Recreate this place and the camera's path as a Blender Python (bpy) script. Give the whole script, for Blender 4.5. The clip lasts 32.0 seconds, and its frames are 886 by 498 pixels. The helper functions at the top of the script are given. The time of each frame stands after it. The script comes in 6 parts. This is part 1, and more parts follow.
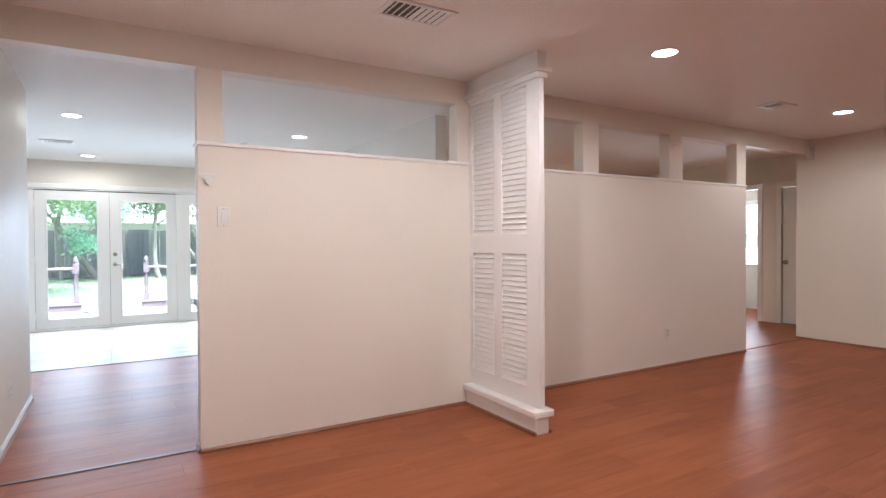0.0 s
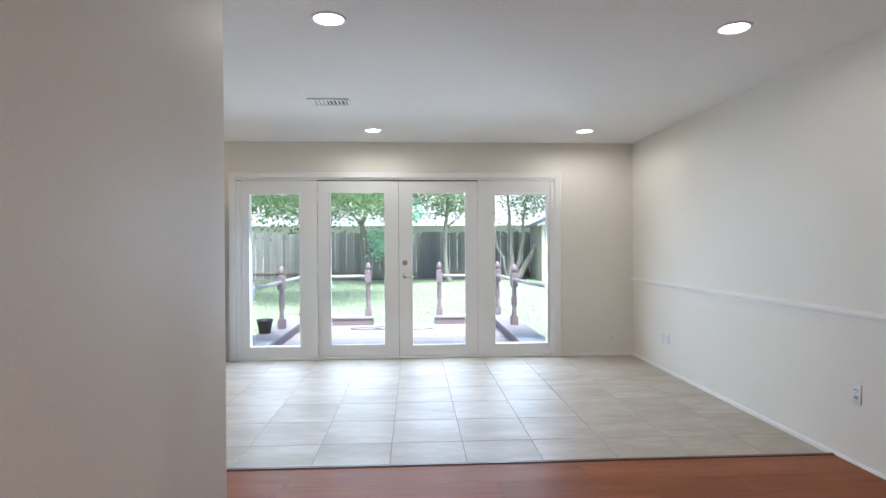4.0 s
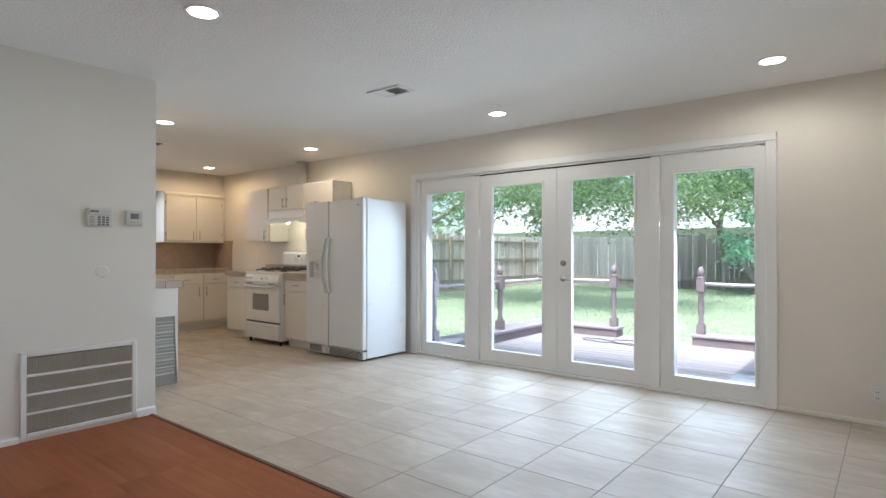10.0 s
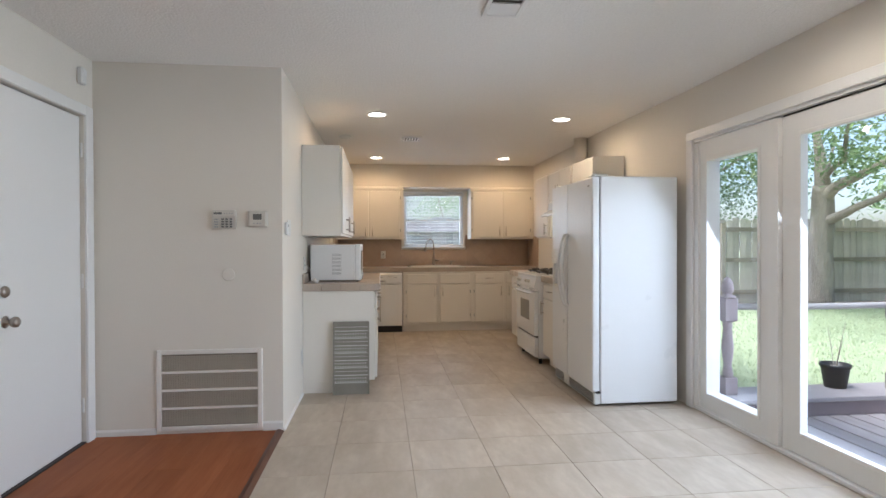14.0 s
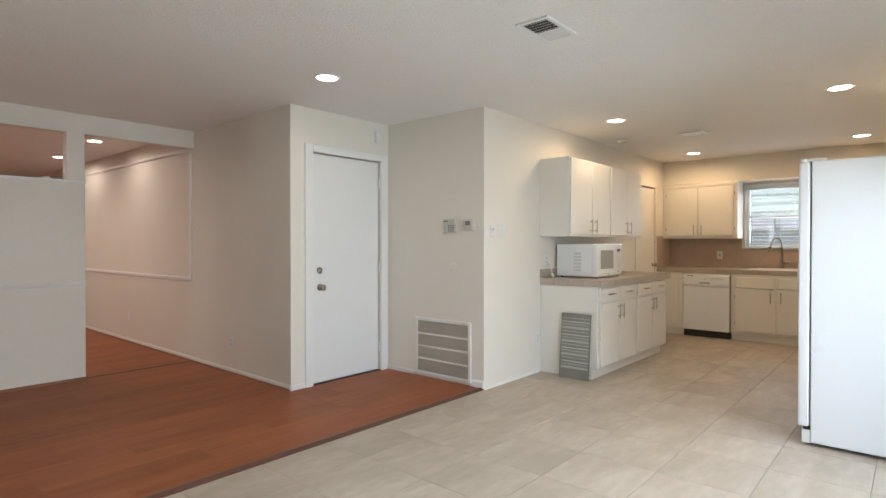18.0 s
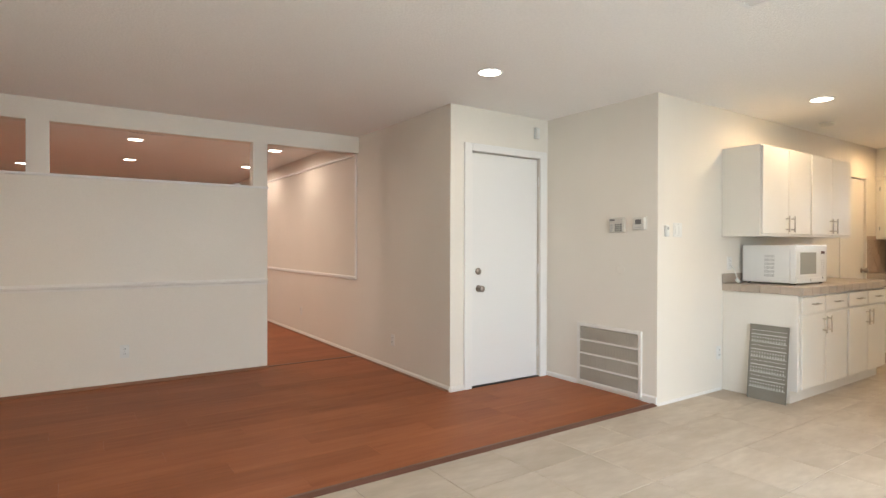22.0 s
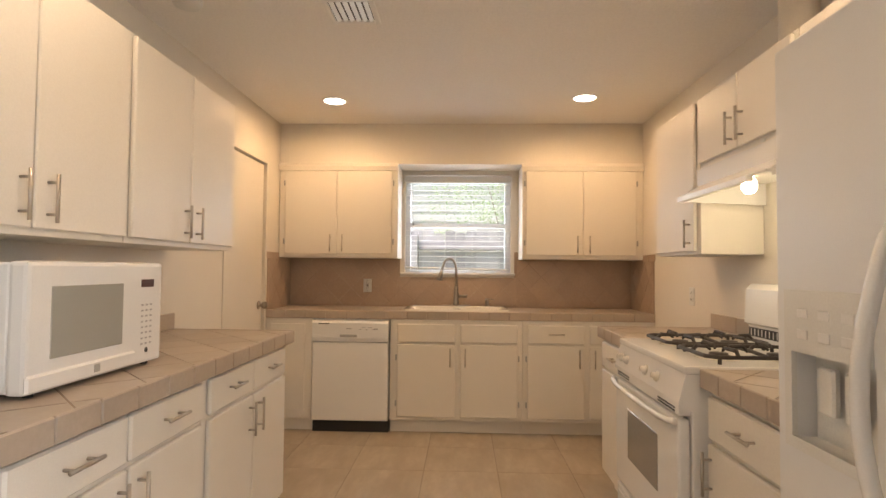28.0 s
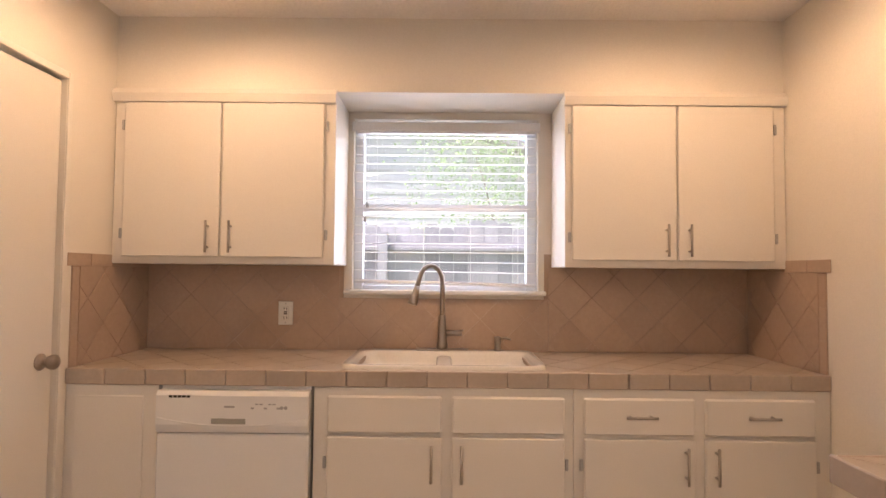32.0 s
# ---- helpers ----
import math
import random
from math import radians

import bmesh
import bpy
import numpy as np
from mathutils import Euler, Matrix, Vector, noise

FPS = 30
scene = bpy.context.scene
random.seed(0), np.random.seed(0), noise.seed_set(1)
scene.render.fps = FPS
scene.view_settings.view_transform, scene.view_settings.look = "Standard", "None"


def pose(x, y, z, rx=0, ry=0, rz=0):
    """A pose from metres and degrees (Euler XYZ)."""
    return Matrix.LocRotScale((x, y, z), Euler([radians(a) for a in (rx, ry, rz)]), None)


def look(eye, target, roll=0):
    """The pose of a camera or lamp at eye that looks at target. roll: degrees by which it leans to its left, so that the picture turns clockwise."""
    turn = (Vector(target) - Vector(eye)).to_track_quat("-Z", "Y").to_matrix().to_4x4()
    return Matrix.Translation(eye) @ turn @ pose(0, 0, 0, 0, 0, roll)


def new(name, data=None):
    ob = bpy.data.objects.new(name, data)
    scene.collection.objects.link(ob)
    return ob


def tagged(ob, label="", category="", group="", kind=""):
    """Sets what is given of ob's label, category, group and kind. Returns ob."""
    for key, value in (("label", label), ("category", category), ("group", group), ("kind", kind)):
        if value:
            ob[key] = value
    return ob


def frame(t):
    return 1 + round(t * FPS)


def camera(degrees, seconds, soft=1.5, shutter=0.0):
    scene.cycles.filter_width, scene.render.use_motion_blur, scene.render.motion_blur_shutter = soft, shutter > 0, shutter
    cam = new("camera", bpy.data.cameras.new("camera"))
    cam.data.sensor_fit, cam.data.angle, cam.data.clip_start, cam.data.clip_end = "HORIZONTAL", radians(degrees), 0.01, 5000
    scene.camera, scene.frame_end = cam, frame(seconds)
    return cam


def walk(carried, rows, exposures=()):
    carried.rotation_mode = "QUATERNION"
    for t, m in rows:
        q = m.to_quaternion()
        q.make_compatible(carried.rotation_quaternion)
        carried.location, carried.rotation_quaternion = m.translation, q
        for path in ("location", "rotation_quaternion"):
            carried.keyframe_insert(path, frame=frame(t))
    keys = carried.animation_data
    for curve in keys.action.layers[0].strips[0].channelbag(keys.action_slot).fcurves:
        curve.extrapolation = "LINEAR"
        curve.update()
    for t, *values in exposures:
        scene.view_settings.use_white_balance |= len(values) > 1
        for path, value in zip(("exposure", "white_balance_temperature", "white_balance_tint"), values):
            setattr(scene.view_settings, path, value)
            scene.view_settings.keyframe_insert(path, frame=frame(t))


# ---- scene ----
cam = camera(77.68, 32.0)
PATH = [
    (0, (-0.137, 0.495, 1.239), (0.884, 2.215, 1.212), -0.37),
    (0.5, (-0.141, 0.907, 1.243), (0.684, 2.729, 1.209), -0.27),
    (1, (-0.160, 1.350, 1.258), (0.531, 3.227, 1.224), -0.21),
    (1.5, (-0.167, 1.854, 1.278), (0.325, 3.792, 1.245), -0.14),
    (2, (-0.192, 2.382, 1.296), (0.167, 4.349, 1.262), -0.01),
    (2.5, (-0.186, 2.834, 1.305), (0.101, 4.813, 1.271), -0.10),
    (3, (-0.189, 3.247, 1.304), (0.043, 5.233, 1.276), -0.17),
    (3.5, (-0.164, 3.573, 1.298), (0.022, 5.564, 1.276), -0.25),
    (4.5, (0.128, 4.092, 1.272), (0.158, 6.091, 1.261), -0.26),
    (5.5, (0.619, 4.487, 1.258), (0.572, 6.486, 1.251), -0.14),
    (6, (0.888, 4.629, 1.248), (0.751, 6.624, 1.245), -0.21),
    (6.5, (1.109, 4.744, 1.232), (0.828, 6.724, 1.234), -0.23),
    (7, (1.311, 4.865, 1.213), (0.847, 6.810, 1.213), -0.25),
    (7.5, (1.549, 4.953, 1.194), (0.899, 6.844, 1.196), -0.25),
    (8, (1.800, 5.063, 1.177), (0.914, 6.856, 1.183), -0.25),
    (8.5, (2.017, 5.224, 1.166), (0.924, 6.899, 1.169), -0.22),
    (9, (2.197, 5.301, 1.167), (1.012, 6.912, 1.179), -0.21),
    (9.5, (2.279, 5.268, 1.176), (1.052, 6.848, 1.190), -0.12),
    (10, (2.301, 5.265, 1.188), (1.036, 6.815, 1.199), 0.01),
    (10.5, (2.291, 5.380, 1.201), (0.974, 6.886, 1.205), 0.09),
    (11, (2.237, 5.630, 1.215), (0.835, 7.056, 1.211), 0.14),
    (11.5, (2.180, 5.893, 1.228), (0.696, 7.233, 1.215), 0.14),
    (12, (2.109, 6.225, 1.240), (0.494, 7.404, 1.227), -0.01),
    (12.5, (2.024, 6.596, 1.248), (0.269, 7.555, 1.237), -0.15),
    (13, (1.965, 6.960, 1.250), (0.109, 7.706, 1.234), -0.20),
    (13.5, (1.949, 7.322, 1.252), (0.009, 7.808, 1.243), -0.23),
    (14, (1.926, 7.707, 1.249), (-0.061, 7.931, 1.234), -0.19),
    (14.5, (1.934, 8.128, 1.242), (-0.066, 8.161, 1.230), -0.10),
    (16.5, (1.853, 9.619, 1.262), (0.055, 8.742, 1.248), -0.03),
    (17, (1.916, 9.747, 1.260), (0.193, 8.731, 1.242), -0.08),
    (17.5, (1.933, 9.863, 1.261), (0.318, 8.682, 1.245), -0.07),
    (18, (1.945, 9.878, 1.259), (0.433, 8.570, 1.240), 0.03),
    (18.5, (1.959, 9.847, 1.255), (0.524, 8.453, 1.236), 0.08),
    (19, (1.982, 9.819, 1.251), (0.629, 8.346, 1.231), 0.12),
    (19.5, (2.006, 9.791, 1.247), (0.728, 8.253, 1.229), 0.11),
    (20, (2.030, 9.762, 1.245), (0.827, 8.165, 1.229), 0.03),
    (20.5, (2.016, 9.753, 1.248), (0.893, 8.098, 1.228), 0.04),
    (21, (2.027, 9.734, 1.251), (0.968, 8.038, 1.230), 0.01),
    (21.5, (2.019, 9.718, 1.251), (0.978, 8.010, 1.231), 0.05),
    (22, (1.915, 9.652, 1.247), (0.793, 7.997, 1.234), 0.14),
    (22.5, (1.733, 9.546, 1.243), (0.371, 8.083, 1.256), 0.15),
    (23, (1.444, 9.389, 1.239), (-0.165, 8.203, 1.264), 0.22),
    (23.5, (1.124, 9.218, 1.243), (-0.593, 8.192, 1.285), 0.18),
    (24, (0.767, 9.080, 1.253), (-1.048, 8.241, 1.322), 0.18),
    (24.5, (0.382, 8.973, 1.266), (-1.524, 8.369, 1.334), 0.26),
    (25, (-0.044, 8.867, 1.285), (-1.986, 8.394, 1.355), 0.34),
    (25.5, (-0.434, 8.737, 1.304), (-2.400, 8.377, 1.374), 0.44),
    (26, (-0.760, 8.650, 1.316), (-2.746, 8.422, 1.380), 0.53),
    (26.5, (-1.074, 8.592, 1.317), (-3.065, 8.419, 1.388), 0.53),
    (28.5, (-1.973, 8.548, 1.235), (-3.971, 8.495, 1.306), 0.52),
    (29, (-2.196, 8.504, 1.237), (-4.194, 8.462, 1.309), 0.50),
    (29.5, (-2.445, 8.480, 1.242), (-4.444, 8.452, 1.317), 0.55),
    (30, (-2.750, 8.483, 1.254), (-4.749, 8.459, 1.327), 0.58),
    (30.5, (-2.993, 8.471, 1.271), (-4.992, 8.459, 1.341), 0.57),
    (31, (-3.240, 8.453, 1.290), (-5.238, 8.456, 1.373), 0.59),
    (31.5, (-3.532, 8.487, 1.302), (-5.530, 8.482, 1.376), 0.57),
    (32, (-3.824, 8.522, 1.312), (-5.822, 8.513, 1.393), 0.54),
]
EXPOSURES = [
    (0.0, 2.04, 5300, 8), (2.0, 1.6, 5450, 9), (3.0, 1.5, 5500, 9), (6.0, 1.2, 5350, 10), (8.0, 1.2, 5450, 8), (10.0, 1.2, 5600, 8), (12.0, 1.16, 5700, 9), (14.0, 1.14, 5850, 12), (17.0, 1.2, 6000, 9), (19.0, 1.58, 6350, 9), (21.0, 1.7, 6550, 10), (22.0, 1.7, 6550, 10), (23.0, 1.43, 6550, 9), (25.0, 1.06, 6600, 9), (26.0, 1.2, 6700, 9),
    (28.5, 1.5, 7250, 20), (30.0, 1.52, 7150, 22), (31.0, 1.57, 6700, 24), (32.0, 1.55, 6650, 27),
]
walk(cam, [(t, look(eye, target, roll)) for t, eye, target, roll in PATH], EXPOSURES)

# ---- world, sun, sky, exposure ----
world = bpy.data.worlds.new("world")
scene.world = world
world.use_nodes = True
wn = world.node_tree.nodes
sky = wn.new("ShaderNodeTexSky")
sky.sky_type, sky.sun_disc = "NISHITA", False
sky.sun_elevation, sky.sun_rotation = radians(65), radians(180)
sky.air_density, sky.dust_density = 1.0, 2.5
world.node_tree.links.new(sky.outputs[0], wn["Background"].inputs[0])
wn["Background"].inputs[1].default_value = 0.15


def lamp(name, kind, place, turn, energy, color=(1, 1, 1), **more):
    data = bpy.data.lights.new(name, kind)
    data.energy, data.color = energy, color
    if "size" in more:
        data.size = more["size"]
    if "size_y" in more:
        data.shape, data.size_y = "RECTANGLE", more["size_y"]
    if "spread" in more:
        data.spread = radians(more["spread"])
    if "angle" in more:
        data.angle = radians(more["angle"])
    if kind == "AREA" and "size_y" not in more:
        data.shape = "DISK"
    ob = new(name, data)
    ob.matrix_world = pose(*place, *turn)
    return ob


lamp("sun", "SUN", (0, 20, 12), (24, 8, 0), 4.8, (1, 0.96, 0.90), angle=34)
# daylight that falls in through the glazed patio opening and the kitchen window
lamp("patio_daylight", "AREA", (-0.22, 10.30, 1.06), (-60, 0, 0), 35, (0.81, 0.91, 1.0), size=3.4, size_y=1.75, spread=150)
lamp("kitchen_daylight", "AREA", (-6.72, 8.52, 1.64), (0, -90, 0), 3.6, (0.80, 0.91, 1.0), size=0.72, size_y=0.82, spread=160)
lamp("hall_daylight", "AREA", (9.74, 6.0, 1.36), (0, 90, 0), 18, (1.0, 0.95, 0.88), size=1.0, size_y=0.8, spread=160)

# ---- materials ----


def tree(name):
    m = bpy.data.materials.new(name)
    m.use_nodes = True
    nt = m.node_tree
    return m, nt, nt.nodes["Principled BSDF"]


def mixed(nt, a, b, fac):
    n = nt.nodes.new("ShaderNodeMix")
    n.data_type = "RGBA"
    for sock, v in ((n.inputs[6], a), (n.inputs[7], b)):
        if isinstance(v, tuple):
            sock.default_value = (*v, 1)
        else:
            nt.links.new(v, sock)
    if isinstance(fac, float):
        n.inputs[0].default_value = fac
    else:
        nt.links.new(fac, n.inputs[0])
    return n.outputs[2]


def noise_fac(nt, scale, detail=4.0, lo=0.35, hi=0.65, stretch=(1, 1, 1), rough=0.55, shift=False):
    tc = nt.nodes.new("ShaderNodeTexCoord")
    mp = nt.nodes.new("ShaderNodeMapping")
    mp.inputs["Scale"].default_value = stretch
    n = nt.nodes.new("ShaderNodeTexNoise")
    n.inputs["Scale"].default_value, n.inputs["Detail"].default_value, n.inputs["Roughness"].default_value = scale, detail, rough
    r = nt.nodes.new("ShaderNodeMapRange")
    r.inputs[1].default_value, r.inputs[2].default_value = lo, hi
    if shift:
        info = nt.nodes.new("ShaderNodeObjectInfo")
        off = nt.nodes.new("ShaderNodeVectorMath")
        off.operation, off.inputs[1].default_value = "MULTIPLY_ADD", (41, 29, 13)
        nt.links.new(info.outputs["Random"], off.inputs[0])
        nt.links.new(tc.outputs["Object"], off.inputs[2])
        nt.links.new(off.outputs[0], mp.inputs[0])
    else:
        nt.links.new(tc.outputs["Object"], mp.inputs[0])
    nt.links.new(mp.outputs[0], n.inputs["Vector"])
    nt.links.new(n.outputs[0], r.inputs[0])
    return r.outputs[0]


def bumped(nt, bsdf, height, strength, distance=0.002):
    b = nt.nodes.new("ShaderNodeBump")
    b.inputs["Strength"].default_value, b.inputs["Distance"].default_value = strength, distance
    nt.links.new(height, b.inputs["Height"])
    nt.links.new(b.outputs[0], bsdf.inputs["Normal"])


def surface(name, base, dark=None, rough=0.5, metal=0.0, scale=3.0, grain=90.0, bump=0.15, stretch=(1, 1, 1), spread=0.0, depth=0.002, coat=0.0, shift=False, lo=0.3, hi=0.7):
    """A surface with broad stains, fine grain, relief, and a little difference from piece to piece."""
    m, nt, p = tree(name)
    dark = dark or tuple(c * 0.9 for c in base)
    broad = noise_fac(nt, scale, 5.0, lo, hi, stretch, 0.55, shift)
    fine = noise_fac(nt, grain, 3.0, 0.3, 0.7, stretch, 0.55, shift)
    col = mixed(nt, base, dark, broad)
    col = mixed(nt, col, mixed(nt, col, tuple(c * 0.93 for c in dark), 0.6), fine)
    if spread:
        info = nt.nodes.new("ShaderNodeObjectInfo")
        hsv = nt.nodes.new("ShaderNodeHueSaturation")
        r = nt.nodes.new("ShaderNodeMapRange")
        r.inputs[3].default_value, r.inputs[4].default_value = 1 - spread, 1 + spread
        nt.links.new(info.outputs["Random"], r.inputs[0])
        nt.links.new(r.outputs[0], hsv.inputs["Value"])
        nt.links.new(col, hsv.inputs["Color"])
        col = hsv.outputs[0]
    nt.links.new(col, p.inputs["Base Color"])
    rr = nt.nodes.new("ShaderNodeMapRange")
    rr.inputs[3].default_value, rr.inputs[4].default_value = rough * 0.88, min(1, rough * 1.12)
    nt.links.new(broad, rr.inputs[0])
    nt.links.new(rr.outputs[0], p.inputs["Roughness"])
    p.inputs["Metallic"].default_value = metal
    p.inputs["Coat Weight"].default_value = coat
    if bump:
        bumped(nt, p, fine, bump, depth)
    return m


def glowing(name, color, strength):
    m, nt, p = tree(name)
    p.inputs["Base Color"].default_value = (0.9, 0.9, 0.88, 1)
    p.inputs["Emission Color"].default_value = (*color, 1)
    p.inputs["Emission Strength"].default_value = strength
    return m


def plank_wood(name, light, dark, rough):
    """Laminate boards: long grain along x, each board its own tone."""
    m, nt, p = tree(name)
    tc = nt.nodes.new("ShaderNodeTexCoord")
    info = nt.nodes.new("ShaderNodeObjectInfo")
    off = nt.nodes.new("ShaderNodeVectorMath")
    off.operation = "MULTIPLY_ADD"
    comb = nt.nodes.new("ShaderNodeCombineXYZ")
    nt.links.new(info.outputs["Random"], comb.inputs[0])
    nt.links.new(info.outputs["Random"], comb.inputs[1])
    nt.links.new(comb.outputs[0], off.inputs[0])
    off.inputs[1].default_value = (37, 23, 0)
    nt.links.new(tc.outputs["Object"], off.inputs[2])
    facs = []
    for scale, st in ((2.2, (0.7, 9, 1)), (9, (0.5, 14, 1)), (1.4, (1.2, 2.2, 1))):
        mp = nt.nodes.new("ShaderNodeMapping")
        mp.inputs["Scale"].default_value = st
        n = nt.nodes.new("ShaderNodeTexNoise")
        n.inputs["Scale"].default_value, n.inputs["Detail"].default_value = scale, 5
        r = nt.nodes.new("ShaderNodeMapRange")
        r.inputs[1].default_value, r.inputs[2].default_value = 0.32, 0.68
        nt.links.new(off.outputs[0], mp.inputs[0])
        nt.links.new(mp.outputs[0], n.inputs["Vector"])
        nt.links.new(n.outputs[0], r.inputs[0])
        facs.append(r.outputs[0])
    col = mixed(nt, light, dark, facs[0])
    col = mixed(nt, col, mixed(nt, col, tuple(c * 0.75 for c in dark), 0.5), facs[1])
    col = mixed(nt, col, mixed(nt, col, tuple(min(1, c * 1.15) for c in light), 0.4), facs[2])
    hsv = nt.nodes.new("ShaderNodeHueSaturation")
    r = nt.nodes.new("ShaderNodeMapRange")
    r.inputs[3].default_value, r.inputs[4].default_value = 0.9, 1.1
    nt.links.new(info.outputs["Random"], r.inputs[0])
    nt.links.new(r.outputs[0], hsv.inputs["Value"])
    nt.links.new(col, hsv.inputs["Color"])
    nt.links.new(hsv.outputs[0], p.inputs["Base Color"])
    p.inputs["Roughness"].default_value = rough
    p.inputs["Specular IOR Level"].default_value = 0.06
    bumped(nt, p, facs[1], 0.05, 0.001)
    return m


def glass_mat(name, rough=0.0):
    m, nt, p = tree(name)
    tr = nt.nodes.new("ShaderNodeBsdfTransparent")
    gl = nt.nodes.new("ShaderNodeBsdfGlossy")
    gl.inputs["Roughness"].default_value = rough
    lw = nt.nodes.new("ShaderNodeLayerWeight")
    pw = nt.nodes.new("ShaderNodeMath")
    pw.operation, pw.inputs[1].default_value = "POWER", 5.0
    nt.links.new(lw.outputs["Facing"], pw.inputs[0])
    fr = nt.nodes.new("ShaderNodeMath")
    fr.operation, fr.inputs[1].default_value, fr.inputs[2].default_value = "MULTIPLY_ADD", 0.9, 0.03
    nt.links.new(pw.outputs[0], fr.inputs[0])
    mx = nt.nodes.new("ShaderNodeMixShader")
    nt.links.new(fr.outputs[0], mx.inputs[0])
    nt.links.new(tr.outputs[0], mx.inputs[1])
    nt.links.new(gl.outputs[0], mx.inputs[2])
    nt.links.new(mx.outputs[0], nt.nodes["Material Output"].inputs[0])
    return m


WALL = surface("wall_paint", (0.80, 0.758, 0.688), (0.765, 0.722, 0.65), 0.55, scale=1.2, grain=160, bump=0.1)
WALL.node_tree.nodes["Principled BSDF"].inputs["Specular IOR Level"].default_value = 0.25
CEIL = surface("ceiling_paint", (0.88, 0.86, 0.83), (0.85, 0.83, 0.80), 0.8, scale=0.9, grain=70, bump=0.5, depth=0.004)
WTRIM = surface("wall_trim_paint", (0.81, 0.782, 0.735), (0.78, 0.752, 0.705), 0.42, scale=2, grain=200, bump=0.03)
TRIM = surface("trim_enamel", (0.84, 0.83, 0.81), (0.81, 0.80, 0.78), 0.34, scale=2, grain=200, bump=0.03)
DOORW = surface("door_enamel", (0.82, 0.815, 0.80), (0.80, 0.795, 0.78), 0.36, scale=1.5, grain=150, bump=0.04)
CAB = surface("cabinet_enamel", (0.80, 0.765, 0.70), (0.77, 0.73, 0.665), 0.46, scale=1.5, grain=220, bump=0.03)
APPL = surface("appliance_enamel", (0.83, 0.83, 0.82), (0.81, 0.81, 0.80), 0.25, scale=2, grain=320, bump=0.12, depth=0.001)
FRIDGE = surface("textured_enamel", (0.80, 0.81, 0.82), (0.785, 0.795, 0.80), 0.3, scale=2, grain=420, bump=0.3, depth=0.001)
PLAST = surface("white_plastic", (0.80, 0.80, 0.77), None, 0.4, scale=5, grain=200, bump=0.04)
AGED = surface("aged_plastic", (0.66, 0.635, 0.58), (0.62, 0.59, 0.53), 0.45, scale=5, grain=200, bump=0.04)
DARKP = surface("dark_plastic", (0.16, 0.16, 0.155), None, 0.45, scale=5, grain=200, bump=0.05)
GREYP = surface("grey_plastic", (0.42, 0.42, 0.42), None, 0.45, scale=5, grain=200, bump=0.05)
BLACK = surface("black_plastic", (0.02, 0.02, 0.02), None, 0.4, scale=5, grain=200, bump=0.05)
IRON = surface("cast_iron", (0.03, 0.026, 0.024), (0.05, 0.04, 0.035), 0.55, scale=20, grain=300, bump=0.3)
NICKEL = surface("brushed_nickel", (0.58, 0.53, 0.47), (0.49, 0.45, 0.40), 0.34, 1.0, scale=6, grain=200, bump=0.06)
TAPM = surface("dark_nickel", (0.44, 0.39, 0.34), (0.36, 0.32, 0.28), 0.3, 1.0, scale=6, grain=200, bump=0.05)
STEEL = surface("worn_steel", (0.52, 0.52, 0.51), (0.42, 0.42, 0.41), 0.42, 0.7, scale=5, grain=150, bump=0.1)
TILE = surface("floor_tile", (0.54, 0.468, 0.382), (0.425, 0.355, 0.275), 0.5, scale=3.0, grain=11, bump=0.04, stretch=(0.7, 1.8, 1), spread=0.035, shift=True, lo=0.34, hi=0.66)
GROUT = surface("grout", (0.30, 0.255, 0.20), (0.23, 0.19, 0.15), 0.9, scale=4, grain=200, bump=0.4)
CTILE = surface("counter_tile", (0.49, 0.41, 0.34), (0.43, 0.355, 0.285), 0.34, scale=4, grain=60, bump=0.05, spread=0.05)
CGROUT = surface("counter_grout", (0.25, 0.18, 0.125), (0.42, 0.34, 0.27), 0.9, scale=5, grain=200, bump=0.3)
SGROUT = surface("splash_grout", (0.70, 0.585, 0.485), (0.36, 0.265, 0.20), 0.9, scale=1.3, grain=200, bump=0.3)
BTILE = surface("splash_tile", (0.51, 0.39, 0.305), (0.45, 0.335, 0.255), 0.36, scale=4, grain=60, bump=0.05, spread=0.05)
PLANK = plank_wood("laminate_boards", (0.355, 0.128, 0.057), (0.27, 0.09, 0.040), 0.40)
SHOE = surface("stained_moulding", (0.30, 0.14, 0.075), (0.22, 0.095, 0.05), 0.4, scale=6, grain=60, stretch=(0.2, 0.2, 1))
DARKW = surface("dark_reducer", (0.13, 0.05, 0.03), (0.09, 0.035, 0.02), 0.35, scale=6, grain=60, stretch=(0.1, 1, 1))
SLAB = surface("slab", (0.3, 0.28, 0.25), None, 0.9)
GLASS = glass_mat("window_glass")
OVENG = surface("oven_glass", (0.30, 0.29, 0.27), (0.26, 0.25, 0.24), 0.12, scale=2, grain=100, bump=0.0)
MWG = surface("microwave_window", (0.40, 0.40, 0.365), (0.36, 0.36, 0.33), 0.2, scale=2, grain=400, bump=0.0)
SINKM = surface("sink_enamel", (0.80, 0.77, 0.70), None, 0.15, scale=3, grain=100, bump=0.0)
CAN = glowing("lamp_lens", (1.0, 0.93, 0.80), 4.0)
BULB = glowing("hood_bulb", (1.0, 0.93, 0.74), 5.0)
LED = glowing("red_display", (0.5, 0.06, 0.02), 0.012)
LED.node_tree.nodes["Principled BSDF"].inputs["Base Color"].default_value = (0.035, 0.008, 0.007, 1)
BLIND = surface("blind_slat", (0.86, 0.86, 0.85), None, 0.45, scale=4, grain=100, bump=0.03)
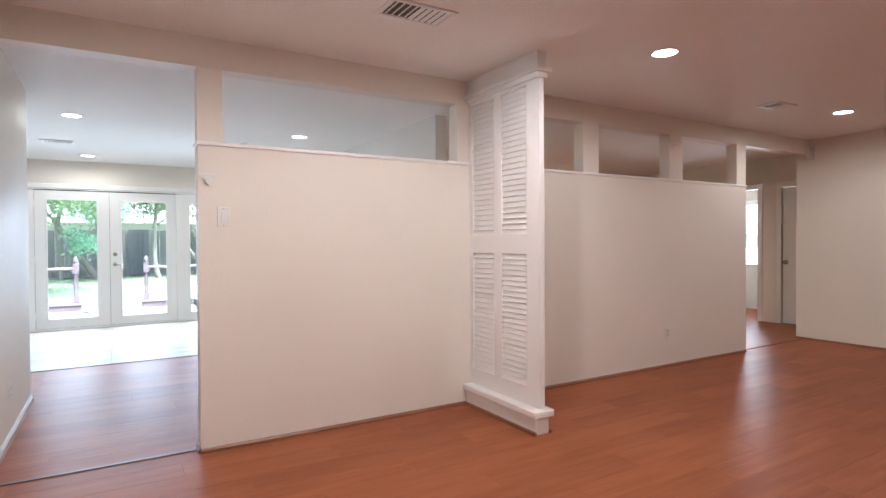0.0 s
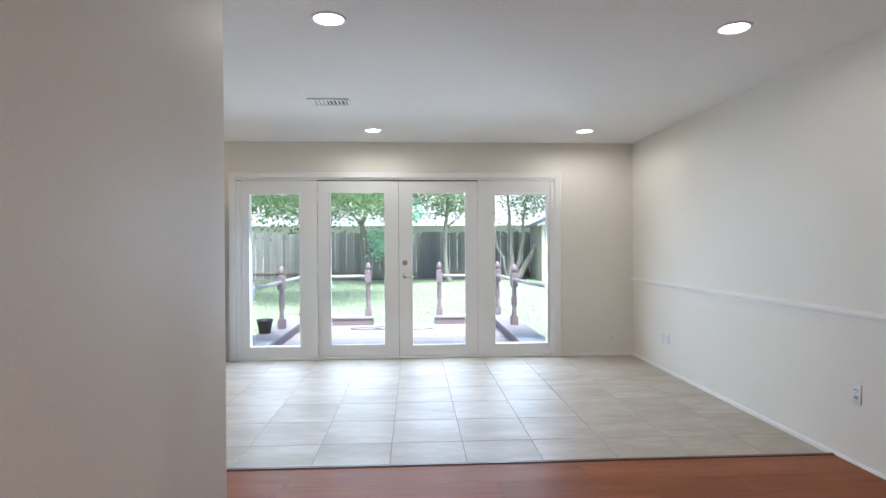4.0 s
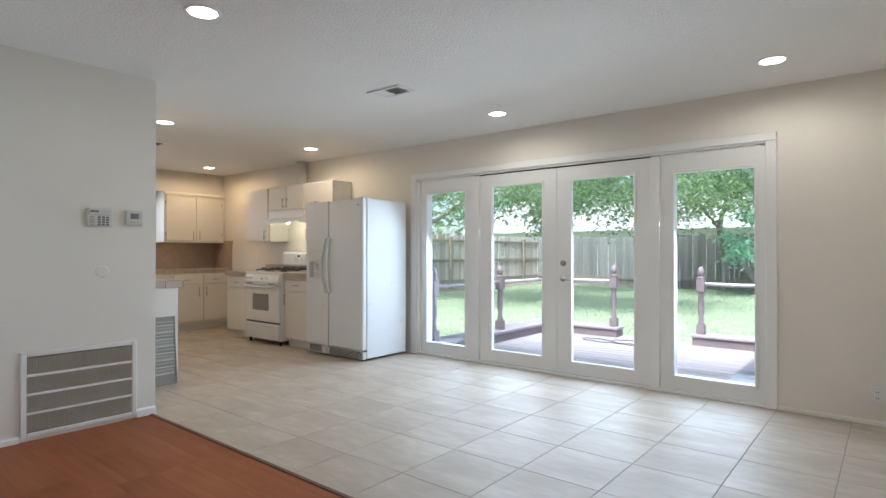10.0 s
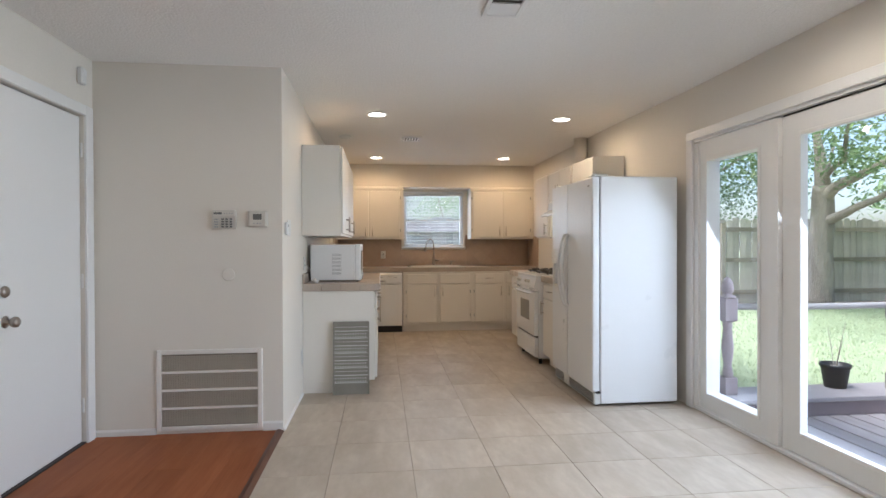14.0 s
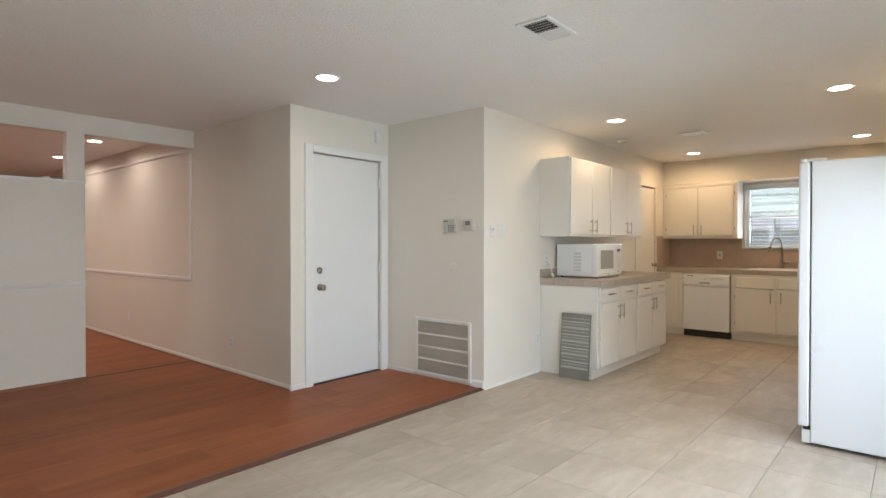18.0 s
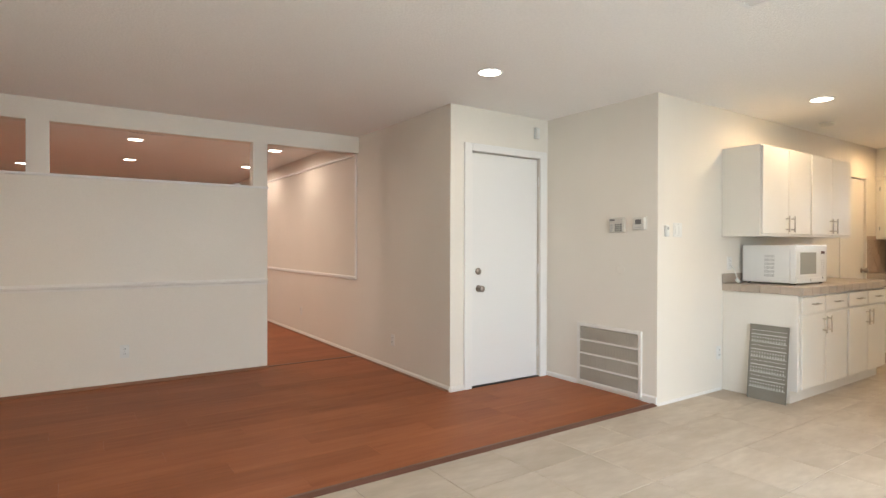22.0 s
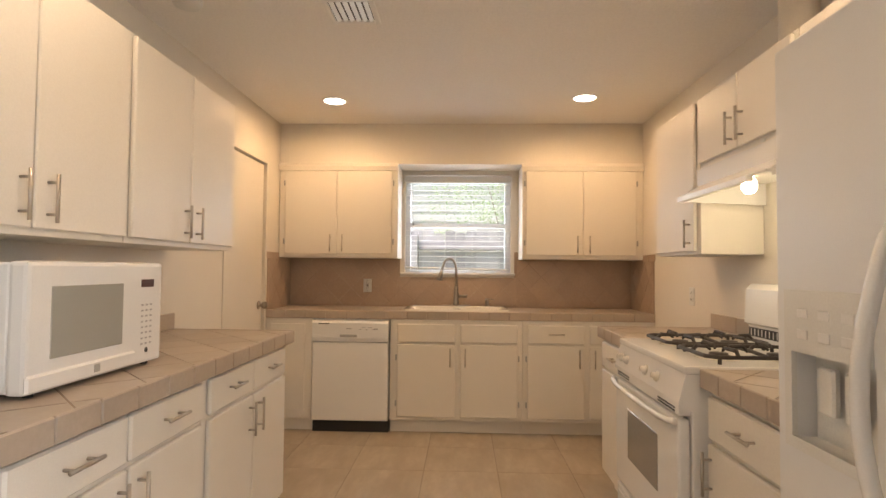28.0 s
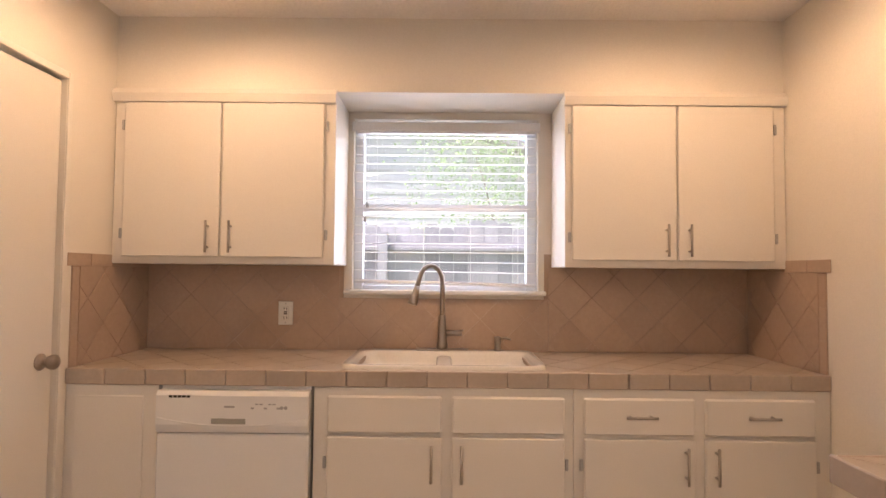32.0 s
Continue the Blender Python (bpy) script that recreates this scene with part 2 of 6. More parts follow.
ALU = surface("window_aluminium", (0.80, 0.82, 0.85), None, 0.4, 0.0, scale=4, grain=100, bump=0.05)
GRATE = surface("grey_metal_grate", (0.29, 0.275, 0.24), (0.235, 0.22, 0.19), 0.5, 0.3, scale=4, grain=120, bump=0.1)
DUSTY = surface("dusty_grille", (0.58, 0.525, 0.44), (0.50, 0.45, 0.375), 0.7, scale=6, grain=200, bump=0.1)
# shade behind vent and grille slats, put in as dark sheets
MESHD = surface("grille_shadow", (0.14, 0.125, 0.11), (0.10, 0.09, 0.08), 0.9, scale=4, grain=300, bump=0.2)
DECKW = surface("deck_paint", (0.37, 0.342, 0.345), (0.27, 0.247, 0.25), 0.7, scale=3, grain=40, bump=0.3, stretch=(0.3, 2, 1), spread=0.1)
POSTW = surface("post_paint", (0.25, 0.195, 0.20), (0.18, 0.14, 0.145), 0.65, scale=6, grain=60, bump=0.25)
GATEW = surface("dark_gate", (0.15, 0.16, 0.165), (0.10, 0.107, 0.112), 0.8, scale=3, grain=40, bump=0.3, spread=0.15)
CURBW = surface("curb_paint", (0.25, 0.20, 0.205), (0.18, 0.14, 0.145), 0.7, scale=4, grain=40, bump=0.3, stretch=(0.4, 2, 2), spread=0.1)
RAILM = surface("rail_pipe", (0.48, 0.46, 0.45), (0.40, 0.38, 0.37), 0.5, scale=6, grain=90)
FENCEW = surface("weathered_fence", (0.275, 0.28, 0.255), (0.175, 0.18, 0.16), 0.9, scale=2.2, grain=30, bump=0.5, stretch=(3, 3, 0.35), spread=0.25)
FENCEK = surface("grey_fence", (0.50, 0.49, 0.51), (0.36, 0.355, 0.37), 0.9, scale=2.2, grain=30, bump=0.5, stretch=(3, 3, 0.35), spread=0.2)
# FENCET: sun on the side fence boards, put into a paler colour
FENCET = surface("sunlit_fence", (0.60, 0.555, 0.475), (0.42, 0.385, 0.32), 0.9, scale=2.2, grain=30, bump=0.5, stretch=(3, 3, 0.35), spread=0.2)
FRAIL = surface("fence_rail_wood", (0.34, 0.30, 0.23), (0.24, 0.21, 0.16), 0.85, scale=3, grain=40, bump=0.3, spread=0.15)
GRASS = surface("lawn", (0.42, 0.50, 0.32), (0.36, 0.44, 0.26), 0.9, scale=1.3, grain=45, bump=1.0, depth=0.03)
BLADE = surface("grass_blade", (0.45, 0.53, 0.34), (0.38, 0.46, 0.27), 0.7, scale=2, grain=20, bump=0)
SOIL = surface("soil", (0.24, 0.195, 0.15), (0.14, 0.11, 0.08), 0.95, scale=5, grain=40, bump=0.6)
BARK = surface("bark", (0.50, 0.44, 0.38), (0.32, 0.275, 0.23), 0.9, scale=5, grain=30, bump=0.8, stretch=(1, 1, 0.3), depth=0.02)
BARKL = surface("pale_bark", (0.42, 0.385, 0.33), (0.27, 0.24, 0.20), 0.85, scale=5, grain=30, bump=0.5, stretch=(1, 1, 0.3), depth=0.01)
SIDING = surface("white_siding", (0.66, 0.66, 0.645), (0.60, 0.60, 0.585), 0.7, scale=1, grain=30, bump=0.1)
SHINGLE = surface("roof_shingle", (0.44, 0.42, 0.41), (0.36, 0.345, 0.335), 0.9, scale=1.5, grain=14, bump=0.4)
HOSE = surface("hose_rubber", (0.035, 0.04, 0.035), None, 0.5, scale=8, grain=60)


def leaf_mat(name, a, b):
    m, nt, p = tree(name)
    geo = nt.nodes.new("ShaderNodeNewGeometry")
    nt.links.new(mixed(nt, a, b, geo.outputs["Random Per Island"]), p.inputs["Base Color"])
    p.inputs["Roughness"].default_value = 0.5
    tl = nt.nodes.new("ShaderNodeBsdfTranslucent")
    nt.links.new(mixed(nt, a, b, geo.outputs["Random Per Island"]), tl.inputs[0])
    mx = nt.nodes.new("ShaderNodeMixShader")
    mx.inputs[0].default_value = 0.55
    nt.links.new(p.outputs[0], mx.inputs[1])
    nt.links.new(tl.outputs[0], mx.inputs[2])
    nt.links.new(mx.outputs[0], nt.nodes["Material Output"].inputs[0])
    return m


LEAF = leaf_mat("oak_leaf", (0.14, 0.225, 0.095), (0.32, 0.43, 0.21))
LEAFP = leaf_mat("pale_leaf", (0.25, 0.36, 0.19), (0.42, 0.52, 0.33))
LEAFD = leaf_mat("dark_leaf", (0.095, 0.165, 0.075), (0.24, 0.345, 0.16))
LEAFF = leaf_mat("feather_leaf", (0.30, 0.54, 0.36), (0.46, 0.70, 0.52))

# ---- building helpers ----
HOME = {}


def part(name, bm, material, parent=None, label="", smooth=False):
    """Links a bmesh, drawn in world metres, as one mesh object under a thing or a part."""
    base = HOME.get(parent.name, Vector()) if parent else Vector()
    bmesh.ops.recalc_face_normals(bm, faces=bm.faces)
    if base.length:
        bmesh.ops.translate(bm, vec=-base, verts=bm.verts)
    me = bpy.data.meshes.new(name)
    bm.to_mesh(me)
    bm.free()
    me.materials.append(material)
    if smooth:
        for f in me.polygons:
            f.use_smooth = True
    ob = new(name, me)
    if parent:
        ob.parent = parent
    HOME[ob.name] = base
    return tagged(ob, label) if label else ob


def thing(name, place, label, category, group="", kind=""):
    ob = new(name)
    ob.empty_display_size = 0.1
    ob.location = place
    HOME[ob.name] = Vector(place)
    return tagged(ob, label, category, group, kind)


def box(x0, x1, y0, y1, z0, z1, bevel=0.0, bm=None, seg=1):
    own = bm is None or bevel > 0
    b = bmesh.new() if own else bm
    v = [b.verts.new((x, y, z)) for x in (x0, x1) for y in (y0, y1) for z in (z0, z1)]
    for q in ((0, 1, 3, 2), (4, 6, 7, 5), (0, 4, 5, 1), (2, 3, 7, 6), (0, 2, 6, 4), (1, 5, 7, 3)):
        b.faces.new([v[i] for i in q])
    if bevel:
        bmesh.ops.bevel(b, geom=b.edges[:], offset=bevel, segments=seg, affect="EDGES", profile=0.6)
    if own and bm is not None:
        merge(bm, b)
        return bm
    return b


def merge(bm, other):
    """Adds the faces of other to bm."""
    other.verts.ensure_lookup_table()
    made = [bm.verts.new(v.co) for v in other.verts]
    other.verts.index_update()
    for f in other.faces:
        bm.faces.new([made[v.index] for v in f.verts])
    other.free()
    return bm


def turned(profile, place=(0, 0, 0), axis="z", seg=20, bm=None):
    """A solid of revolution from (radius, height) pairs."""
    b = bm if bm is not None else bmesh.new()
    rot = {"z": Matrix(), "x": Matrix.Rotation(radians(90), 4, "Y"), "y": Matrix.Rotation(radians(-90), 4, "X")}[axis]
    m = Matrix.Translation(place) @ rot
    rings = []
    for r, h in profile:
        rings.append([b.verts.new(m @ Vector((max(r, 1e-4) * math.cos(2 * math.pi * i / seg), max(r, 1e-4) * math.sin(2 * math.pi * i / seg), h))) for i in range(seg)])
    for a, c in zip(rings, rings[1:]):
        for i in range(seg):
            b.faces.new((a[i], a[(i + 1) % seg], c[(i + 1) % seg], c[i]))
    b.faces.new(rings[0][::-1])
    b.faces.new(rings[-1])
    return b


def tube(points, radius, seg=8, bm=None):
    """A round bar along points; radius may be one number or one a point."""
    b = bm if bm is not None else bmesh.new()
    pts = [Vector(p) for p in points]
    rad = radius if isinstance(radius, (list, tuple)) else [radius] * len(pts)
    rings = []
    side = None
    for i, p in enumerate(pts):
        d = (pts[min(i + 1, len(pts) - 1)] - pts[max(i - 1, 0)]).normalized()
        if side is None:
            side = d.cross(Vector((0, 0, 1))) if abs(d.z) < 0.9 else d.cross(Vector((1, 0, 0)))
        side = (side - d * side.dot(d)).normalized()
        up = d.cross(side)
        rings.append([b.verts.new(p + rad[i] * (math.cos(2 * math.pi * k / seg) * side + math.sin(2 * math.pi * k / seg) * up)) for k in range(seg)])
    for a, c in zip(rings, rings[1:]):
        for i in range(seg):
            b.faces.new((a[i], a[(i + 1) % seg], c[(i + 1) % seg], c[i]))
    b.faces.new(rings[0][::-1])
    b.faces.new(rings[-1])
    return b


def prism(poly, axis, a, c):
    """A polygon of 2D points pushed along an axis from a to c. axis 'x': points are (y, z); 'y': (x, z); 'z': (x, y)."""
    b = bmesh.new()
    put = {"x": lambda p, h: (h, p[0], p[1]), "y": lambda p, h: (p[0], h, p[1]), "z": lambda p, h: (p[0], p[1], h)}[axis]
    lo = [b.verts.new(put(p, a)) for p in poly]
    hi = [b.verts.new(put(p, c)) for p in poly]
    n = len(poly)
    b.faces.new(lo[::-1])
    b.faces.new(hi)
    for i in range(n):
        b.faces.new((lo[i], lo[(i + 1) % n], hi[(i + 1) % n], hi[i]))
    return b


def wall_with_holes(axis, a, c, u0, u1, z0, z1, holes):
    """A wall slab between a and c on an axis, along u, with rectangular holes (u0, u1, z0, z1) right through it."""
    us = sorted({u0, u1, *[h[0] for h in holes], *[h[1] for h in holes]})
    zs = sorted({z0, z1, *[h[2] for h in holes], *[h[3] for h in holes]})
    b = bmesh.new()
    verts = {}

    def v(u, w, z):
        k = (round(u, 5), round(w, 5), round(z, 5))
        if k not in verts:
            verts[k] = b.verts.new((w, u, z) if axis == "x" else (u, w, z))
        return verts[k]

    def solid(i, j):
        if not (0 <= i < len(us) - 1 and 0 <= j < len(zs) - 1):
            return False
        cu, cz = (us[i] + us[i + 1]) / 2, (zs[j] + zs[j + 1]) / 2
        return not any(h[0] < cu < h[1] and h[2] < cz < h[3] for h in holes)

    for i in range(len(us) - 1):
        for j in range(len(zs) - 1):
            if not solid(i, j):
                continue
            p, q, r, s = us[i], us[i + 1], zs[j], zs[j + 1]
            for w in (a, c):
                b.faces.new((v(p, w, r), v(q, w, r), v(q, w, s), v(p, w, s)))
            for di, dj, e in ((-1, 0, ((p, r), (p, s))), (1, 0, ((q, r), (q, s))), (0, -1, ((p, r), (q, r))), (0, 1, ((p, s), (q, s)))):
                if not solid(i + di, j + dj):
                    (e0, e1), (e2, e3) = e
                    b.faces.new((v(e0, a, e1), v(e0, c, e1), v(e2, c, e3), v(e2, a, e3)))
    return b


def structure(name, bm, material, label=""):
    return tagged(part(name, bm, material), label, "", "", "structure")


def clip(poly, u0, u1, v0, v1):
    """A polygon cut to a rectangle."""
    for k, lim, sgn in ((0, u0, 1), (0, u1, -1), (1, v0, 1), (1, v1, -1)):
        out = []
        for i, p in enumerate(poly):
            q = poly[(i + 1) % len(poly)]
            dp, dq = sgn * (p[k] - lim), sgn * (q[k] - lim)
            if dp >= 0:
                out.append(p)
            if dp * dq < 0:
                t = dp / (dp - dq)
                out.append((p[0] + t * (q[0] - p[0]), p[1] + t * (q[1] - p[1])))
        poly = out
        if len(poly) < 3:
            return []
    return poly


def diagonal_tiles(axis, a, c, u0, u1, v0, v1, side, origin, material, parent, holes=()):
    """Square tiles laid corner up on a rectangle, cut at its edges, each a part of its own."""
    h = side * math.sqrt(0.5)
    g = 0.0036
    nu, nv = int((u1 - u0) / h) + 3, int((v1 - v0) / h) + 3
    iu, iv = int((u0 - origin[0]) / h) - 1, int((v0 - origin[1]) / h) - 1
    for i in range(iu, iu + nu + 2):
        for j in range(iv, iv + nv + 2):
            if (i + j) % 2:
                continue
            cu, cv = origin[0] + i * h, origin[1] + j * h
            r = h - g
            poly = clip([(cu - r, cv), (cu, cv - r), (cu + r, cv), (cu, cv + r)], u0, u1, v0, v1)
            if len(poly) < 3:
                continue
            area = abs(sum(p[0] * q[1] - q[0] * p[1] for p, q in zip(poly, poly[1:] + poly[:1]))) / 2
            mu, mv = sum(p[0] for p in poly) / len(poly), sum(p[1] for p in poly) / len(poly)
            if area < 0.0006 or any(x0 < mu < x1 and y0 < mv < y1 for x0, x1, y0, y1 in holes):
                continue
            part("tile", prism(poly, axis, a, c), material, parent)

# ---- the large structure ----
H = 2.44
WOOD = 0.012
XL, XE = -0.73, 2.475          # hall wall, den's east wall
PF, PB = 3.97, 4.09             # partition, living side and den side
YN = 10.075                     # patio wall
YNK = 10.015                    # furred kitchen wall behind stove and fridge
YK = 7.05                       # kitchen's south wall, edge of the tiles
XK = -6.55                      # kitchen's window wall

structure("floor", box(-6.9, 9.9, -2.6, 10.2, -0.25, -0.004), SLAB, "concrete floor slab under the tiles and boards")
structure("ceiling", box(-6.9, 9.9, -2.6, 10.3, H, H + 0.12), CEIL, "white textured flat ceiling")
structure("wall_hall", box(XL - 0.12, XL, -2.42, 5.74, 0, H), WALL, "white painted hall wall")
structure("wall_door_alcove", wall_with_holes("y", 5.74, 5.86, -2.0, XL, 0, H, [(-1.755, -0.95, 0, 2.065)]), WALL, "white wall around the side door")
structure("wall_thermostat", box(-2.0, -1.862, 5.86, 6.93, 0, H), WALL, "white wall with thermostat and return grille")
structure("wall_kitchen_south", wall_with_holes("y", 6.93, YK, -6.67, -1.862, 0, H, [(-5.925, -5.215, 0, 2.045)]), WALL, "white kitchen wall behind the counter")
structure("wall_kitchen_west", wall_with_holes("x", XK - 0.12, XK, 7.05, YN, 0, H, [(8.06, 8.98, 1.205, 2.07)]), WALL, "kitchen wall with the sink window")
structure("wall_patio", wall_with_holes("y", YN, YN + 0.14, -6.67, 2.66, 0, H, [(-2.02, 1.555, 0, 2.035)]), WALL, "white wall with the glazed patio doors")
structure("wall_kitchen_north", prism([(XK, YNK), (-3.5, YNK), (-2.12, YN), (XK, YN)], "z", 0, H), WALL, "white kitchen wall behind stove and refrigerator")
structure("wall_den_east", box(XE, XE + 0.12, 5.02, YN, 0, H), WALL, "white den wall with a chair rail")
structure("wall_living_south", box(XL - 0.12, 7.24, -2.54, -2.42, 0, H), WALL, "plain white living room wall")
structure("wall_living_east", box(7.12, 7.24, -2.42, 4.13, 0, H), WALL, "plain white living room wall")
structure("wall_hall_south", box(7.24, 9.84, 4.01, 4.13, 0, H), WALL, "plain white wall")
structure("wall_hall_east", wall_with_holes("x", 8.20, 8.32, 4.13, 8.1, 0, H, [(4.155, 4.87, 0, 2.0), (5.215, 5.98, 0, 2.0)]), WALL, "white hall wall with a door and an open doorway")
structure("wall_room_east", wall_with_holes("x", 9.60, 9.72, 4.13, 8.1, 0, H, [(5.55, 6.45, 0.80, 1.93)]), WALL, "pale wall of the far room with its window")
structure("wall_hall_north", box(2.595, 9.84, 8.1, 8.22, 0, H), WALL, "plain white wall")
structure("wall_closet_back", box(-6.67, -0.795, 4.6, 4.72, 0, H), WALL, "plain white wall behind the doors")

# partition with clerestory openings
LEDGE, BEAM = 1.81, 2.262
structure("partition", box(0.275, 5.77, PF, PB, 0, LEDGE), WALL, "white half-height partition wall")
structure("beam", box(XL, 7.12, PF, PB, BEAM, H), WALL, "white boxed beam over the partition")
for x0, x1 in ((0.275, 0.415), (2.055, 2.21), (3.345, 3.53), (4.49, 4.69), (5.60, 5.77)):
    structure("partition_post", box(x0, x1, PF + 0.002, PB - 0.002, LEDGE + 0.02, BEAM), WALL, "white post between partition and beam")
structure("partition_cap", box(0.265, 5.78, PF - 0.012, PB + 0.012, LEDGE, LEDGE + 0.022, 0.004), TRIM, "white painted cap board on the partition")

# soffit above the kitchen's wall cabinets and the deep window recess
structure("soffit", box(XK, -6.24, YK, YNK, 2.105, H), WALL, "painted soffit over the kitchen cabinets")
for y0, y1 in ((YK, 8.035), (9.04, YNK)):
    b = prism([(-6.24, 2.048), (-6.215, 2.05), (-6.205, 2.085), (-6.22, 2.108), (-6.24, 2.114)], "y", y0, y1)
    structure("trim", b, CAB, "painted crown strip over the cabinets")

# skirting, shoe mouldings, chair rails


def skirting(axis, at, out, u0, u1, height=0.06, thick=0.012, z0=0.0, material=None):
    prof = [(at, z0), (at + out * thick, z0), (at + out * thick, z0 + height - 0.012), (at + out * thick * 0.4, z0 + height), (at, z0 + height)]
    b = prism(prof, "y" if axis == "x" else "x", u0, u1)
    return structure("baseboard", b, material or TRIM, "low white painted baseboard" if material is not SHOE else "stained wood shoe moulding")


skirting("x", XL, 1, -2.42, 5.86, 0.045, z0=WOOD, material=WTRIM)
skirting("y", 5.86, 1, XL, -0.87, 0.045, z0=WOOD, material=WTRIM)
skirting("x", XL + 0.012, 1, -2.42, 5.86, 0.016, 0.01, WOOD, SHOE)
skirting("x", XE, -1, 5.02, YN, 0.032, material=WTRIM)
skirting("y", YN, -1, 1.635, XE, 0.032, material=WTRIM)
skirting("y", YK, 1, -2.77, -1.862, 0.02)
skirting("x", -1.862, 1, 5.86, 6.24, 0.04, z0=WOOD)
skirting("x", -1.862, 1, 6.92, 7.05, 0.06, z0=WOOD)
for axis, at, out, u0, u1 in (("y", PF, -1, 0.275, 2.115), ("y", PF, -1, 2.228, 5.77), ("y", PB, 1, 0.275, 5.77), ("x", 0.275, -1, PF, PB), ("x", 7.12, -1, -2.42, 4.13), ("x", 5.77, 1, PF, PB)):
    skirting(axis, at, out, u0, u1, 0.024, 0.016, WOOD, SHOE)


def chair_rail(axis, at, out, u0, u1, z):
    prof = [(0, -0.03), (0.008, -0.03), (0.01, -0.012), (0.022, -0.004), (0.024, 0.012), (0.014, 0.02), (0.01, 0.03), (0, 0.03)]
    b = prism([(at + out * p, z + q) for p, q in prof], "y" if axis == "x" else "x", u0, u1)
    return structure("chair_rail", b, WTRIM, "white moulded chair rail")


chair_rail("x", XE, -1, 5.02, YN, 0.868)
chair_rail("y", PB, 1, 0.275, 5.77, 0.885)

# picture-frame moulding on the hall wall
panel = thing("wall_moulding", (XL, 1.6, 0.885), "white picture-frame moulding on the hall wall", "wall moulding")
for b in (box(XL, XL + 0.02, -0.9, 4.05, 0.86, 0.90, 0.006), box(XL, XL + 0.02, -0.9, 4.05, 2.24, 2.275, 0.006)):
    part("rail_strip", b, TRIM, panel)
for y in (4.012, -0.9):
    part("side_strip", box(XL, XL + 0.018, y, y + 0.036, 0.90, 2.24, 0.006), TRIM, panel)

# outdoor ground
structure("ground", box(-90, 90, 10.23, 130, -0.5, -0.07), GRASS, "mown green lawn behind the house")
structure("ground_side", box(-90, -6.69, -60, 10.23, -0.5, -0.07), GRASS, "grass strip beside the house")

# ---- doors and windows of the shell ----


def knob(parent, x, y, z, axis, out, name="door_knob", r=0.028):
    prof = [(0.031, 0), (0.031, 0.004), (0.012, 0.008), (0.011, 0.026), (r * 0.8, 0.032), (r, 0.045), (r * 0.95, 0.058), (r * 0.6, 0.066), (0.0, 0.067)]
    b = turned([(p, out * q) for p, q in prof], (x, y, z), axis, 20)
    return part(name, b, TAPM, parent, "dull nickel knob", True)


def deadbolt(parent, x, y, z, axis, out):
    b = turned([(p, out * q) for p, q in ((0.03, 0), (0.03, 0.008), (0.024, 0.016), (0.0, 0.017))], (x, y, z), axis, 20)
    return part("deadbolt", b, TAPM, parent, "round dull nickel deadbolt", True)


door = thing("door_1", (-1.35, 5.84, 0), "flat white side door, closed, with nickel knob and deadbolt", "door", kind="structure")
part("door_leaf", box(-1.745, -0.96, 5.795, 5.84, 0.022, 2.055, 0.003), DOORW, door)
for b in (box(-0.95, -0.868, 5.86, 5.878, 0, 2.13, 0.004), box(-1.837, -1.755, 5.86, 5.878, 0, 2.13, 0.004), box(-1.755, -0.95, 5.86, 5.878, 2.065, 2.13, 0.004)):
    part("casing", b, TRIM, door)
# no real sill: a black strip painting the shade under the leaf
part("threshold", box(-1.755, -0.95, 5.75, 5.862, 0.002, 0.02, 0.003), BLACK, door, "black strip for the shade in the gap under the door")
knob(door, -1.045, 5.84, 0.87, "y", 1)
deadbolt(door, -1.04, 5.84, 1.022, "y", 1)
for z in (0.25, 1.03, 1.85):
    part("hinge", turned([(0.007, -0.045), (0.007, 0.045)], (-1.752, 5.846, z), "z", 10), TRIM, door)

door = thing("door_2", (-5.57, 7.03, 0), "flat cream pantry door, closed, with nickel knob", "door", kind="structure")
part("door_leaf", box(-5.915, -5.225, 6.99, 7.035, 0.01, 2.035, 0.003), CAB, door)
for b in (box(-5.215, -5.19, YK, YK + 0.008, 0, 2.07, 0.002), box(-5.95, -5.925, YK, YK + 0.008, 0, 2.07, 0.002), box(-5.925, -5.215, YK, YK + 0.008, 2.045, 2.07, 0.002)):
    part("casing", b, CAB, door)
knob(door, -5.855, 7.035, 0.965, "y", 1)
for z in (0.3, 1.78):
    part("hinge", turned([(0.007, -0.045), (0.007, 0.045)], (-5.222, 7.04, z), "z", 10), STEEL, door)

door = thing("door_3", (8.22, 4.5, 0), "flat white hall door, closed, with nickel knob", "door", kind="structure")
part("door_leaf", box(8.215, 8.255, 4.16, 4.865, 0.02, 1.99, 0.003), DOORW, door)
for b in (box(8.185, 8.20, 4.87, 4.94, 0, 2.07, 0.003), box(8.185, 8.20, 4.131, 4.155, 0, 2.07, 0.003), box(8.185, 8.20, 4.155, 4.87, 2.0, 2.07, 0.003)):
    part("casing", b, TRIM, door)
knob(door, 8.215, 4.815, 0.91, "x", -1)
# black strip, shade below the hall door and not a sill
part("threshold", box(8.21, 8.26, 4.157, 4.868, WOOD, 0.0195), BLACK, door, "black strip for the shade in the gap under the door")
for y0, y1, z0, z1 in ((5.145, 5.215, 0, 2.07), (5.98, 6.05, 0, 2.07), (5.215, 5.98, 2.0, 2.07)):
    structure("trim", box(8.185, 8.20, y0, y1, z0, z1, 0.003), TRIM, "white casing round the open doorway")


def pane(parent, b):
    ob = part("pane", b, GLASS, parent, "clear glass")
    ob.visible_shadow = False
    return ob


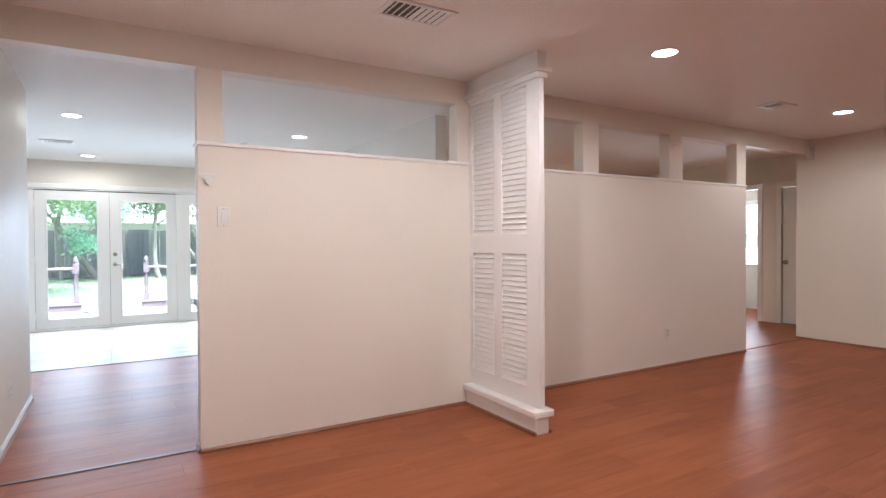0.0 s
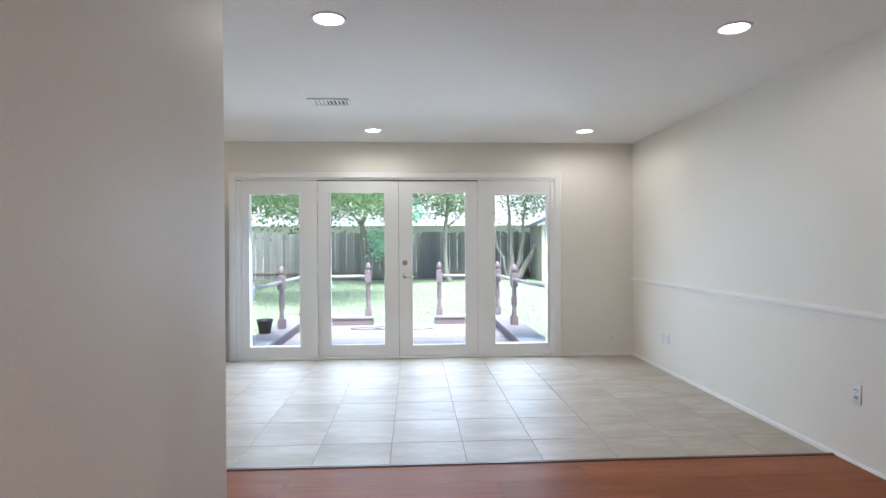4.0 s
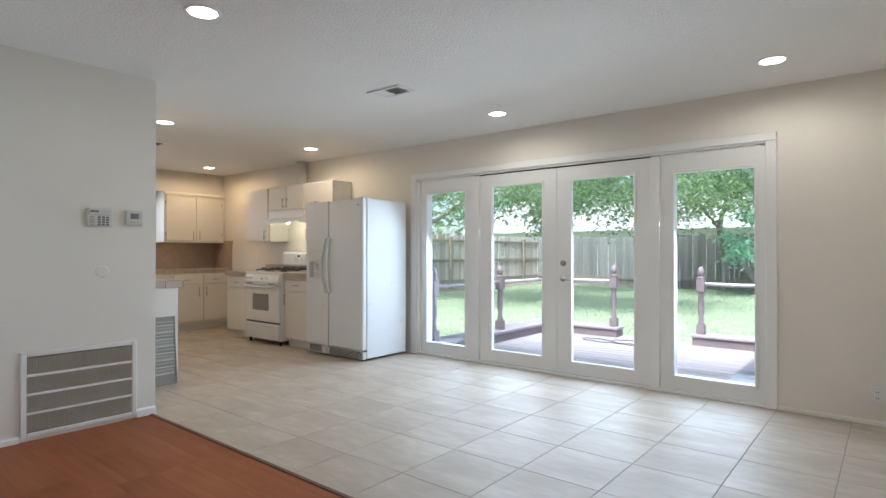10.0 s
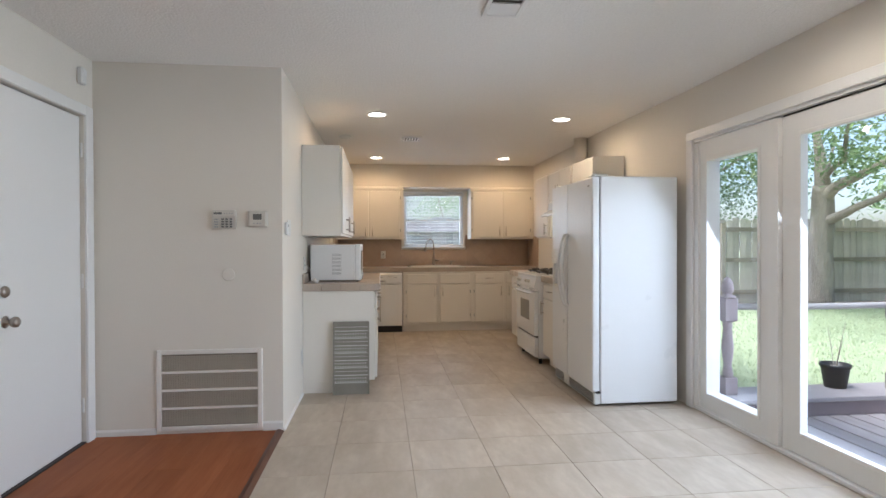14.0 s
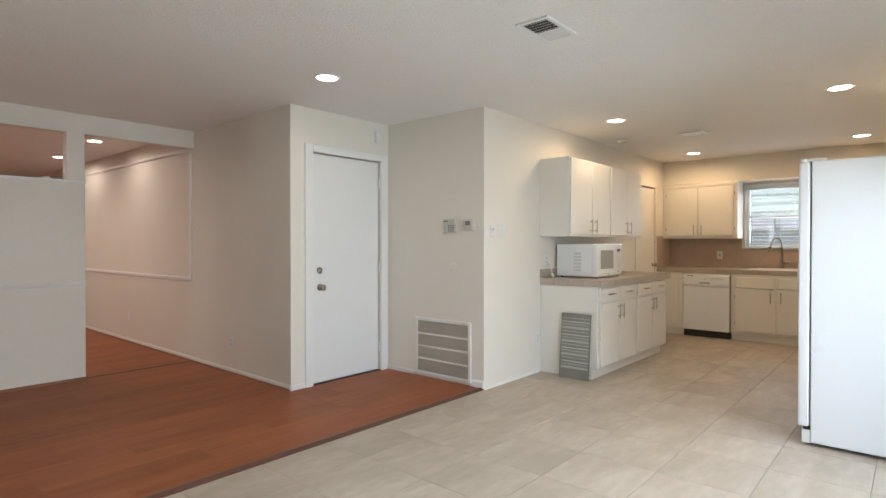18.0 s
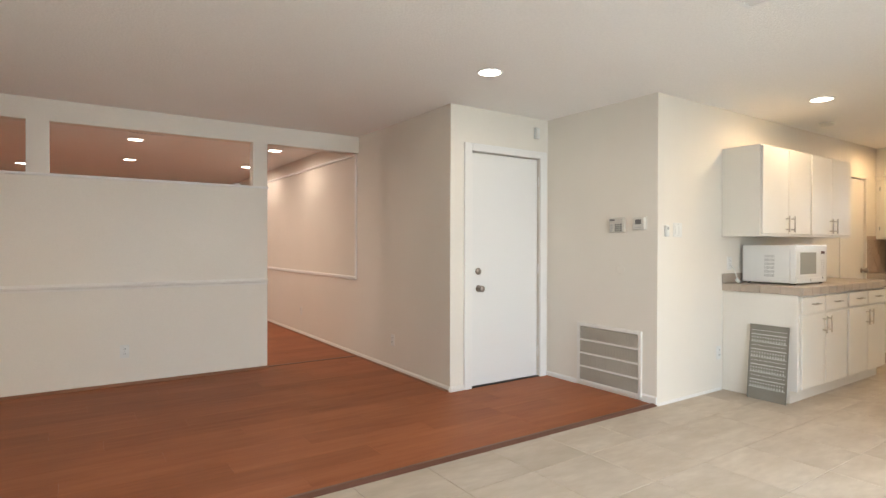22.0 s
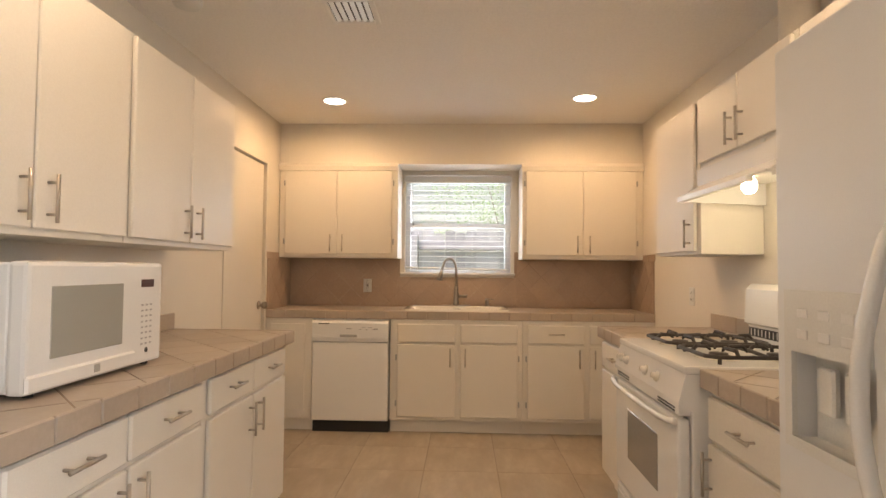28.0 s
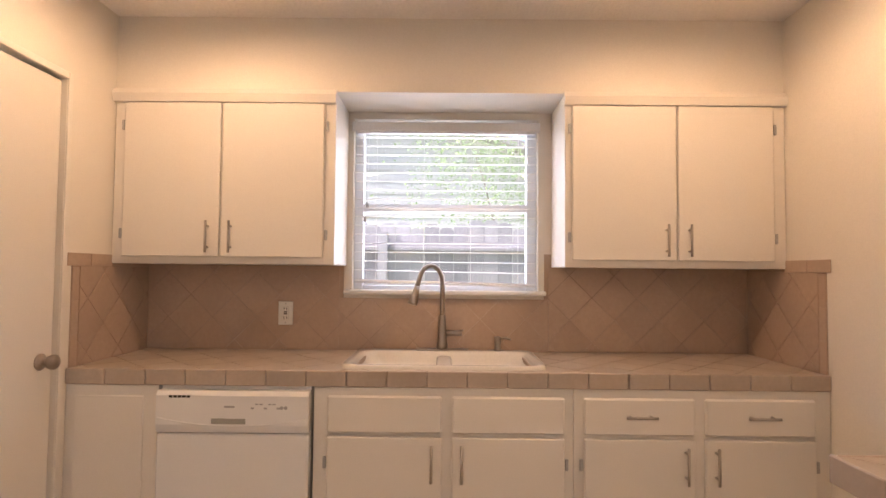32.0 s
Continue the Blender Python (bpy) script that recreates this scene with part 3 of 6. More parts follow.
def blind(place, u0, u1, z0, z1, axis, pitch, tilt_end=0.0):
    """A horizontal blind, its slats open."""
    x, y = place
    put = (lambda u, d, z: (x + d, u, z)) if axis == "x" else (lambda u, d, z: (u, y + d, z))
    t = thing("window_blind", put((u0 + u1) / 2, 0, z0), "white horizontal slat blind, lowered with slats open", "blind")

    def bar(name, a, c, d0, d1, za, zb, bev, mat=BLIND):
        p, q = put(a, d0, za), put(c, d1, zb)
        return part(name, box(min(p[0], q[0]), max(p[0], q[0]), min(p[1], q[1]), max(p[1], q[1]), za, zb, bev), mat, t)

    bar("head_rail", u0 + 0.004, u1 - 0.004, 0.004, 0.04, z1 - 0.066, z1 - 0.022, 0.002)
    bar("valance", u0 - 0.018, u1 + 0.018, 0.041, 0.052, z1 - 0.06, z1 - 0.012, 0.004)
    n = int((z1 - z0 - 0.105) / pitch)
    for i in range(n):
        z = z1 - 0.085 - i * pitch
        b = bmesh.new()
        pts = [(-0.007, 0.0), (0.0095, 0.0012), (0.025, -0.0012), (0.025, 0.0012), (0.0095, 0.0036), (-0.007, 0.0024)]
        lo = [b.verts.new(put(u0, p + 0.012, z + q)) for p, q in pts]
        hi = [b.verts.new(put(u1, p + 0.012, z + q - tilt_end * max(0, i - n + 3))) for p, q in pts]
        for k in range(len(pts)):
            b.faces.new((lo[k], lo[(k + 1) % 6], hi[(k + 1) % 6], hi[k]))
        b.faces.new(lo[::-1])
        b.faces.new(hi)
        part("slat", b, BLIND, t)
    p, q = put(u0, 0.01, z0 + 0.045), put(u1, 0.01, z0 + 0.045 - tilt_end * 3)
    b = tube([p, q], 0.011, 6)
    part("bottom_rail", b, BLIND, t)
    for f in (0.12, 0.38, 0.64, 0.9):
        u = u0 + f * (u1 - u0)
        part("cord", tube([put(u, 0.038, z0 + 0.04), put(u, 0.038, z1 - 0.04)], 0.0013, 5), BLIND, t)
    for k, (f, za) in enumerate(((0.075, 0.43), (0.062, 0.36))):
        u = u0 + f * (u1 - u0)
        c = part("pull_cord", tube([put(u, 0.042, z1 - 0.06), put(u - 0.004, 0.043, z0 + za)], 0.0012, 5), BLIND, t)
        part("tassel", turned([(0.003, 0.016), (0.006, 0.008), (0.008, -0.01), (0.0, -0.012)], put(u - 0.004, 0.043, z0 + za - 0.01), "z", 10), GREYP, c, "grey cord tassel", True)
    return t


win = thing("window_1", (XK - 0.06, 8.517, 1.205), "aluminium single-hung kitchen window over the sink", "window", kind="structure")
for b in (box(XK - 0.1, XK - 0.05, 8.06, 8.105, 1.205, 2.07, 0.003), box(XK - 0.1, XK - 0.05, 8.93, 8.98, 1.205, 2.07, 0.003),
          box(XK - 0.1, XK - 0.05, 8.105, 8.93, 2.025, 2.07, 0.003), box(XK - 0.1, XK - 0.05, 8.105, 8.93, 1.205, 1.24, 0.003), box(XK - 0.095, XK - 0.045, 8.105, 8.93, 1.61, 1.65, 0.004)):
    part("window_frame", b, ALU, win)
pane(win, box(XK - 0.078, XK - 0.074, 8.105, 8.93, 1.65, 2.025))
pane(win, box(XK - 0.068, XK - 0.064, 8.105, 8.93, 1.24, 1.61))
part("window_sill", box(XK - 0.03, XK + 0.042, 8.025, 9.015, 1.196, 1.218, 0.005), TRIM, win, "white painted sill")
blind((XK - 0.034, 0), 8.07, 8.97, 1.215, 2.066, "x", 0.0445, 0.006)

win = thing("window_2", (9.66, 6.0, 0.80), "bright hall window behind a white blind", "window", kind="structure")
for b in (box(9.64, 9.69, 5.55, 5.59, 0.80, 1.93), box(9.64, 9.69, 6.41, 6.45, 0.80, 1.93), box(9.64, 9.69, 5.59, 6.41, 1.89, 1.93), box(9.64, 9.69, 5.59, 6.41, 0.80, 0.84), box(9.64, 9.69, 5.59, 6.41, 1.34, 1.38)):
    part("window_frame", b, TRIM, win)
pane(win, box(9.665, 9.669, 5.59, 6.41, 0.84, 1.89))
part("window_sill", box(9.545, 9.64, 5.51, 6.49, 0.775, 0.798, 0.004), TRIM, win)
blind((9.575, 0), 5.57, 6.43, 0.82, 1.92, "x", 0.045)

# patio doors: two fixed side lights and a pair of hinged glazed doors
pd = thing("door_4", (-0.235, YN + 0.08, 0), "white glazed patio door unit with two side lights, doors closed", "patio door", kind="structure")
for b in (box(-2.10, -2.02, YN - 0.022, YN, 0, 2.035, 0.005), box(1.555, 1.632, YN - 0.022, YN, 0, 2.035, 0.005), box(-2.10, 1.632, YN - 0.022, YN, 2.035, 2.10, 0.005)):
    part("casing", b, TRIM, pd)
for b in (box(-2.02, -1.97, YN, YN + 0.13, 0.03, 2.005), box(1.515, 1.555, YN, YN + 0.13, 0.03, 2.005), box(-1.215, -1.1315, YN, YN + 0.13, 0.03, 2.005), box(0.68, 0.76, YN, YN + 0.13, 0.03, 2.005), box(-2.02, 1.555, YN, YN + 0.13, 2.018, 2.035)):
    part("jamb", b, TRIM, pd)
# black strips paint the shade in the gaps round the door leaves
part("head_gap_shade", box(-1.1305, 0.678, YN + 0.032, YN + 0.06, 2.0065, 2.0175), BLACK, pd, "black strip for the shade in the gap over the doors")
for x0, x1 in ((-1.1312, -1.1282), (-0.2217, -0.2183), (0.6783, 0.6798)):
    part("seam", box(x0, x1, YN + 0.034, YN + 0.06, 0.03, 2.005), BLACK, pd, "black strip for the shade in the gap beside a door leaf")
part("sill_gap_shade", box(-1.128, 0.678, YN + 0.034, YN + 0.06, 0.0245, 0.0278), BLACK, pd, "black strip for the shade in the gap under the doors")
part("door_sill", box(-2.02, 1.555, YN - 0.005, YN + 0.16, 0.0, 0.024, 0.004), TRIM, pd, "white painted threshold")


def glazed(x0, x1, g0, g1, z0, z1, gz0, gz1, y0, y1, name):
    """A panel with one sheet of glass between stiles and rails."""
    leaf = part(name, wall_with_holes("y", y0, y1, x0, x1, z0, z1, [(g0, g1, gz0, gz1)]), DOORW, pd)
    e = 0.016
    for b in (box(g0 - e, g0 + 0.006, y0 - 0.009, y0, gz0 - e, gz1 + e, 0.003), box(g1 - 0.006, g1 + e, y0 - 0.009, y0, gz0 - e, gz1 + e, 0.003),
              box(g0 + 0.006, g1 - 0.006, y0 - 0.009, y0, gz1 - 0.006, gz1 + e, 0.003), box(g0 + 0.006, g1 - 0.006, y0 - 0.009, y0, gz0 - e, gz0 + 0.006, 0.003)):
        part("glazing_bead", b, TRIM, leaf)
    pane(leaf, box(g0, g1, y1 - 0.018, y1 - 0.012, gz0, gz1))
    return leaf


glazed(-1.97, -1.215, -1.885, -1.325, 0.026, 2.016, 0.145, 1.862, YN + 0.02, YN + 0.12, "side_light")
glazed(0.76, 1.515, 0.872, 1.482, 0.026, 2.016, 0.145, 1.858, YN + 0.02, YN + 0.12, "side_light")
left = glazed(-1.128, -0.222, -0.984, -0.376, 0.028, 2.006, 0.155, 1.878, YN + 0.028, YN + 0.072, "door_leaf")
right = glazed(-0.218, 0.678, -0.07, 0.538, 0.028, 2.006, 0.145, 1.872, YN + 0.028, YN + 0.072, "door_leaf")
deadbolt(right, -0.152, YN + 0.026, 1.082, "y", -1)
part("lever_rose", turned([(0.03, 0), (0.03, -0.008), (0.014, -0.012), (0.011, -0.04), (0.0, -0.041)], (-0.152, YN + 0.026, 0.932), "y", 20), NICKEL, right, "satin nickel rose", True)
part("lever", tube([(-0.152, YN - 0.012, 0.932), (-0.12, YN - 0.018, 0.928), (-0.08, YN - 0.016, 0.92), (-0.046, YN - 0.014, 0.924)], [0.008, 0.008, 0.007, 0.006]), NICKEL, right, "satin nickel lever handle", True)
for x, leaf in ((-1.131, left), (0.679, right)):
    for z in (0.22, 1.02, 1.82):
        part("hinge", turned([(0.008, -0.05), (0.008, 0.05)], (x, YN + 0.02, z), "z", 10), TRIM, leaf)

# ---- ceiling fixtures ----


def can_light(x, y, watts, color=(1.0, 0.86, 0.68)):
    t = thing("recessed_light", (x, y, H), "round white recessed ceiling light, switched on", "ceiling light", "recessed ceiling lights")
    b = bmesh.new()
    prof = [(0.092, 0.0), (0.092, -0.004), (0.084, -0.007), (0.074, -0.005), (0.074, 0.0)]
    rings = [[b.verts.new((x + r * math.cos(a * math.pi / 16), y + r * math.sin(a * math.pi / 16), H + h)) for a in range(32)] for r, h in prof]
    for p, q in zip(rings, rings[1:]):
        for i in range(32):
            b.faces.new((p[i], p[(i + 1) % 32], q[(i + 1) % 32], q[i]))
    part("trim_ring", b, TRIM, t, "white ring", True)
    part("lens", turned([(0.074, -0.001), (0.074, -0.004), (0.0, -0.005)], (x, y, H), "z", 32), CAN, t, "glowing diffuser")
    bulb = lamp("recessed_lamp", "SPOT", (x, y, H - 0.034), (0, 0, 0), watts * 2.75, color).data
    bulb.spot_size, bulb.spot_blend, bulb.shadow_soft_size = radians(180), 0.52, 0.03


for x, y in ((-0.48, 6.69), (1.67, 6.72), (-0.457, 9.42), (1.70, 9.40)):
    can_light(x, y, 0.95 if y < 8 else 2.3, (1.0, 0.87, 0.70))
for x, y in ((-3.13, 7.675), (-3.16, 9.42), (-5.62, 7.645), (-5.56, 9.40)):
    can_light(x, y, 2.2 if x > -4 else 2.9, (1.0, 0.74, 0.46) if x > -4 else (1.0, 0.655, 0.335))
for x, y in ((-0.23, 2.69), (1.30, 2.53), (2.90, 2.81), (5.79, 3.05), (-0.32, 1.0), (1.22, 0.80), (2.5, -0.5), (5.2, 0.4)):
    can_light(x, y, 1.6 if x < 0 else (6.2 if x < 2 else 3.2), (1.0, 0.81, 0.67))
can_light(5.0, 7.2, 9.0, (1.0, 0.80, 0.55))


def ceiling_vent(x, y, lx, ly, along, label):
    t = thing("ceiling_vent", (x, y, H), label, "ceiling vent")
    part("frame", wall_frame(x, y, lx, ly, 0.025), TRIM, t)
    part("backing", box(x - lx / 2 + 0.02, x + lx / 2 - 0.02, y - ly / 2 + 0.02, y + ly / 2 - 0.02, H - 0.003, H - 0.001), MESHD, t, "dark sheet painting the shade in the duct")
    n = 6 if along == "y" else 9
    for i in range(n):
        f = (i + 0.5) / n - 0.5
        s = 0.5 if i < n // 2 else -0.5
        if along == "x":
            c = x + f * (lx - 0.05)
            b = prism([(c - 0.009, H - 0.012), (c - 0.007, H - 0.013), (c + 0.011, H - 0.004), (c + 0.009, H - 0.003)] if s > 0 else [(c + 0.009, H - 0.012), (c + 0.007, H - 0.013), (c - 0.011, H - 0.004), (c - 0.009, H - 0.003)], "y", y - ly / 2 + 0.025, y + ly / 2 - 0.025)
        else:
            c = y + f * (ly - 0.05)
            b = prism([(c - 0.009, H - 0.012), (c - 0.007, H - 0.013), (c + 0.011, H - 0.004), (c + 0.009, H - 0.003)], "x", x - lx / 2 + 0.025, x + lx / 2 - 0.025)
        part("slat", b, TRIM, t)


def wall_frame(x, y, lx, ly, w):
    b = bmesh.new()
    for x0, x1, y0, y1 in ((-lx / 2, lx / 2, -ly / 2, -ly / 2 + w), (-lx / 2, lx / 2, ly / 2 - w, ly / 2), (-lx / 2, -lx / 2 + w, -ly / 2 + w, ly / 2 - w), (lx / 2 - w, lx / 2, -ly / 2 + w, ly / 2 - w)):
        box(x + x0, x + x1, y + y0, y + y1, H - 0.012, H, 0.003, b)
    return b


ceiling_vent(-0.72, 8.325, 0.33, 0.20, "x", "white louvred ceiling vent in the den")
ceiling_vent(-4.25, 8.045, 0.245, 0.235, "y", "white louvred ceiling vent in the kitchen")
ceiling_vent(1.23, 3.05, 0.38, 0.22, "x", "white louvred ceiling vent in the living room")
ceiling_vent(4.97, 3.215, 0.3, 0.2, "x", "brownish louvred ceiling vent in the living room")
t = thing("smoke_detector", (-4.145, 7.325, H), "round white smoke detector on the kitchen ceiling", "smoke detector")
part("body", turned([(0.065, 0.0), (0.065, -0.012), (0.055, -0.028), (0.0, -0.03)], (-4.145, 7.325, H), "z", 28), PLAST, t, "", True)

# ---- louvred screen in the living room ----
scr = thing("louvred_screen", (2.24, 3.57, WOOD), "tall white louvred shutter screen standing off the partition", "louvred screen")
X0, X1 = 2.163, 2.203
YA, YB = 3.175, PF
holes = [(3.30, 3.575, 0.29, 1.155), (3.66, 3.93, 0.29, 1.155), (3.30, 3.575, 1.285, 2.25), (3.66, 3.93, 1.285, 2.25)]
part("frame", wall_with_holes("x", X0, X1, YA, YB, WOOD, H, holes), TRIM, scr)
for y0, y1, z0, z1 in holes:
    n = int((z1 - z0) / 0.036)
    for i in range(n):
        z = z0 + (i + 0.5) * (z1 - z0) / n
        b = prism([(X0 + 0.002, z - 0.021), (X0 + 0.006, z - 0.0235), (X1 - 0.012, z + 0.020), (X1 - 0.017, z + 0.0225)], "y", y0, y1)
        part("slat", b, TRIM, scr)
part("cap_moulding", box(X0 - 0.045, X1 + 0.045, YA - 0.035, YB, 2.305, 2.33, 0.004), TRIM, scr)
part("cap_board", box(X0 - 0.022, X1 + 0.022, YA - 0.012, YB, 2.27, 2.305, 0.003), TRIM, scr)
part("header", box(X0 - 0.018, X1 + 0.018, YA - 0.008, YB, 2.33, H, 0.003), TRIM, scr)
part("plinth", box(X0 - 0.045, X1 + 0.022, YA - 0.012, YB, WOOD, 0.125, 0.003), TRIM, scr)
part("plinth_ledge", box(X0 - 0.072, X1 + 0.042, YA - 0.045, YB, 0.125, 0.17, 0.006), TRIM, scr)
for b in (box(X0 - 0.061, X0 - 0.045, YA - 0.02, YB - 0.017, WOOD, WOOD + 0.022), box(X1 + 0.022, X1 + 0.038, YA - 0.02, YB, WOOD, WOOD + 0.022)):
    part("shoe", b, SHOE, scr, "stained wood strip")

# ---- wall plates and controls ----


def plate(name, label, cat, x, y, z, axis, out, w=0.072, h=0.115, kind="outlet"):
    """A cover plate on a wall: axis is the wall's normal, out its sign."""
    t = thing(name, (x, y, z), label, cat)
    put = (lambda u, d, v: (x + out * d, y + u, z + v)) if axis == "x" else (lambda u, d, v: (x + u, y + out * d, z + v))

    def blk(nm, u0, u1, d0, d1, v0, v1, mat, bev=0.0, lab=""):
        p, q = put(u0, d0, v0), put(u1, d1, v1)
        return part(nm, box(min(p[0], q[0]), max(p[0], q[0]), min(p[1], q[1]), max(p[1], q[1]), z + v0, z + v1, bev), mat, t, lab)

    blk("cover", -w / 2, w / 2, 0, 0.006, -h / 2, h / 2, PLAST, 0.0025)
    if kind == "outlet":
        for v in (-0.021, 0.021):
            blk("socket", -0.016, 0.016, 0.006, 0.009, v - 0.014, v + 0.014, PLAST, 0.003)
            for u in (-0.007, 0.005):
                blk("slot", u, u + 0.003, 0.009, 0.0096, v - 0.004, v + 0.008, BLACK)
    elif kind == "rocker":
        n = max(1, round(w / 0.06) if w > 0.1 else 1)
        for i in range(n):
            u = (i - (n - 1) / 2) * 0.046
            blk("rocker", u - 0.016, u + 0.016, 0.006, 0.011, -0.033, 0.033, PLAST, 0.003)
    elif kind == "gfci":
        blk("socket", -0.017, 0.017, 0.006, 0.009, -0.034, 0.034, PLAST, 0.002)
        for v in (-0.022, 0.022):
            for u in (-0.008, 0.005):
                blk("slot", u, u + 0.003, 0.009, 0.0097, v - 0.006, v + 0.006, BLACK)
        for v in (-0.006, 0.003):
            blk("button", -0.008, 0.008, 0.009, 0.011, v, v + 0.006, BLACK)
    for v in ((-h / 2 + 0.012, h / 2 - 0.012) if kind != "outlet" else (0.0,)):
        blk("screw", -0.003, 0.003, 0.006, 0.007, v - 0.003, v + 0.003, STEEL)
    return t


plate("light_switch", "white rocker light switch on the partition", "light switch", 0.412, PF, 1.395, "y", -1, kind="rocker")
plate("outlet", "white outlet low on the partition", "outlet", 4.45, PF, 0.34, "y", -1)
plate("outlet", "white outlet low on the partition", "outlet", 1.52, PB, 0.31, "y", 1)
plate("outlet", "white outlet low on the hall wall", "outlet", XL, 4.87, 0.308, "x", 1)
plate("outlet", "white outlet low on the hall wall", "outlet", XL, 2.27, 0.341, "x", 1)
plate("outlet", "white outlet low on the den wall", "outlet", XE, 9.33, 0.325, "x", -1)
plate("outlet", "white blank cover beside an outlet on the den wall", "outlet", XE, 9.20, 0.335, "x", -1)
plate("outlet", "white outlet low on the den wall", "outlet", XE, 6.86, 0.42, "x", -1)
plate("light_switch", "white light switch on the den wall", "light switch", XE, 5.71, 1.36, "x", -1, kind="rocker")
plate("outlet", "white outlet low on the patio wall", "outlet", 2.22, YN, 0.205, "y", -1)
plate("light_switch", "white double rocker switch by the kitchen", "light switch", -2.12, YK, 1.375, "y", 1, w=0.118, kind="rocker")
plate("outlet", "white outlet low on the kitchen wall", "outlet", -2.735, YK, 0.325, "y", 1)
plate("outlet", "white outlet above the counter with a cord plugged in", "outlet", -2.90, YK, 1.095, "y", 1, w=0.075)
plate("outlet", "white outlet above the stove counter", "outlet", -5.30, YNK, 1.09, "y", -1)
plate("outlet", "white safety outlet on the tiled splashback", "outlet", XK + 0.012, 7.74, 1.10, "x", 1, kind="gfci")

t = thing("wall_remote", (-1.965, YK, 1.365), "small white remote holder on the kitchen wall", "wall remote")
part("body", box(-1.99, -1.94, YK, YK + 0.022, 1.32, 1.41, 0.006), PLAST, t)
part("button", box(-1.975, -1.955, YK + 0.022, YK + 0.025, 1.375, 1.395, 0.001), GREYP, t)

XA = -1.862
t = thing("alarm_keypad", (XA, 6.68, 1.36), "off-white alarm keypad with dark buttons and a display", "alarm keypad")
part("body", box(XA, XA + 0.022, 6.60, 6.757, 1.358, 1.478, 0.006, None, 2), AGED, t)
part("top_cover", box(XA + 0.002, XA + 0.03, 6.606, 6.751, 1.438, 1.484, 0.006, None, 2), AGED, t, "raised off-white top cover")
part("display", box(XA + 0.030, XA + 0.0315, 6.616, 6.668, 1.454, 1.468), DARKP, t, "dark display strip")
for i in range(4):
    part("indicator", box(XA + 0.030, XA + 0.0315, 6.682 + i * 0.016, 6.690 + i * 0.016, 1.458, 1.464), GREYP, t)
for i in range(3):
    for j in range(4):
        part("button", box(XA + 0.0215, XA + 0.027, 6.664 + i * 0.026, 6.680 + i * 0.026, 1.368 + j * 0.0165, 1.379 + j * 0.0165, 0.001), DARKP, t)
for j in range(4):
    part("button", box(XA + 0.0215, XA + 0.026, 6.616, 6.644, 1.368 + j * 0.0165, 1.377 + j * 0.0165, 0.001), GREYP, t)
t = thing("thermostat", (XA, 6.89, 1.37), "off-white thermostat with a small grey display", "thermostat")
part("backplate", box(XA, XA + 0.008, 6.832, 6.956, 1.372, 1.480, 0.003), AGED, t)
part("body", box(XA + 0.007, XA + 0.03, 6.838, 6.950, 1.377, 1.475, 0.007, None, 2), AGED, t)
part("display", box(XA + 0.0295, XA + 0.0315, 6.866, 6.922, 1.420, 1.458, 0.001), DARKP, t, "dark grey display")
part("rocker", box(XA + 0.0295, XA + 0.033, 6.928, 6.942, 1.424, 1.454, 0.002), AGED, t)
for i in range(3):
    part("button", box(XA + 0.0295, XA + 0.0315, 6.868 + i * 0.02, 6.880 + i * 0.02, 1.392, 1.399, 0.001), GREYP, t)
t = thing("wall_cover", (XA, 6.70, 1.055), "round painted-over blank cover on the wall", "wall cover")
part("disc", turned([(0.042, 0.0), (0.041, 0.002), (0.034, 0.003), (0.0, 0.0032)], (XA, 6.70, 1.055), "x", 28), WALL, t, "", True)
t = thing("alarm_sensor", (-1.70, 5.86, 2.25), "small white alarm sensor above the side door", "alarm sensor")
part("body", box(-1.73, -1.675, 5.86, 5.895, 2.245, 2.35, 0.008), PLAST, t)
part("lens", box(-1.722, -1.683, 5.895, 5.899, 2.30, 2.335, 0.001), TRIM, t)
t = thing("wall_hook", (0.345, PF, 1.600), "small white hook plate on the partition", "wall hook")
part("plate", box(0.285, 0.37, PF - 0.006, PF, 1.625, 1.645, 0.002), PLAST, t)
part("pad", box(0.292, 0.315, PF - 0.009, PF - 0.004, 1.610, 1.64, 0.004), PLAST, t)
part("bracket", prism([(0.310, 1.630), (0.355, 1.630), (0.351, 1.590), (0.334, 1.578), (0.316, 1.590)], "y", PF - 0.016, PF - 0.002), PLAST, t)
t = thing("corner_sensor", (7.07, 3.92, 2.2), "small white sensor at the end of the beam", "alarm sensor")
part("body", box(6.99, 7.12, PF - 0.05, PF, 2.20, 2.34, 0.01), PLAST, t)

# return-air grille
t = thing("return_grille", (XA, 6.58, 0.03), "white return-air grille set low in the wall, dusty slats", "air grille")
gy0, gy1, gz0, gz1 = 6.245, 6.918, 0.033, 0.565
part("backing", box(XA + 0.001, XA + 0.003, gy0 + 0.02, gy1 - 0.02, gz0 + 0.02, gz1 - 0.02), MESHD, t, "dark sheet painting the shade behind the slats")
for b in (box(XA, XA + 0.016, gy0, gy0 + 0.032, gz0, gz1, 0.004), box(XA, XA + 0.016, gy1 - 0.032, gy1, gz0, gz1, 0.004), box(XA, XA + 0.016, gy0 + 0.032, gy1 - 0.032, gz1 - 0.03, gz1, 0.004), box(XA, XA + 0.016, gy0 + 0.032, gy1 - 0.032, gz0, gz0 + 0.03, 0.004)):
    part("frame_strip", b, WTRIM, t)
bay = (gz1 - gz0 - 0.06) / 4
for k in range(1, 4):
    z = gz0 + 0.03 + k * bay
    part("divider", box(XA, XA + 0.015, gy0 + 0.032, gy1 - 0.032, z - 0.008, z + 0.008, 0.002), WTRIM, t)
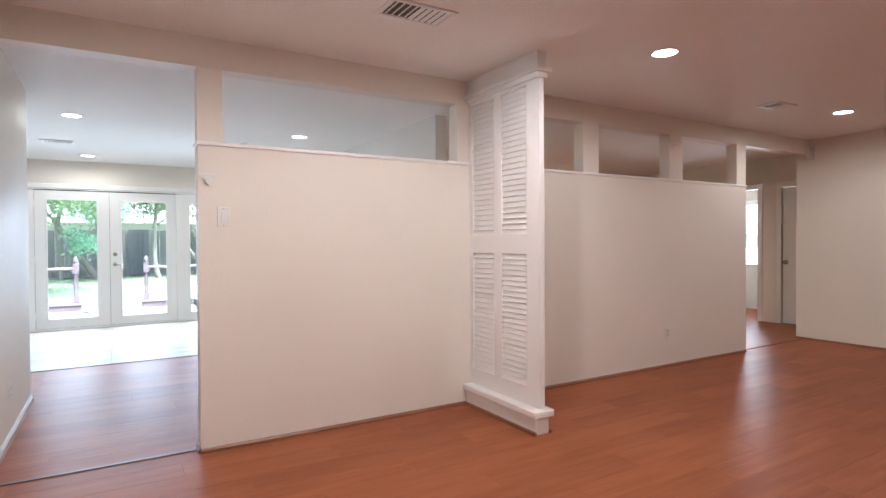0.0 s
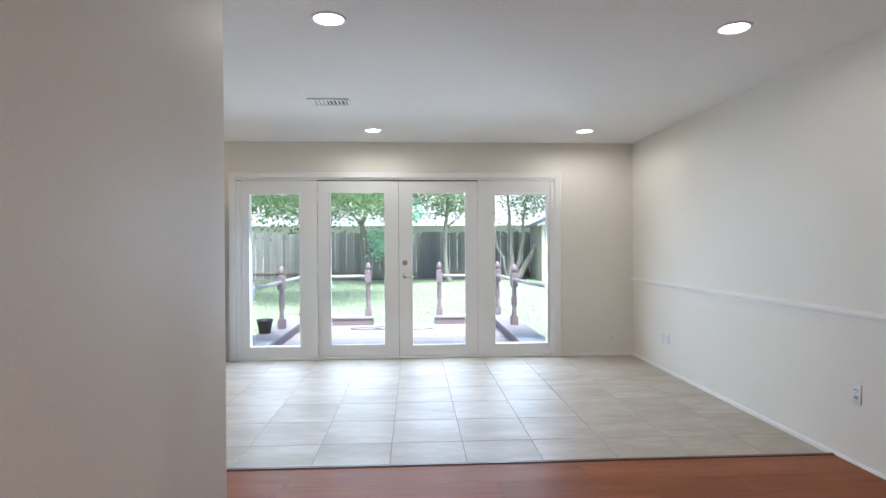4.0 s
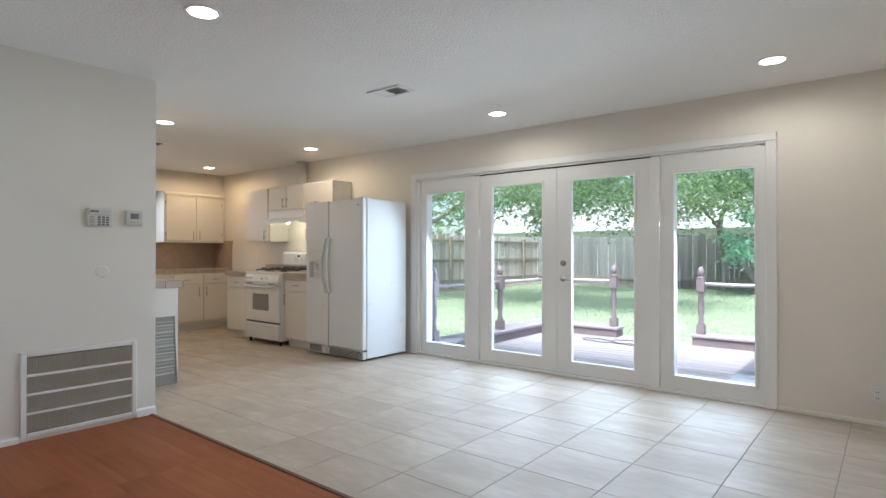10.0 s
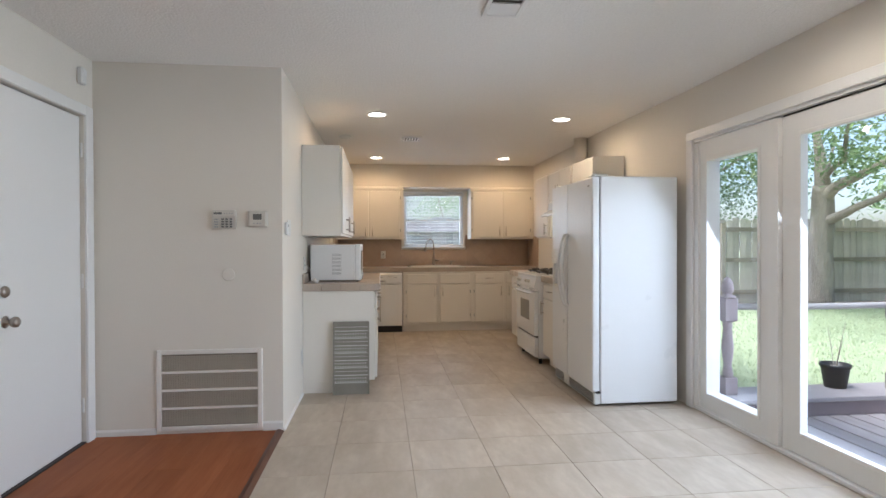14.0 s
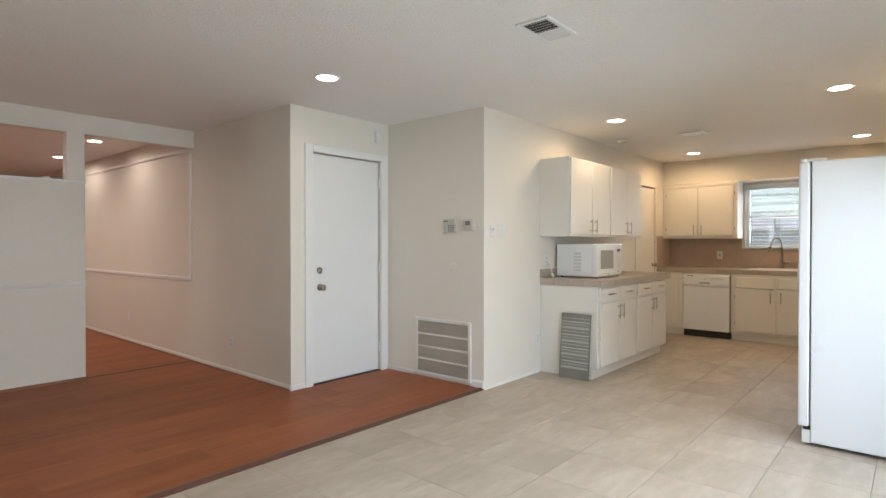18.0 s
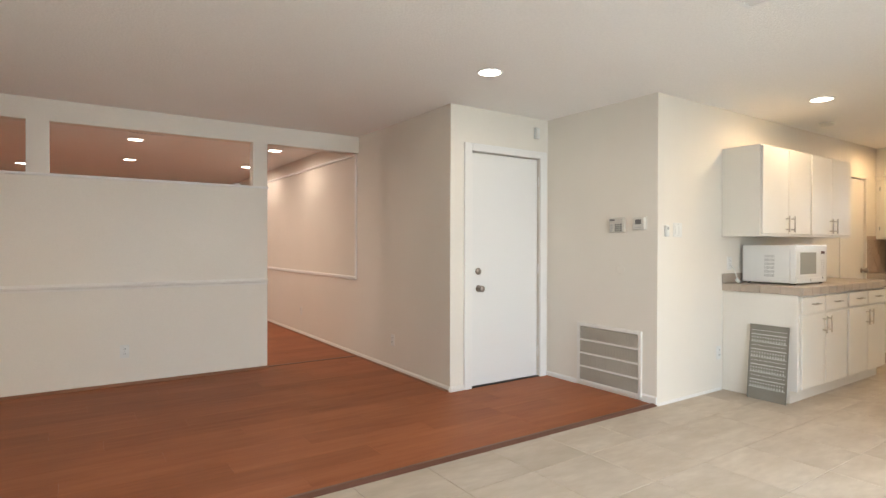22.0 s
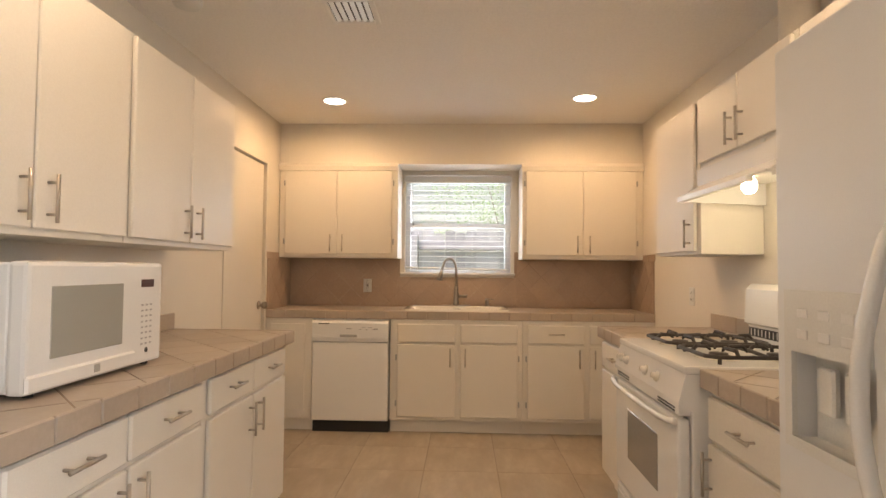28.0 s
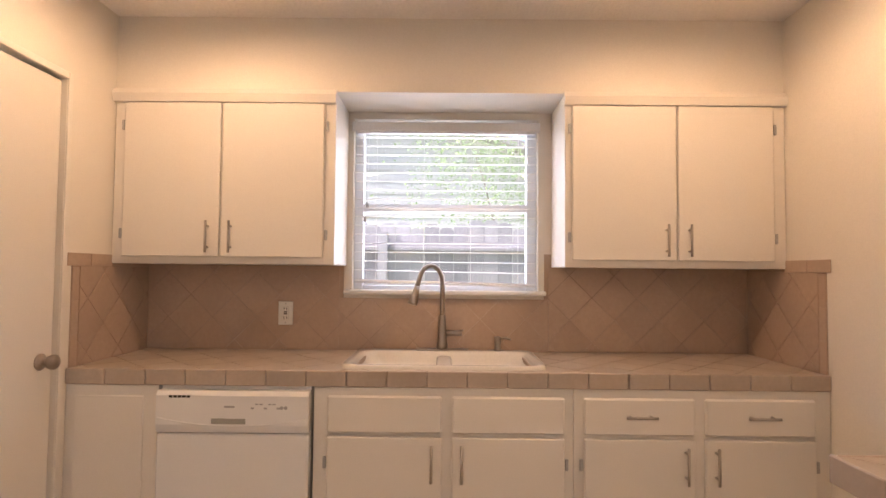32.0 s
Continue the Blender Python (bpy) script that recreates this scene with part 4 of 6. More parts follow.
for k in range(4):
    for i in range(9):
        z = gz0 + 0.038 + k * bay + (i + 0.5) * (bay - 0.016) / 9
        part("slat", prism([(XA + 0.003, z - 0.001), (XA + 0.011, z - 0.006), (XA + 0.012, z - 0.005), (XA + 0.004, z + 0.001)], "y", gy0 + 0.032, gy1 - 0.032), DUSTY, t)
for i in range(40):
    y = gy0 + 0.04 + i * (gy1 - gy0 - 0.08) / 39
    part("rib", box(XA + 0.004, XA + 0.013, y - 0.0018, y + 0.0018, gz0 + 0.03, gz1 - 0.03), DUSTY, t)

t = thing("ledge_cap", (0.56, 4.03, LEDGE + 0.022), "small white plastic cap lying on the partition ledge", "cap")
part("cap", turned([(0.04, 0.0), (0.038, 0.012), (0.028, 0.02), (0.0, 0.021)], (0.56, 4.03, LEDGE + 0.022), "z", 20), PLAST, t, "", True)

# ---- kitchen ----
CZ0, CZ1 = 0.862, 0.922


def bar_handle(parent, a, c, out, r=0.0055):
    """A bar pull from a to c standing out from its door."""
    a, c, o = Vector(a), Vector(c), Vector(out)
    hd = part("handle", tube([a + o * 0.03, c + o * 0.03], r, 10), NICKEL, parent, "brushed nickel bar handle", True)
    d = (c - a)
    for f in (0.17, 0.83):
        p = a + d * f
        part("handle_post", tube([p, p + o * 0.03], 0.0045, 8), NICKEL, hd, "", True)
    return hd


def face_box(face, u0, u1, d, z0, z1, thick, bev=0.004):
    """A front panel: face is (axis, at, out); it stands `d` out of the face."""
    axis, at, out = face
    a, c = sorted((at + out * d, at + out * (d + thick)))
    return box(a, c, u0, u1, z0, z1, bev) if axis == "x" else box(u0, u1, a, c, z0, z1, bev)


def on_face(face, u, d, z):
    axis, at, out = face
    return (at + out * d, u, z) if axis == "x" else (u, at + out * d, z)


def hinge_leaf(parent, face, u, z):
    part("hinge", face_box(face, u - 0.006, u + 0.006, 0.002, z - 0.022, z + 0.022, 0.012, 0.002), STEEL, parent, "steel hinge")


def out_vec(face):
    return (face[2], 0, 0) if face[0] == "x" else (0, face[2], 0)


def door_front(cab, face, u0, u1, z0, z1, handle=None, low=True, hinges=None, name="door"):
    d = part(name, face_box(face, u0, u1, 0.0015, z0, z1, 0.018), CAB, cab)
    if handle is not None:
        za, zb = (z0 + 0.018, z0 + 0.157) if low else (z1 - 0.162, z1 - 0.022)
        bar_handle(d, on_face(face, handle, 0.0195, za), on_face(face, handle, 0.0195, zb), out_vec(face))
    if hinges is not None:
        for z in (z0 + 0.1, z1 - 0.1):
            hinge_leaf(d, face, hinges, z)
    return d


def drawer_front(cab, face, u0, u1, z0, z1, handle=True):
    d = part("drawer", face_box(face, u0, u1, 0.0015, z0, z1, 0.018, 0.006), CAB, cab)
    if handle:
        m, z = (u0 + u1) / 2, (z0 + z1) / 2 + 0.005
        bar_handle(d, on_face(face, m - 0.06, 0.0195, z), on_face(face, m + 0.06, 0.0195, z), out_vec(face))
    return d


# wall cabinets beside the window
FW = ("x", -6.235, 1)
for lab, y0, y1, d in (("cream painted double wall cabinet beside the sink window", 7.055, 8.033, ((7.105, 7.53, 7.485, 7.095), (7.538, 7.985, 7.585, 7.996))),
                       ("cream painted double wall cabinet beside the sink window", 9.045, YNK - 0.002, ((9.074, 9.528, 9.482, 9.064), (9.536, 9.955, 9.58, 9.965)))):
    t = thing("wall_cabinet", (XK + 0.16, (y0 + y1) / 2, 1.335), lab, "cabinet", "kitchen wall cabinets")
    part("body", box(XK + 0.002, -6.235, y0, y1, 1.335, 2.103, 0.002), CAB, t)
    for u0, u1, h, hg in d:
        door_front(t, FW, u0, u1, 1.366, 2.046, h, True, hg)

# wall cabinets over the microwave
FS = ("y", 7.37, 1)
for x1, x0, d in ((-2.775, -3.66, ((-3.226, -2.785, -3.18), (-3.65, -3.234, -3.28))), (-3.665, -4.545, ((-4.096, -3.68, -4.05), (-4.535, -4.104, -4.15)))):
    t = thing("wall_cabinet", ((x0 + x1) / 2, YK + 0.16, 1.335), "white painted double wall cabinet above the side counter", "cabinet", "kitchen wall cabinets")
    part("body", box(x0, x1, YK + 0.002, 7.37, 1.33, 2.09, 0.002), CAB, t)
    for u0, u1, h in d:
        door_front(t, FS, u0, u1, 1.35, 2.078, h, True)

# wall cabinets around the cooker hood
FN = ("y", 9.715, -1)
for x0, x1, z0, z1, d in ((-5.025, -4.462, 1.332, 2.09, ((-5.015, -4.500, -4.545),)), (-4.458, -3.672, 1.735, 2.09, ((-4.445, -4.070, -4.110), (-4.062, -3.690, -4.020))), (-3.668, -3.100, 1.32, 2.09, ((-3.625, -3.090, -3.590),))):
    t = thing("wall_cabinet", ((x0 + x1) / 2, 9.9, z0), "white painted wall cabinet beside the cooker hood", "cabinet", "kitchen wall cabinets")
    part("body", box(x0, x1, 9.715, YNK - 0.002, z0, z1, 0.002), CAB, t)
    for u0, u1, h in d:
        door_front(t, FN, u0, u1, z0 + (0.015 if z0 < 1.6 else 0.03), z1 - 0.012, h, True)
t = thing("vent_duct", (-4.060, 9.93, 2.09), "white boxed vent duct from cabinet to ceiling", "duct")
part("duct", turned([(0.075, 2.091), (0.075, H - 0.001)], (-4.060, 9.95, 0), "z", 24), WALL, t, "", True)

# cooker hood
t = thing("cooker_hood", (-4.065, 9.8, 1.54), "white under-cabinet cooker hood with its lamp on", "cooker hood")
part("shell", prism([(9.612, 1.60), (9.69, 1.655), (9.69, 1.732), (9.712, 1.732), (9.712, 1.645), (9.625, 1.592)], "x", -4.436, -3.684), APPL, t)
part("top", box(-4.436, -3.684, 9.715, YNK - 0.002, 1.668, 1.676), APPL, t)
part("front_lip", box(-4.446, -3.800, 9.595, 9.624, 1.577, 1.604, 0.004), APPL, t)
part("front_lip", box(-3.798, -3.674, 9.60, 9.624, 1.592, 1.604, 0.003), APPL, t)
for x in (-4.444, -3.684):
    part("side", prism([(9.626, 1.58), (9.616, 1.606), (9.688, 1.657), (9.688, 1.728), (YNK - 0.004, 1.728), (YNK - 0.004, 1.565)], "x", x, x + 0.008), APPL, t)
part("lamp_tray", box(-4.430, -3.990, 9.64, 9.68, 1.60, 1.606), APPL, t)
part("filter", box(-3.970, -3.690, 9.70, 10.0, 1.632, 1.64), STEEL, t, "greasy mesh filter")
part("lamp_bulb", turned([(0.0, -0.035), (0.018, -0.032), (0.03, -0.015), (0.03, 0.01), (0.016, 0.035), (0.014, 0.05)], (-4.070, 9.745, 1.605), "z", 16), BULB, t, "lit bulb", True)
lamp("hood_lamp", "POINT", (-4.070, 9.745, 1.54), (0, 0, 0), 0.85, (1.0, 0.84, 0.52)).data.shadow_soft_size = 0.03
part("badge", box(-3.870, -3.840, 9.686, 9.689, 1.735, 1.747), PLAST, t)
for x in (-4.330, -4.300, -4.270):
    part("switch", box(x, x + 0.02, 9.645, 9.675, 1.594, 1.60), GREYP, t)

# base cabinets and counter under the window
FB = ("x", -5.975, 1)


def base_body(t, x0, x1, y0, y1, kick=None):
    part("body", box(x0, x1, y0, y1, 0.1, CZ0 - 0.001, 0.002), CAB, t)
    part("toe_kick", box(*kick, 0.0, 0.1), CAB, t)


t = thing("base_cabinet", (-6.26, 7.23, 0), "cream painted blind corner base cabinet", "cabinet", "kitchen base cabinets")
base_body(t, XK + 0.002, -5.975, 7.052, 7.415, (XK + 0.002, -6.03, 7.052, 7.415))
part("panel", box(-5.975, -5.968, 7.09, 7.36, 0.16, 0.82, 0.003), CAB, t)
t = thing("base_cabinet", (-6.26, 8.52, 0), "cream painted sink base cabinet with false drawer fronts", "cabinet", "kitchen base cabinets")
base_body(t, XK + 0.002, -5.975, 8.018, 9.02, (XK + 0.002, -6.03, 8.018, 9.02))
for u0, u1, h, hg in ((8.073, 8.513, 8.475, 8.064), (8.553, 8.985, 8.59, 8.994)):
    drawer_front(t, FB, u0, u1, 0.69, 0.83, False)
    door_front(t, FB, u0, u1, 0.13, 0.675, h, False, hg)
t = thing("base_cabinet", (-6.26, 9.52, 0), "cream painted base cabinet with two drawers", "cabinet", "kitchen base cabinets")
base_body(t, XK + 0.002, -5.975, 9.022, YNK - 0.002, (XK + 0.002, -6.03, 9.022, YNK - 0.002))
for u0, u1, h, hg in ((9.06, 9.484, 9.445, 9.05), (9.524, 9.945, 9.56, 9.954)):
    drawer_front(t, FB, u0, u1, 0.69, 0.83)
    door_front(t, FB, u0, u1, 0.13, 0.675, h, False, hg)


def edge_tiles(parent, axis, at, out, u0, u1, width):
    n = max(1, round((u1 - u0) / width))
    for i in range(n):
        a, c = u0 + (u1 - u0) * i / n + 0.0015, u0 + (u1 - u0) * (i + 1) / n - 0.0015
        p, q = sorted((at, at + out * 0.012))
        b = box(p, q, a, c, CZ0, CZ1 + 0.002, 0.003) if axis == "x" else box(a, c, p, q, CZ0, CZ1 + 0.002, 0.003)
        part("edge_tile", b, CTILE, parent)


t = thing("countertop", (-6.26, 8.55, CZ0), "beige diagonal-tiled countertop under the kitchen window", "countertop")
bed = box(XK + 0.002, -5.977, YK + 0.002, 8.16, CZ0, CZ1 - 0.003)
for x0, x1, y0, y1 in ((XK + 0.002, -5.977, 8.88, YNK - 0.002), (XK + 0.002, -6.45, 8.16, 8.88), (-6.07, -5.977, 8.16, 8.88)):
    box(x0, x1, y0, y1, CZ0, CZ1 - 0.003, 0, bed)
part("bed", bed, CGROUT, t, "brown grout bed")
for x0, x1, y0, y1 in ((XK + 0.012, -5.978, YK + 0.012, 8.13), (XK + 0.012, -5.978, 8.91, YNK - 0.012), (XK + 0.012, -6.475, 8.132, 8.908), (-6.05, -5.978, 8.132, 8.908)):
    diagonal_tiles("z", CZ1 - 0.003, CZ1, x0, x1, y0, y1, 0.1553, (-6.265, 8.5), CTILE, t)
edge_tiles(t, "x", -5.977, 1, YK + 0.002, YNK - 0.002, 0.155)

t = thing("splashback", (XK, 8.55, CZ1), "beige diagonal-tiled splashback around the sink wall", "splashback")
part("bed", wall_with_holes("x", XK, XK + 0.004, YK + 0.002, YNK - 0.002, CZ1 - 0.004, 1.334, [(8.02, 9.01, 1.177, 1.4)]), SGROUT, t, "tan grout bed")
for u0, u1, v1 in ((YK + 0.012, 8.0, 1.333), (8.002, 9.03, 1.177), (9.032, YNK - 0.012, 1.333)):
    diagonal_tiles("x", XK + 0.004, XK + 0.007, u0, u1, CZ1, v1, 0.1553, (8.366, 1.078), BTILE, t)
for y, out in ((YK, 1), (YNK, -1)):
    a, c = sorted((y, y + out * 0.004))
    part("bed", box(XK + 0.004, -5.985, a, c, CZ1 - 0.004, 1.372), SGROUT, t, "tan grout bed")
    a, c = sorted((y + out * 0.004, y + out * 0.007))
    diagonal_tiles("y", a, c, XK + 0.012, -6.03, CZ1, 1.318, 0.1553, (-6.3, 1.078), BTILE, t)
    for i in range(4):
        part("edge_tile", box(XK + 0.02 + i * 0.145, XK + 0.162 + i * 0.145, a, c, 1.32, 1.372, 0.002), BTILE, t)
    for i in range(3):
        part("edge_tile", box(-6.027, -5.985, a, c, CZ1 + i * 0.132, CZ1 + 0.129 + i * 0.132, 0.002), BTILE, t)

# sink
t = thing("sink", (-6.25, 8.52, CZ1), "off-white enamel double-bowl sink set in the tiled counter", "sink")
b = bmesh.new()
sx0, sx1, sy0, sy1, rz = -6.505, -6.02, 8.105, 8.935, CZ1 + 0.014


def loop(x0, x1, y0, y1, z, r):
    pts = []
    for cx, cy, a0 in ((x1 - r, y1 - r, 0), (x0 + r, y1 - r, 90), (x0 + r, y0 + r, 180), (x1 - r, y0 + r, 270)):
        for k in range(5):
            a = radians(a0 + k * 22.5)
            pts.append(b.verts.new((cx + r * math.cos(a), cy + r * math.sin(a), z)))
    return pts


def skin(p, q):
    for i in range(len(p)):
        b.faces.new((p[i], p[(i + 1) % len(p)], q[(i + 1) % len(q)], q[i]))


l0 = loop(sx0, sx1, sy0, sy1, CZ1 + 0.0005, 0.05)
l1 = loop(sx0 + 0.004, sx1 - 0.004, sy0 + 0.004, sy1 - 0.004, rz, 0.05)
l2 = loop(sx0 + 0.075, sx1 - 0.03, sy0 + 0.035, sy1 - 0.035, rz, 0.05)
l3 = loop(sx0 + 0.083, sx1 - 0.038, sy0 + 0.043, sy1 - 0.043, rz - 0.008, 0.06)
l4 = loop(sx0 + 0.095, sx1 - 0.05, sy0 + 0.06, sy1 - 0.06, rz - 0.045, 0.07)
l5 = loop(sx0 + 0.12, sx1 - 0.075, sy0 + 0.085, sy1 - 0.085, rz - 0.066, 0.07)
for p, q in ((l0, l1), (l1, l2), (l2, l3), (l3, l4), (l4, l5)):
    skin(p, q)
b.faces.new(l5)
part("basin", b, SINKM, t, "", True)
part("divider", box(sx0 + 0.088, sx1 - 0.043, 8.485, 8.555, rz - 0.068, rz - 0.016, 0.022, None, 4), SINKM, t, "", True)
for y in (8.32, 8.72):
    part("drain", turned([(0.04, 0), (0.04, 0.003), (0.0, 0.001)], (-6.24, y, rz - 0.066), "z", 20), STEEL, t)

t = thing("tap", (-6.47, 8.50, rz), "brushed nickel gooseneck pull-down kitchen tap", "tap")
TX, TY = -6.468, 8.51
part("deck_plate", box(TX - 0.026, TX + 0.026, TY - 0.125, TY + 0.125, rz, rz + 0.008, 0.004, None, 2), TAPM, t, "", True)
part("body", turned([(0.026, 0), (0.026, 0.025), (0.022, 0.04), (0.021, 0.08), (0.0155, 0.15), (0.0155, 0.158), (0.013, 0.16)], (TX, TY, rz + 0.006), "z", 20), TAPM, t, "", True)
arc = [(TX, TY, rz + 0.13), (TX, TY, rz + 0.32)]
for k in range(1, 10):
    a = radians(k * 18)
    arc.append((TX + 0.02 * (1 - math.cos(a)) + 0.0, TY - 0.056 * (1 - math.cos(a)), rz + 0.32 + 0.082 * math.sin(a)))
arc.append((TX + 0.05, TY - 0.12, rz + 0.30))
part("neck", tube(arc, 0.0115, 12), TAPM, t, "", True)
part("spray_head", tube([(TX + 0.05, TY - 0.12, rz + 0.305), (TX + 0.054, TY - 0.125, rz + 0.28), (TX + 0.062, TY - 0.138, rz + 0.23), (TX + 0.064, TY - 0.141, rz + 0.22)], [0.013, 0.016, 0.023, 0.021], 14), TAPM, t, "", True)
part("lever", tube([(TX, TY + 0.02, rz + 0.08), (TX + 0.004, TY + 0.07, rz + 0.082), (TX + 0.006, TY + 0.094, rz + 0.082)], [0.015, 0.013, 0.013], 12), TAPM, t, "", True)
part("lever_tip", tube([(TX + 0.006, TY + 0.085, rz + 0.092), (TX + 0.01, TY + 0.1, rz + 0.096)], [0.006, 0.005], 8), TAPM, t, "", True)
t = thing("soap_dispenser", (-6.468, 8.775, rz), "brushed nickel soap dispenser beside the tap", "soap dispenser")
part("body", turned([(0.02, 0), (0.019, 0.006), (0.015, 0.012), (0.014, 0.03), (0.0165, 0.036), (0.0165, 0.066), (0.0, 0.07)], (-6.468, 8.775, rz), "z", 16), TAPM, t, "", True)
part("spout", tube([(-6.468, 8.775, rz + 0.058), (-6.455, 8.81, rz + 0.062), (-6.445, 8.835, rz + 0.056)], 0.0055, 8), TAPM, t, "", True)

# dishwasher
t = thing("dishwasher", (-6.2, 7.715, 0), "white built-in dishwasher with a recessed latch, closed", "dishwasher")
part("body", box(XK + 0.05, -5.985, 7.424, 8.006, 0.1, CZ0 - 0.003), APPL, t)
part("door", box(-5.985, -5.945, 7.424, 8.006, 0.095, 0.685, 0.006), APPL, t)
part("control_panel", prism([(-5.985, 0.69), (-5.945, 0.69), (-5.937, 0.72), (-5.937, 0.83), (-5.95, 0.846), (-5.985, 0.846)], "y", 7.424, 8.006), APPL, t)
part("latch", box(-5.938, -5.9345, 7.637, 7.768, 0.724, 0.745, 0.0015), MWG, t, "recessed grey latch")
part("panel_curve", tube([(-5.938, 7.43 + 0.57 * k / 16, 0.716 + 0.03 * (k / 8 - 1) ** 2) for k in range(17)], 0.003, 6), APPL, t)
part("logo", box(-5.937, -5.936, 7.685, 7.725, 0.785, 0.793), GREYP, t)
for i in range(5):
    part("vent_slot", box(-5.937, -5.9362, 7.473 + i * 0.017, 7.487 + i * 0.017, 0.822, 0.831), BLACK, t)
for i in range(7):
    part("button", box(-5.937, -5.9355, 7.787 + i * 0.0165, 7.799 + i * 0.0165, 0.797 - 0.016 * (i % 3 == 0), 0.802 - 0.014 * (i % 3 == 0)), GREYP, t)
for y in (7.905, 7.92):
    part("dial", turned([(0.007, 0), (0.007, 0.003), (0.0, 0.0035)], (-5.937, y, 0.787), "x", 12), GREYP, t)
part("toe_panel", box(-6.03, -5.995, 7.424, 8.006, 0.0, 0.092), BLACK, t, "black toe panel")

# side counter with drawers
FI = ("y", 7.65, 1)
for x1, x0 in ((-2.80, -3.687), (-3.689, -4.575)):
    t = thing("base_cabinet", ((x0 + x1) / 2, 7.32, 0), "white painted base cabinet with two drawers and two doors", "cabinet", "kitchen base cabinets")
    base_body(t, x0, x1, YK + 0.002, 7.65, (x0, x1, YK + 0.002, 7.595))
    m = (x0 + x1) / 2
    for u0, u1, h in ((m + 0.006, x1 - 0.035, m + 0.045), (x0 + 0.02, m - 0.006, m - 0.045)):
        drawer_front(t, FI, u0, u1, 0.715, 0.845)
        door_front(t, FI, u0, u1, 0.115, 0.70, h, False)
t = thing("countertop", (-3.68, 7.35, CZ0), "beige diagonal-tiled countertop of the side counter", "countertop")
part("bed", box(-4.60, -2.79, YK + 0.002, 7.685, CZ0, CZ1 - 0.003), CGROUT, t, "brown grout bed")
diagonal_tiles("z", CZ1 - 0.003, CZ1, -4.60, -2.79, YK + 0.016, 7.685, 0.2, (-3.2, 7.35), CTILE, t)
edge_tiles(t, "y", 7.685, 1, -4.612, -2.778, 0.155)
edge_tiles(t, "x", -2.79, 1, YK + 0.002, 7.685, 0.155)
edge_tiles(t, "x", -4.60, -1, YK + 0.002, 7.685, 0.155)
for i in range(6):
    part("upstand_tile", box(-2.778 - (i + 1) * 0.305 + 0.003, -2.778 - i * 0.305, YK + 0.001, YK + 0.014, CZ1, CZ1 + 0.085, 0.003), CTILE, t)

# stove-side base cabinets and counters
FR = ("y", 9.395, -1)
for x0, x1, hx in ((-5.02, -4.418, -4.47), (-3.642, -3.108, -3.60)):
    t = thing("base_cabinet", ((x0 + x1) / 2, 9.75, 0), "white painted base cabinet beside the stove", "cabinet", "kitchen base cabinets")
    base_body(t, x0, x1, 9.395, YNK - 0.002, (x0, x1, 9.45, YNK - 0.002))
    drawer_front(t, FR, x0 + 0.015, x1 - 0.015, 0.70, 0.84)
    door_front(t, FR, x0 + 0.015, x1 - 0.015, 0.115, 0.685, hx, False)
    t = thing("countertop", ((x0 + x1) / 2, 9.75, CZ0), "small beige tiled countertop beside the stove", "countertop")
    part("bed", box(x0 - 0.004, x1 + 0.005, 9.37, YNK - 0.002, CZ0, CZ1 - 0.003), CGROUT, t, "brown grout bed")
    diagonal_tiles("z", CZ1 - 0.003, CZ1, x0 - 0.004, x1 + 0.005, 9.37, YNK - 0.016, 0.1553, (x0 + 0.2, 9.7), CTILE, t)
    edge_tiles(t, "y", 9.37, -1, x0 - (0.022 if x0 < -4.9 else 0.004), x1 + 0.005, 0.155)
    if x0 < -4.9:
        edge_tiles(t, "x", x0 - 0.004, -1, 9.37, YNK - 0.002, 0.155)
    for i in range(2):
        w = (x1 - x0) / 2
        part("upstand_tile", box(x0 + i * w + 0.002, x0 + (i + 1) * w - 0.002, YNK - 0.014, YNK - 0.001, CZ1, CZ1 + 0.085, 0.003), CTILE, t)

# gas range
t = thing("gas_range", (-4.08, 9.72, 0), "white freestanding gas range with black cast-iron grates", "stove")
rx0, rx1, ry0 = -4.412, -3.65, 9.335
part("body", box(rx0, rx1, ry0, YNK - 0.03, 0.04, 0.885, 0.004), APPL, t)
part("oven_door", box(rx0 + 0.008, rx1 - 0.008, ry0 - 0.045, ry0 - 0.003, 0.275, 0.735, 0.01, None, 2), APPL, t)
part("oven_window", box(rx0 + 0.2, rx1 - 0.2, ry0 - 0.0475, ry0 - 0.044, 0.42, 0.63, 0.001), OVENG, t, "grey oven window")
od = part("oven_handle", tube([(rx0 + 0.012, ry0 - 0.052, 0.728), (rx0 + 0.035, ry0 - 0.066, 0.724), (rx0 + 0.12, ry0 - 0.074, 0.719), ((rx0 + rx1) / 2, ry0 - 0.077, 0.717), (rx1 - 0.12, ry0 - 0.074, 0.719), (rx1 - 0.035, ry0 - 0.066, 0.724), (rx1 - 0.012, ry0 - 0.052, 0.728)], 0.011, 10), APPL, t, "", True)
for x in (rx0 + 0.022, rx1 - 0.022):
    part("handle_bracket", box(x - 0.012, x + 0.012, ry0 - 0.062, ry0 - 0.043, 0.712, 0.737, 0.004), APPL, od)
part("storage_drawer", box(rx0 + 0.008, rx1 - 0.008, ry0 - 0.04, ry0 - 0.003, 0.055, 0.255, 0.01, None, 2), APPL, t)
part("drawer_lip", box(rx0 + 0.05, rx1 - 0.05, ry0 - 0.048, ry0 - 0.036, 0.215, 0.235, 0.004), APPL, t)
# shade between oven door and drawer, painted as a black strip
part("shadow_gap", box(rx0 + 0.012, rx1 - 0.012, ry0 - 0.02, ry0 - 0.001, 0.256, 0.274), BLACK, t)
